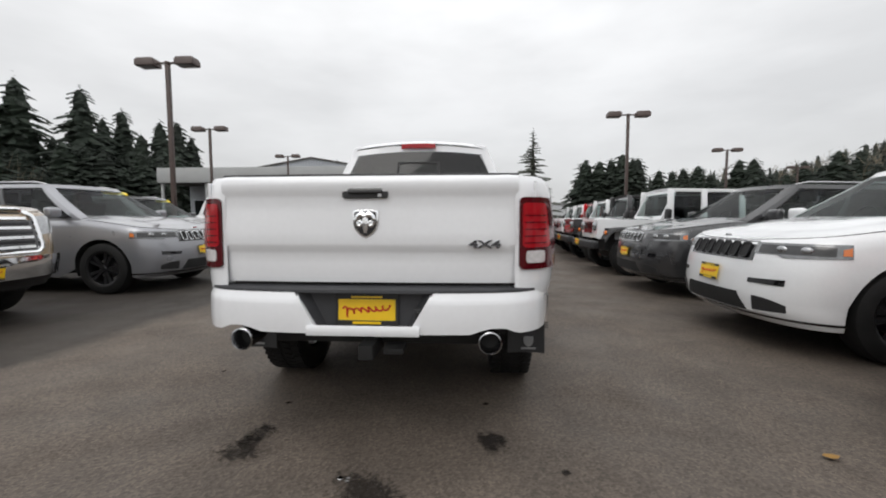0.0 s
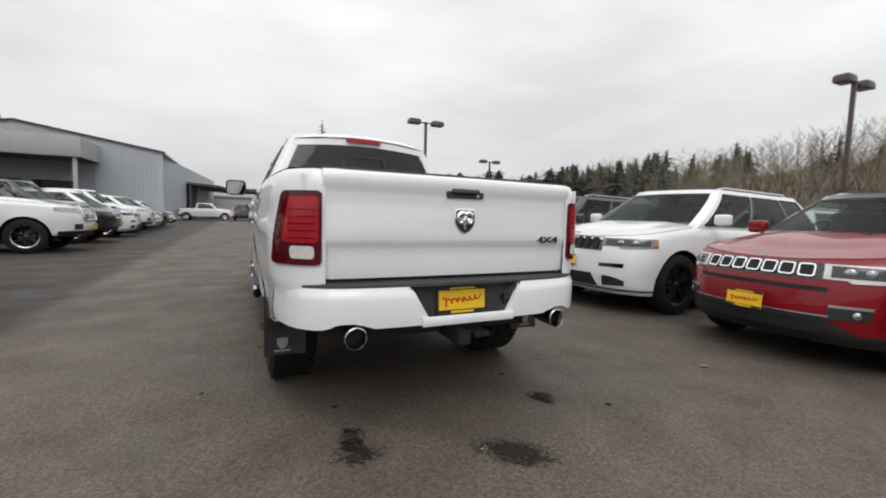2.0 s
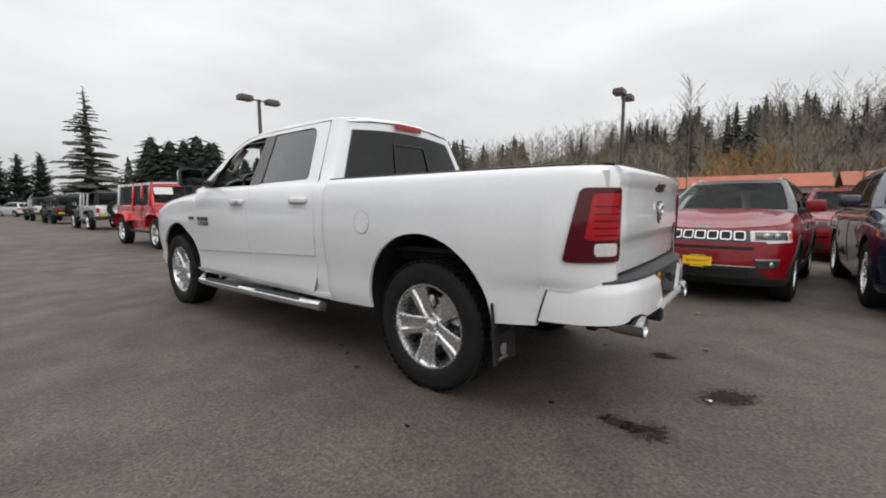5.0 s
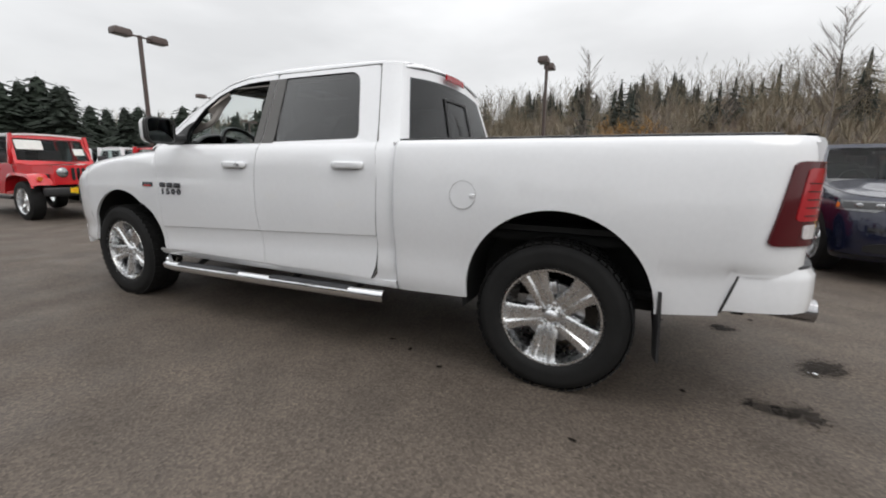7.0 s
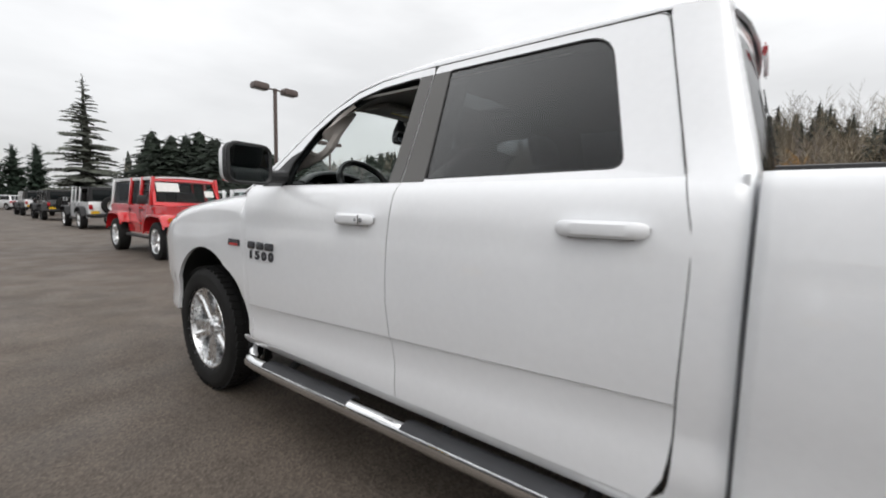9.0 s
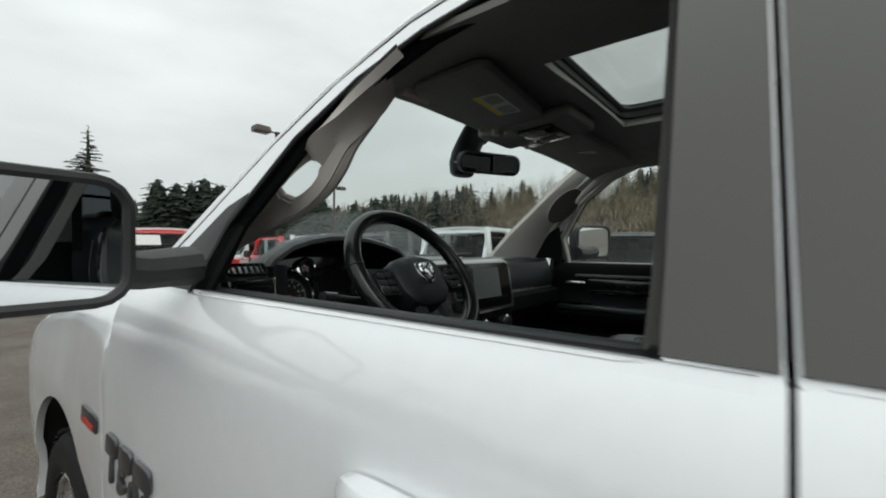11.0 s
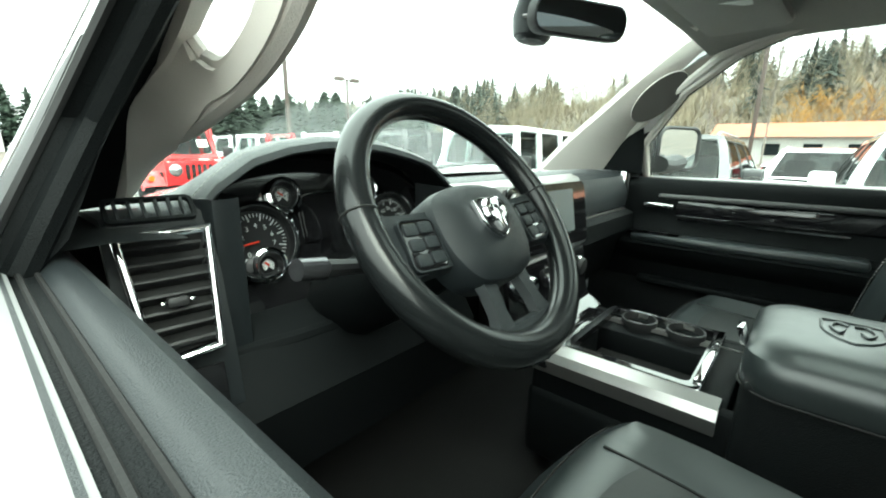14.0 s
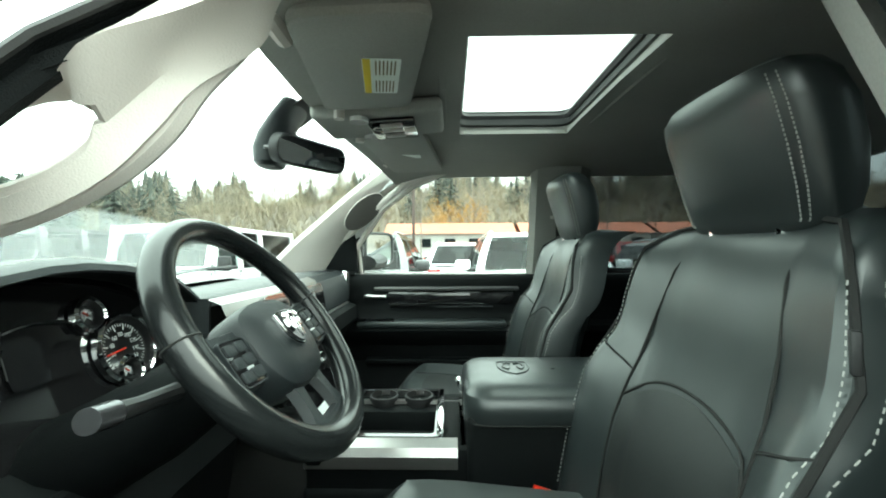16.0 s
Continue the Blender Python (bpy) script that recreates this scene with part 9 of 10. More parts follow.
    for sx in (-1, 1):
        edges = [wf - 0.72, wf - 1.42, wf - 2.15, yR + 0.03] if long else [wf - 0.72, wf - 1.52, yR + 0.03]
        for i in range(len(edges) - 1):
            a_, b_ = edges[i], edges[i + 1]
            rows = [[Vector((sx * (lerp(hw, hw - 0.07, (z - 1.16) / 0.6) + 0.0), y - (0.1 * (z - 1.16) / 0.6 if (i == 0 and y == a_) else 0), z)) for z in (1.17, 1.70)] for y in (a_ - 0.05, b_ + 0.05)]
            part("side_window", strip(rows), M_SIDEGLASS if i == 0 else M_DEEPGLASS, t, "side window glass").visible_shadow = False
        for i, y in enumerate(edges):
            mt = mat if (i < len(edges) - 1) else rm
            part("window_pillar", box((sx * (hw - 0.03), y - (0.05 if i == 0 else 0), 1.46), (0.06, 0.11, 0.64), (0, -6.5 * sx, 0), bev=0.01), mt, t)
        part("roof_side", box((sx * (hw - 0.075), (yB + yR) / 2, 1.745), (0.05, yB - yR, 0.07), bev=0.01), rm, t)
        part("tail_lamp", box((sx * (hw - 0.06), -L / 2 - 0.02, 0.95), (0.13, 0.06, 0.20), bev=0.015), M_REDLENS, t, "red tail lamp")
    part("rear_window", box((0, yR - 0.0, 1.46), (1.15, 0.015, 0.46), bev=0.004), M_CARGLASS, hardtop, "dark rear window")
    part("rear_window_frame", ring_slab(rounded(2 * hw - 0.10, 0.64, 0.05, 3), rounded(1.14, 0.45, 0.05, 3), 0.03, facing((0, yR + 0.005, 1.45), (0, -1, 0))), rm, hardtop)
    sp = part("spare_tyre", lathe([(0.20, -0.10), (0.34, -0.12), (0.39, -0.09), (0.395, 0.05), (0.36, 0.10), (0.22, 0.10)], 32, pose(0.05, -L / 2 - 0.17, 1.02, 90, 0, 0)), M_RUBBER, t, "rear spare wheel")
    part("spare_rim", lathe([(0.0, 0.03), (0.08, 0.03), (0.10, 0.0), (0.20, 0.04), (0.22, 0.09)], 24, pose(0.05, -L / 2 - 0.17, 1.02, 90, 0, 0)), rim, sp)
    plate(t, facing((-0.52, -L / 2 - 0.03, 0.72), (0, -1, 0)), 0.28, 0.14)
    for sx in (-1, 1):
        for y in (wf, wr):
            car_wheel(t, sx * (hw + 0.06), y, R, rim, 5, False, 0.25)
    t.matrix_world = m
    return t

# ---- the row whose noses look to -x ----
def east(x_front, y, L):
    x = x_front + L / 2
    tilt = math.degrees(math.atan2(lot_fall(x + 1.4) - lot_fall(x - 1.4), 2.8))
    return pose(x, y, lot_fall(x), 0, -tilt, 0) @ pose(0, 0, 0, 0, 0, 90)


def west(x_front, y, L):
    return pose(x_front - L / 2, y, 0, 0, 0, -90)


make_suv("parked_suv", "dark blue suv with chrome lower trim, nose to the aisle", M_BLUE, dict(GC, L=5.05, nose=0.97), east(2.85, -2.05, 5.05), face=dict(slots=3, w_grille=0.46))
make_suv("parked_suv", "red compact suv with a black roof and yellow plate", M_RED, COMPASS, east(2.90, 0.21, 4.40) @ pose(0, 0, 0, 0, 0, -6), roof_mat=M_BLACKP, lower=M_PLASTIC, rack=True)
make_suv("parked_suv", "white suv with black wheels and seven-slot grille", M_WHITE2, GC, east(2.88, 2.64, 4.82), rim=M_DARKALLOY, ring=M_DARKALLOY)
make_suv("parked_suv", "dark grey metallic suv with chrome grille slots", M_GREY, GC, east(3.0, 5.30, 4.82), rim=M_ALLOY)
make_wrangler("parked_off_roader", "white four-door off-roader with hard top", M_WHITE2, east(3.0, 7.75, 4.35), roof_mat=M_WHITE2)
make_wrangler("parked_off_roader", "dark grey off-roader with black top", M_GREY, east(3.1, 10.2, 4.35))
make_wrangler("parked_off_roader", "white off-roader with hard top", M_WHITE2, east(3.3, 12.6, 4.35), roof_mat=M_PLASTIC)
make_wrangler("parked_off_roader", "red off-roader with black top", M_REDJ, east(3.6, 15.0, 4.35))
make_wrangler("parked_off_roader", "white off-roader with white top", M_WHITE2, east(3.8, 17.4, 4.35), roof_mat=M_WHITE2)
make_wrangler("parked_off_roader", "white off-roader in the long row", M_WHITE2, east(4.0, 19.8, 4.35))

# the bright red one that looks down the aisle, and those behind it that show their backs
make_wrangler("parked_off_roader", "bright red off-roader with price sheets, nose down the aisle", M_REDJ, pose(1.95, 11.65 + 2.17, lot_fall(1.95), 0, 0, 180), flare=True, sticker=True, roof_mat=M_WHITE2, rim=M_ALLOY)
make_wrangler("parked_off_roader", "white off-roader with black top, back to the aisle", M_WHITE2, pose(3.2, 26.6, lot_fall(3.2), 0, 0, 0), rim=M_ALLOY)
make_wrangler("parked_off_roader", "black off-roader, back to the aisle", M_BLACKP, pose(3.5, 37.0, lot_fall(3.5), 0, 0, 0))
make_wrangler("parked_off_roader", "white off-roader far down the aisle", M_WHITE2, pose(3.7, 46.0, lot_fall(3.7), 0, 0, 0))

# ---- the row whose noses look to +x ----
make_pickup("parked_pickup", "tan pickup truck with chrome grille and yellow plate", M_GOLD, west(-4.20, 2.0, 5.6), big=True, dims=dict(PICK, L=5.6, W=2.02, H=1.95, nose=1.22, hood=1.30, belt=1.34, tail=1.34, R=0.41, clear=0.40))
make_suv("parked_suv", "silver grey suv with yellow windscreen sticker", M_SILVER, GC, west(-3.98, 5.05, 4.82), rim=M_DARKALLOY, sticker=M_YELLOWST)
make_suv("parked_suv", "grey suv with yellow windscreen sticker", M_GREY, GC, west(-5.6, 8.3, 4.82), sticker=M_YELLOWST)
make_pickup("parked_pickup", "white midsize pickup truck with black fog pockets", M_WHITE2, west(-4.5, 12.0, 5.4), rim=M_TIP, sticker=M_YELLOWST)
make_pickup("parked_pickup", "black pickup truck with yellow plate", M_BLACKP, west(-4.6, 15.2, 5.4), sticker=M_YELLOWST)
make_suv("parked_suv", "white suv with alloy wheels", M_WHITE2, GC, west(-4.6, 18.4, 4.82))
make_pickup("parked_pickup", "white pickup truck in the row", M_WHITE2, west(-4.6, 21.4, 5.4))
make_suv("parked_suv", "white suv in the row", M_WHITE2, GC, west(-4.7, 24.4, 4.82))
make_suv("parked_suv", "dark suv in the row", M_BLACKP, GC, west(-4.8, 27.4, 4.82))
make_suv("parked_suv", "white compact suv in the row", M_WHITE2, COMPASS, west(-4.8, 30.4, 4.40))

# across the end of the aisle
make_pickup("parked_pickup", "white pickup truck parked across the end of the aisle", M_WHITE2, pose(-4.2, 50.0, 0, 0, 0, -90))
make_suv("parked_van", "black van with its back to the aisle", M_BLACKP, dict(GC, H=1.95, belt=1.15), pose(-0.7, 52.0, 0, 0, 0, 0))
make_suv("parked_suv", "white suv far down the lot", M_WHITE2, COMPASS, pose(4.4, 66.0, lot_fall(4.4), 0, 0, 20))

# ---- second row behind, tails to the first ----
for i, (label, mat, y, dims) in enumerate((("white suv in the second row", M_WHITE2, 3.6, GC), ("red suv in the second row", M_REDJ, 6.0, COMPASS), ("white compact suv in the second row", M_WHITE2, 1.0, COMPASS), ("red suv with silver rails in the second row", M_RED, -1.7, GC), ("silver suv in the second row", M_SILVER, -4.3, COMPASS),
                                           ("white suv with tinted glass in the second row", M_WHITE2, 9.2, GC), ("grey suv in the second row", M_GREY, 12.0, GC), ("dark blue suv in the second row", M_BLUE, 14.8, GC))):
    make_suv("parked_suv", label, mat, dims, pose(11.6, y, lot_fall(11.6), 0, 0, 90 if i % 2 else -90))

# ---- trees ----
def raw_mesh(name, verts, faces, mat, parent=None, label="", kind=""):
    me = bpy.data.meshes.new(name)
    me.from_pydata(verts, [], faces)
    me.materials.append(mat)
    ob = new(name, me)
    if parent is not None:
        ob.parent = parent
    if label:
        ob["label"] = label
    if kind:
        ob["kind"] = kind
    return ob


def conifer_foliage(h, r, rnd, whorls=26, arms=9, droop=0.35, base=0.10, gap=0.12, sprays=5, power=0.85, core=0.5, wide_=0.40):
    """Drooping sprays of needles on whorls of branches."""
    verts, faces = [], []

    def tri(a, b, c):
        k = len(verts)
        verts.extend((a, b, c))
        faces.append((k, k + 1, k + 2))
    for w in range(whorls):
        t = w / (whorls - 1)
        z0 = h * lerp(base, 0.985, t)
        reach = r * (1 - t) ** power * rnd.uniform(0.82, 1.12) + 0.12
        n = max(4, int(arms * (1 - 0.55 * t)))
        for q in range(n):
            if rnd.random() < gap:
                continue
            a = 2 * math.pi * (q + rnd.uniform(-0.35, 0.35)) / n + w * 0.7
            L = reach * rnd.uniform(0.5, 1.18)
            ca, sa = math.cos(a), math.sin(a)
            zz = z0 + rnd.uniform(-0.034, 0.034) * h
            for k in range(sprays):
                u = (k + 0.6) / sprays
                d = L * u
                dz = -droop * L * u * u + 0.10 * L * u
                wid = L * wide_ * (1 - 0.6 * u) * rnd.uniform(0.6, 1.35) + 0.05
                ln = L / sprays * 1.9
                c = Vector((ca * d, sa * d, zz + dz))
                tip = c + Vector((ca * ln, sa * ln, -0.35 * ln + rnd.uniform(-0.1, 0.1) * ln))
                s = Vector((-sa, ca, 0)) * wid
                dn = Vector((0, 0, -wid * rnd.uniform(0.3, 0.7)))
                tri(c - s + dn, c + Vector((0, 0, 0.03 * L)), tip)
                tri(c + s + dn, tip, c + Vector((0, 0, 0.03 * L)))
                tri(c + s * 0.3, c - s * 0.3, c + dn * 1.6 + Vector((ca * ln, sa * ln, 0)) * 0.3)
    # the dark inside of the crown
    n = 9
    prev = None
    for w in range(whorls):
        t = w / (whorls - 1)
        ring = []
        for q in range(n):
            a = 2 * math.pi * q / n
            rr = core * r * (1 - t) ** power * rnd.uniform(0.6, 1.25) + 0.03
            ring.append(len(verts))
            verts.append(Vector((math.cos(a) * rr, math.sin(a) * rr, h * lerp(base, 0.97, t))))
        if prev:
            for q in range(n):
                faces.append((prev[q], prev[(q + 1) % n], ring[(q + 1) % n]))
                faces.append((prev[q], ring[(q + 1) % n], ring[q]))
        prev = ring
    return verts, faces


def trunk(bm_h, r0, parent, mat=None, lean=0.0):
    pts = [Vector((lean * (i / 6) ** 2, 0, bm_h * i / 6)) for i in range(7)]
    return part("trunk", tube(pts, [lerp(r0, r0 * 0.12, i / 6) for i in range(7)], n=8), mat or M_BARK, parent)


def conifer(h, r, seed, mat, label, m, **kw):
    rnd = random.Random(seed)
    t = thing("fir_tree", label, "tree", "conifers")
    trunk(h * 0.97, 0.018 * h, t)
    v, f = conifer_foliage(h, r, rnd, **kw)
    raw_mesh("crown", v, f, mat, t, "drooping needle branches")
    t.matrix_world = m
    return t


conifer(12.4, 3.1, 3, M_NEEDLE_B, "tall sparse blue-green fir at the end of the lot", pose(8.1, 51.4, 0), whorls=46, arms=12, droop=0.12, gap=0.36, base=0.04, sprays=8, core=0.14, wide_=0.22)
proto = [conifer(12.0, 3.4, 10 + i, M_NEEDLE_D, "dark green conifer behind the lot", pose(21.5 + 4.2 * i, 78 - 1.5 * i, 0), whorls=46, arms=13, droop=0.34, gap=0.20, base=0.03, sprays=7, power=0.50, core=0.62, wide_=0.26) for i in range(3)]
rnd = random.Random(5)


def put(i, x, y, h, wide=1.0, z=None):
    k = h / 12.0
    return copy_thing(proto[i % 3], pose(x, y, hill_height(x, y) if z is None else z, 0, 0, rnd.uniform(0, 360)) @ Matrix.Diagonal((k * wide, k * wide, k, 1)))


# the dark belt beyond the off-roaders
for i in range(16):
    az = radians(24.5 + 1.35 * i)
    d = rnd.uniform(88, 104)
    put(i, -1 + d * math.sin(az), d * math.cos(az), rnd.uniform(9.0, 12.3), 1.15)
# tall firs behind the silver cars
for az, h in ((-57, 17), (-53.5, 20), (-51, 18), (-49, 19.5), (-46.6, 13), (-44.3, 19), (-42.6, 16), (-41, 17.5), (-39.4, 13.5), (-37.6, 15.5), (-36.0, 16), (-34.6, 14), (-62, 18), (-67, 20), (-73, 18)):
    d = rnd.uniform(70, 78)
    x, y = 0.5 + d * math.sin(radians(az)), -1.7 + d * math.cos(radians(az))
    put(rnd.randrange(3), x, y, h * 0.97, 0.80, z=0.0)
for i in range(26):
    az = radians(-75 + 1.62 * i)
    d = rnd.uniform(60, 68)
    put(i, 0.5 + d * math.sin(az), -1.7 + d * math.cos(az), rnd.uniform(6.5, 11.0), 1.25, z=0.0)
for az, d, h in ((17, 82, 12.6), (18.8, 80, 12.0), (21.5, 81, 13.2), (22.8, 77, 11.5)):
    put(int(az), -2 + d * math.sin(radians(az)), 1 + d * math.cos(radians(az)), h, 1.2)
# behind the building
for x, y, h in ((-34, 92, 13), (-31, 95, 15), (-24, 96, 12.5), (-19, 97, 11.5)):
    put(rnd.randrange(3), x, y, h, 0.8, z=0.0)
# narrow hedge conifers
hedge = None
for i, (x, y, h) in enumerate(((4.7, 84, 9.0), (7.0, 84.5, 8.0), (9.3, 84, 8.3))):
    if hedge is None:
        t = thing("columnar_conifer", "narrow dark columnar conifer by the far buildings", "tree", "columnar conifers")
        trunk(7.5, 0.14, t)
        v, f = conifer_foliage(8.4, 1.75, random.Random(40), whorls=34, arms=12, droop=-0.25, gap=0.0, base=0.02, sprays=4, power=0.62)
        raw_mesh("crown", v, f, M_THUJA, t, "dense dark needles")
        hedge = t
        t.matrix_world = pose(x, y, 0) @ Matrix.Diagonal((1, 1, h / 8.4, 1))
    else:
        copy_thing(hedge, pose(x, y, 0, 0, 0, 70 * i) @ Matrix.Diagonal((1, 1, h / 8.4, 1)))


def bare_branches(h, rnd, limbs=16, twigs=9, spread_=0.42, start=0.25, hang=0.0, thick=0.006):
    """Limbs and twigs of a leafless tree, as thin three-sided spikes."""
    verts, faces = [], []

    def spike(a, b, r):
        d = (b - a).normalized()
        u = d.cross(Vector((0.3, 0.5, 0.8))).normalized()
        w = d.cross(u)
        k = len(verts)
        verts.extend((a + u * r, a - u * r * 0.5 + w * r * 0.87, a - u * r * 0.5 - w * r * 0.87, b))
        faces.extend(((k, k + 1, k + 3), (k + 1, k + 2, k + 3), (k + 2, k, k + 3)))
    for i in range(limbs):
        t = lerp(start, 0.95, i / limbs)
        a = rnd.uniform(0, 6.28)
        L = h * spread_ * (1 - 0.65 * t) * rnd.uniform(0.7, 1.2)
        p0 = Vector((0, 0, h * t))
        p1 = p0 + Vector((math.cos(a) * L * 0.6, math.sin(a) * L * 0.6, L * 0.75))
        spike(p0, p1, h * thick)
        for j in range(twigs):
            u = rnd.uniform(0.25, 1.0)
            q0 = p0.lerp(p1, u)
            b = a + rnd.uniform(-1.2, 1.2)
            l2 = L * rnd.uniform(0.25, 0.55)
            q1 = q0 + Vector((math.cos(b) * l2 * 0.6, math.sin(b) * l2 * 0.6, l2 * (0.8 - hang * 1.6)))
            spike(q0, q1, h * thick * 0.33)
    return verts, faces


def bare_tree(h, seed, m, label, mat=M_BIRCH, **kw):
    t = thing("bare_tree", label, "tree", "bare trees")
    trunk(h * 0.96, 0.0065 * h, t, mat)
    v, f = bare_branches(h, random.Random(seed), **kw)
    raw_mesh("branchwork", v, f, mat, t, "leafless limbs and twigs")
    t.matrix_world = m
    return t


for i, (az, d, h) in enumerate(((83, 55, 15.0), (107, 50, 15.5), (78, 62, 12.5), (98, 60, 12.0), (70, 70, 13.0), (113, 58, 13))):
    x, y = -2 + d * math.sin(radians(az)), 1 + d * math.cos(radians(az))
    bare_tree(h, 60 + i, pose(x, y, hill_height(x, y)), "tall leafless pale-barked tree", limbs=34, twigs=30, thick=0.0021, spread_=0.30)
# orange willow
t = thing("willow_tree", "bare willow with glowing orange twigs by the red roof", "tree")
trunk(4.5, 0.22, t)
v, f = [], []
rw = random.Random(77)
for q in range(9):
    a = 2 * math.pi * q / 9
    vv, ff = bare_branches(8.6, rw, limbs=14, twigs=26, spread_=0.55, start=0.12, hang=0.75, thick=0.0045)
    off = Vector((math.cos(a) * 1.9, math.sin(a) * 3.3, -0.6 * (q % 3)))
    k = len(v)
    v += [p + off for p in vv]
    f += [tuple(i + k for i in face) for face in ff]
raw_mesh("crown", v, f, M_WILLOW, t, "hanging orange twigs")
t.matrix_world = pose(64, 3.0, 0)

# ---- the wooded slope ----
rw = random.Random(9)
wv, wf_ = [], []
bv, bf = [], []
for i in range(1900):
    x, y = rw.uniform(64, 150), rw.uniform(-110, 190)
    if rw.random() > 0.55 + 0.45 * math.exp(-((x - 95) / 45) ** 2):
        continue
    z = hill_height(x, y)
    h = rw.uniform(5.5, 11.0) + (2.0 if x > 112 else 0.0)
    vv, ff = bare_branches(h, rw, limbs=13, twigs=13, spread_=0.40, start=0.10, thick=0.0030)
    r = 0.006 * h
    k = len(vv)
    vv += [Vector((r, 0, 0)), Vector((-r * 0.5, r * 0.87, 0)), Vector((-r * 0.5, -r * 0.87, 0)), Vector((0, 0, h))]
    ff += [(k, k + 1, k + 3), (k + 1, k + 2, k + 3), (k + 2, k, k + 3)]
    tgt_v, tgt_f = (wv, wf_) if i % 7 == 0 else (bv, bf)
    k = len(tgt_v)
    tgt_v += [p + Vector((x, y, z)) for p in vv]
    tgt_f += [tuple(j + k for j in face) for face in ff]
tagged(raw_mesh("pale_bare_woods", wv, wf_, M_BIRCH), "pale leafless trunks on the slope", "woods", kind="stuff")
tagged(raw_mesh("bare_woods", bv, bf, M_TWIG), "brown leafless woods on the slope", "woods", kind="stuff")
bv, bf = [], []
for i in range(8000):
    x, y = 62 + 95 * rw.random() ** 1.2, rw.uniform(-120, 200)
    if i % 4 == 0:
        # scrub along the edge behind the tall firs
        x, y = rw.uniform(-75, -48), rw.uniform(0, 60)
    z = hill_height(x, y)
    h = rw.uniform(1.2, 4.2) if i % 4 else rw.uniform(3.0, 7.5)
    for j in range(15):
        a = rw.uniform(0, 6.28)
        w = rw.uniform(0.05, 0.16)
        tip = Vector((x + math.cos(a) * h * 0.55, y + math.sin(a) * h * 0.55, z + h * rw.uniform(0.5, 1.1)))
        b = a + 1.57
        k = len(bv)
        bv += [Vector((x + math.cos(b) * w, y + math.sin(b) * w, z)), Vector((x - math.cos(b) * w, y - math.sin(b) * w, z)), tip]
        bf.append((k, k + 1, k + 2))
tagged(raw_mesh("brushwood", bv, bf, M_TWIG), "brown brushwood on the slope", "brush", kind="stuff")
cv, cf = [], []


def crest(x, y, low, top):
    """Height of a tree that reaches the wood's outline, seen from the lot."""
    d = math.hypot(x, y)
    el = interp(math.degrees(math.atan2(x, y)), (14, 30, 38, 45, 60, 73, 90, 105), (5.5, 5.9, 6.4, 7.9, 9.5, 10.3, 12.0, 12.6))
    return min(16.0, max(4.5, (d * math.tan(radians(el)) + 1.4 - hill_height(x, y)) * rw.uniform(low, top)))


stands = [(rw.uniform(118, 150), rw.uniform(-120, 200), rw.uniform(2.5, 7.0)) for i in range(46)] + [(rw.uniform(84, 112), rw.uniform(-110, 20), 3.0) for i in range(5)]
for sx_, sy_, wide in stands:
    tall = rw.uniform(0.75, 1.05)
    for i in range(int(wide * 1.5)):
        x, y = rw.gauss(sx_, 3.0), rw.gauss(sy_, wide)
        h = tall * crest(x, y, 0.55, 1.0)
        vv, ff = conifer_foliage(h, h * rw.uniform(0.20, 0.33), rw, whorls=19, arms=9, sprays=4, gap=0.26, base=rw.uniform(0.08, 0.3), power=rw.uniform(0.55, 0.9), core=0.26, wide_=0.24)
        k = len(cv)
        z = hill_height(x, y)
        cv += [p + Vector((x, y, z)) for p in vv]
        cf += [tuple(j + k for j in face) for face in ff]
# lower dark belt between slope and lot, to the far side
lv, lf = [], []
for i in range(210):
    az = radians(rw.uniform(14, 54))
    d = rw.uniform(105, 160)
    x, y = d * math.sin(az), d * math.cos(az)
    z = hill_height(x, y)
    if i % 5 < 3:
        h = crest(x, y, 0.6, 1.0)
        vv, ff = conifer_foliage(h, h * rw.uniform(0.26, 0.42), rw, whorls=18, arms=9, sprays=4, gap=0.24, base=0.05, power=rw.uniform(0.5, 0.85), core=0.34, wide_=0.26)
        k = len(cv)
        cv += [p + Vector((x, y, z)) for p in vv]
        cf += [tuple(j + k for j in face) for face in ff]
    else:
        vv, ff = bare_branches(crest(x, y, 0.6, 0.95), rw, limbs=18, twigs=18, spread_=0.42, start=0.10, thick=0.0034)
        k = len(lv)
        lv += [p + Vector((x, y, z)) for p in vv]
        lf += [tuple(j + k for j in face) for face in ff]
tagged(raw_mesh("leafless_woods", lv, lf, M_TWIG), "brown leafless trees beyond the lot", "woods", kind="stuff")
tagged(raw_mesh("far_conifers", cv, cf, M_NEEDLE_HAZED), "dark conifers along the ridge", "woods", kind="stuff")

# ---- buildings ----
def building(name, label, m=None):
    return thing(name, label, "building", m=m)


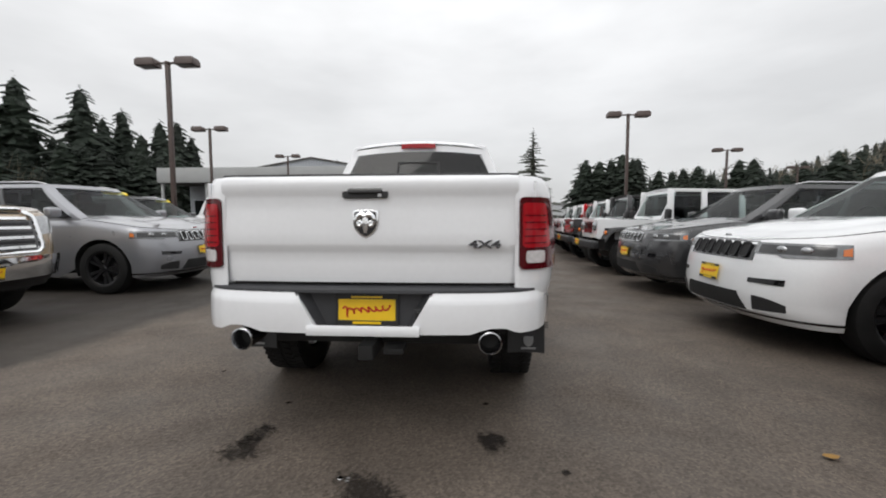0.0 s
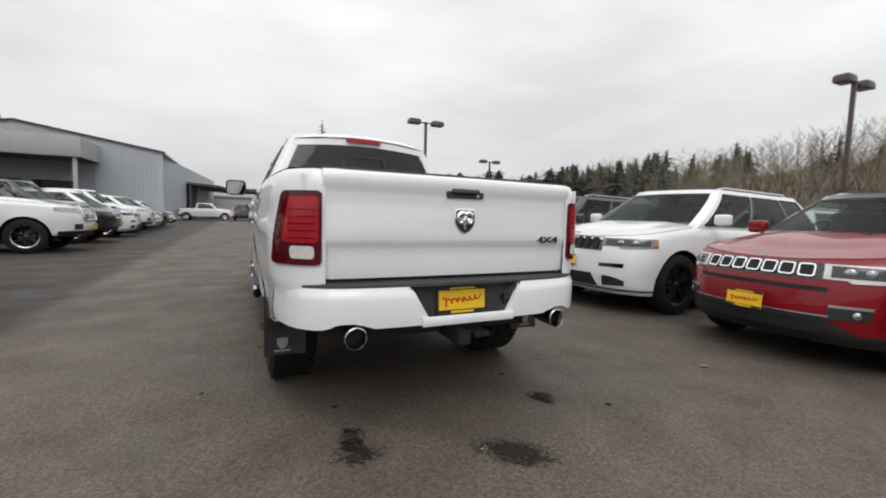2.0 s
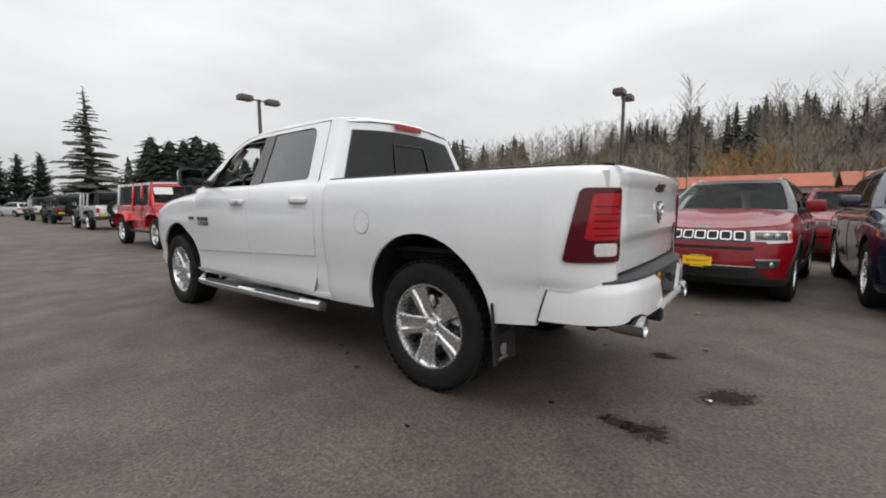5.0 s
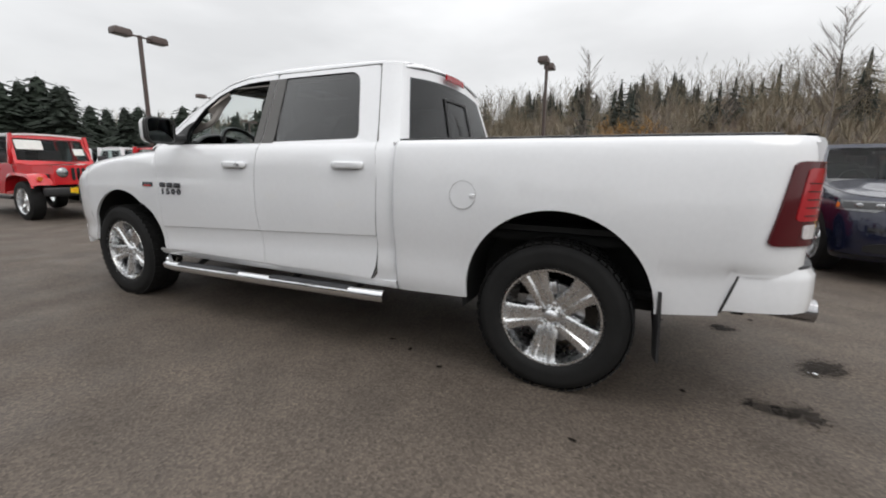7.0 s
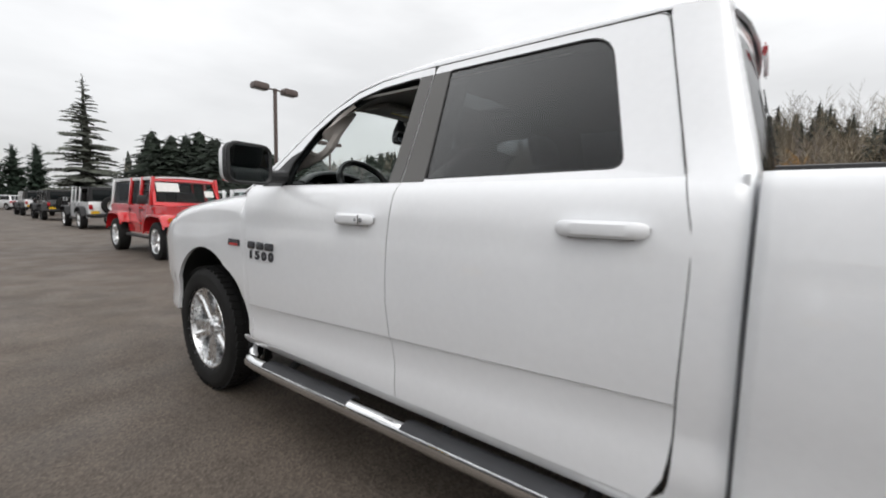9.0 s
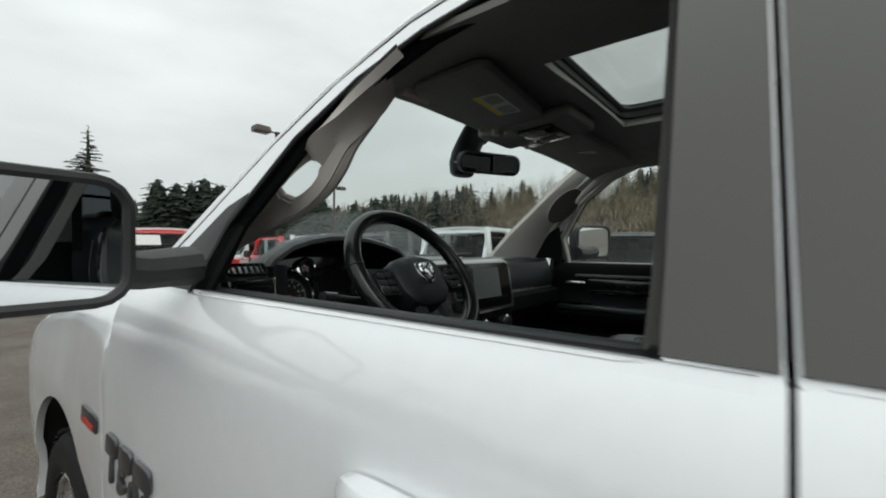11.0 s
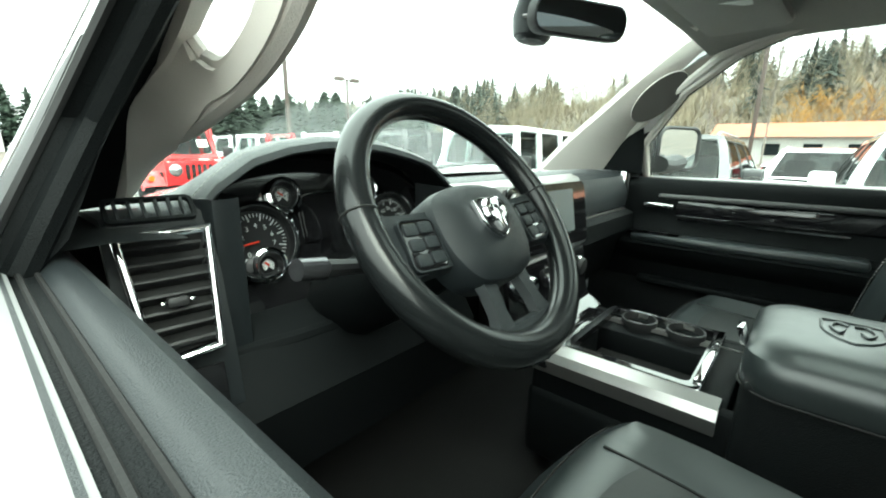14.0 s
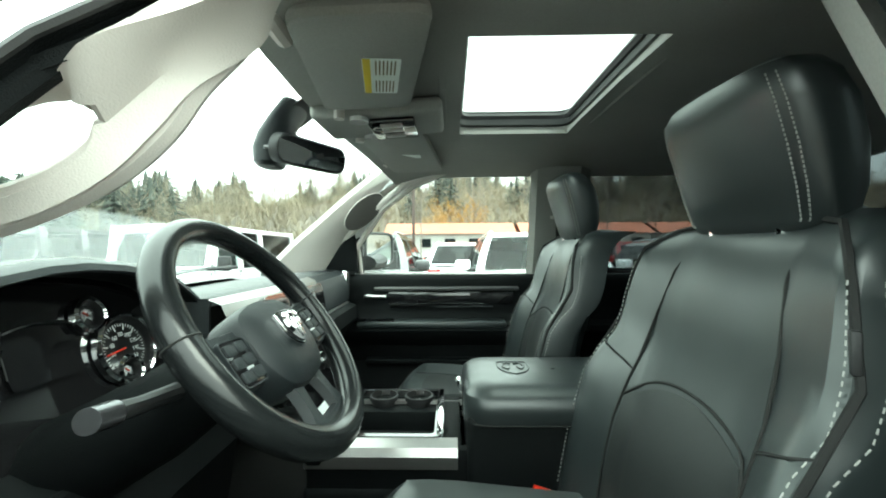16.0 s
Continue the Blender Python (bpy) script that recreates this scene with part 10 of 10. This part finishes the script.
bl = building("dealership_building", "grey metal dealership hall with a low gable and dark canopy")
gab = [(-31, 0.0), (-7.2, 0.0), (-7.2, 6.05), (-17, 7.75), (-25, 6.4), (-31, 6.4)]
part("gable_wall", slab(gab, 0.3, pose(0, 43.6, 0, 90, 0, 0)), M_METALWALL, bl)
side = [(0, 0), (0, 6.05), (42, 6.05), (42, 0)]
part("side_wall", box((-6.4, 62.0, 3.0), (0.3, 37, 6.0), (0, 0, -4.2)), M_METALWALL, bl)
for i in range(60):
    x = -25.5 + 0.30 * i
    top = interp(x, (-25, -17, -7.2), (6.4, 7.75, 6.05)) - 0.08
    part("siding_rib", box((x, 43.27, 2.4 + top / 2 + 0.0), (0.05, 0.04, top - 4.8 + 0.0)) if x < -11.8 else box((x, 43.27, top / 2), (0.05, 0.04, top)), M_METALWALL, bl)
part("roof", thicken(strip([[Vector((x, y, z)) for y in (43.2, 82)] for x, z in ((-7.0, 6.08), (-17, 7.8), (-25, 6.45), (-31.3, 6.45))]), 0.15), M_FASCIA, bl)
part("roof_edge", tube([(-25, 43.2, 6.45), (-17, 43.2, 7.8), (-7.0, 43.2, 6.1)], 0.10, n=6), M_DARKWALL, bl)
part("canopy_fascia", box((-21.5, 39.0, 5.55), (19.6, 0.4, 1.5), bev=0.03), M_FASCIA, bl, "pale canopy fascia")
part("canopy_soffit", box((-21.5, 41.2, 4.85), (19.6, 4.4, 0.12)), M_DARKWALL, bl)
part("canopy_end", box((-11.75, 41.2, 5.5), (0.2, 4.6, 1.4)), M_FASCIA, bl)
part("shop_front", box((-21.5, 43.4, 2.4), (19.0, 0.2, 4.8)), M_DARKWALL, bl, "dark recessed shop front")
for i in range(5):
    part("canopy_post", box((-31 + 4.7 * i, 39.2, 2.4), (0.25, 0.25, 4.8), bev=0.02), M_FASCIA, bl)
for i in range(5):
    part("shop_window", box((-29 + 3.6 * i, 43.27, 1.9), (2.9, 0.08, 2.6)), M_CARGLASS, bl, "dark shop window")
part("side_canopy", box((-4.4, 66, 4.1), (4.2, 20, 0.25), (0, 4, -4.2)), M_DARKWALL, bl, "dark side canopy")
part("side_door", box((-6.15, 58, 2.0), (0.2, 4.0, 3.9), (0, 0, -4.2)), M_DARKWALL, bl)

wb = building("white_building", "white flat-roofed building beyond the aisle")
part("wall", box((-2.0, 104, 2.9), (17, 8, 5.8)), M_WHITEWALL, wb)
part("roof_edge", box((-2.0, 104, 5.9), (17.4, 8.4, 0.25)), M_FASCIA, wb)
for i in range(5):
    part("window", box((-8 + 3.0 * i, 99.95, 2.6), (1.6, 0.1, 1.6)), M_CARGLASS, wb)
lw = building("low_shed", "pale grey low shed beside the hall")
part("wall", box((-3.0, 82, 1.7), (13, 5, 3.4)), M_CONCRETE, lw)
part("roof", box((-3.0, 82, 3.5), (13.5, 5.6, 0.22)), M_FASCIA, lw)
sh = building("white_store", "white store behind the off-roaders")
part("wall", box((24, 96, 2.2), (20, 8, 4.4)), M_WHITEWALL, sh)
part("roof", box((24, 96, 4.5), (20.6, 8.6, 0.25)), M_FASCIA, sh)

rr = building("red_roofed_building", "long low building with a faded red roof beyond the lot")
for k in range(3):
    y0 = -34 + 19 * k
    part("wall", box((60.5, y0, 1.5), (7, 17.5, 3.0)), M_CONCRETE, rr)
    part("roof", strip([[Vector((x, y, z)) for y in (y0 - 9.2, y0 + 9.2)] for x, z in ((56.4, 2.9), (60.5, 4.5), (64.6, 2.9))]), M_REDROOF, rr, "faded red roof")
    for i in range(5):
        part("window", box((56.95, y0 - 6.8 + 3.4 * i, 1.6), (0.1, 1.5, 1.2)), M_CARGLASS, rr)

# ---- stains and litter on the asphalt ----
blot("oil_stain", 0.61, 0.36, 0.15, 0.19, 20, "dark dried oil spill on the asphalt")
blot("oil_stain", -0.59, 0.33, 0.16, 0.24, -20, "dark dried oil spill under the exhaust")
blot("oil_stain", 0.10, -0.09, 0.40, 0.24, -42, "smeared dark tyre and oil mark on the asphalt", M_SMEAR)
blot("oil_stain", -0.60, 0.20, 0.24, 0.20, -20, "faint dried rim of a spill on the asphalt", M_SMEAR)
for k, (x, y) in enumerate(((-0.594, 0.72), (0.605, 0.78), (0.934, 0.118), (-0.71, 2.49), (-0.94, 2.02), (-0.80, 2.3), (-1.3, 1.2))):
    blot("oil_spot", x, y, 0.045, 0.032, 40 * k, "small black drip on the asphalt")
lf = part("fallen_leaf", thicken(fill_loop([Vector((2.19 + a, 0.32 + b, 0.006 + 0.01 * abs(a) * 8)) for a, b in ((-0.035, 0), (-0.01, 0.022), (0.02, 0.018), (0.045, 0.0), (0.02, -0.02), (-0.01, -0.02))]), 0.001), M_WILLOW, flat=True)
tagged(lf, "small orange fallen leaf on the asphalt", "leaf")
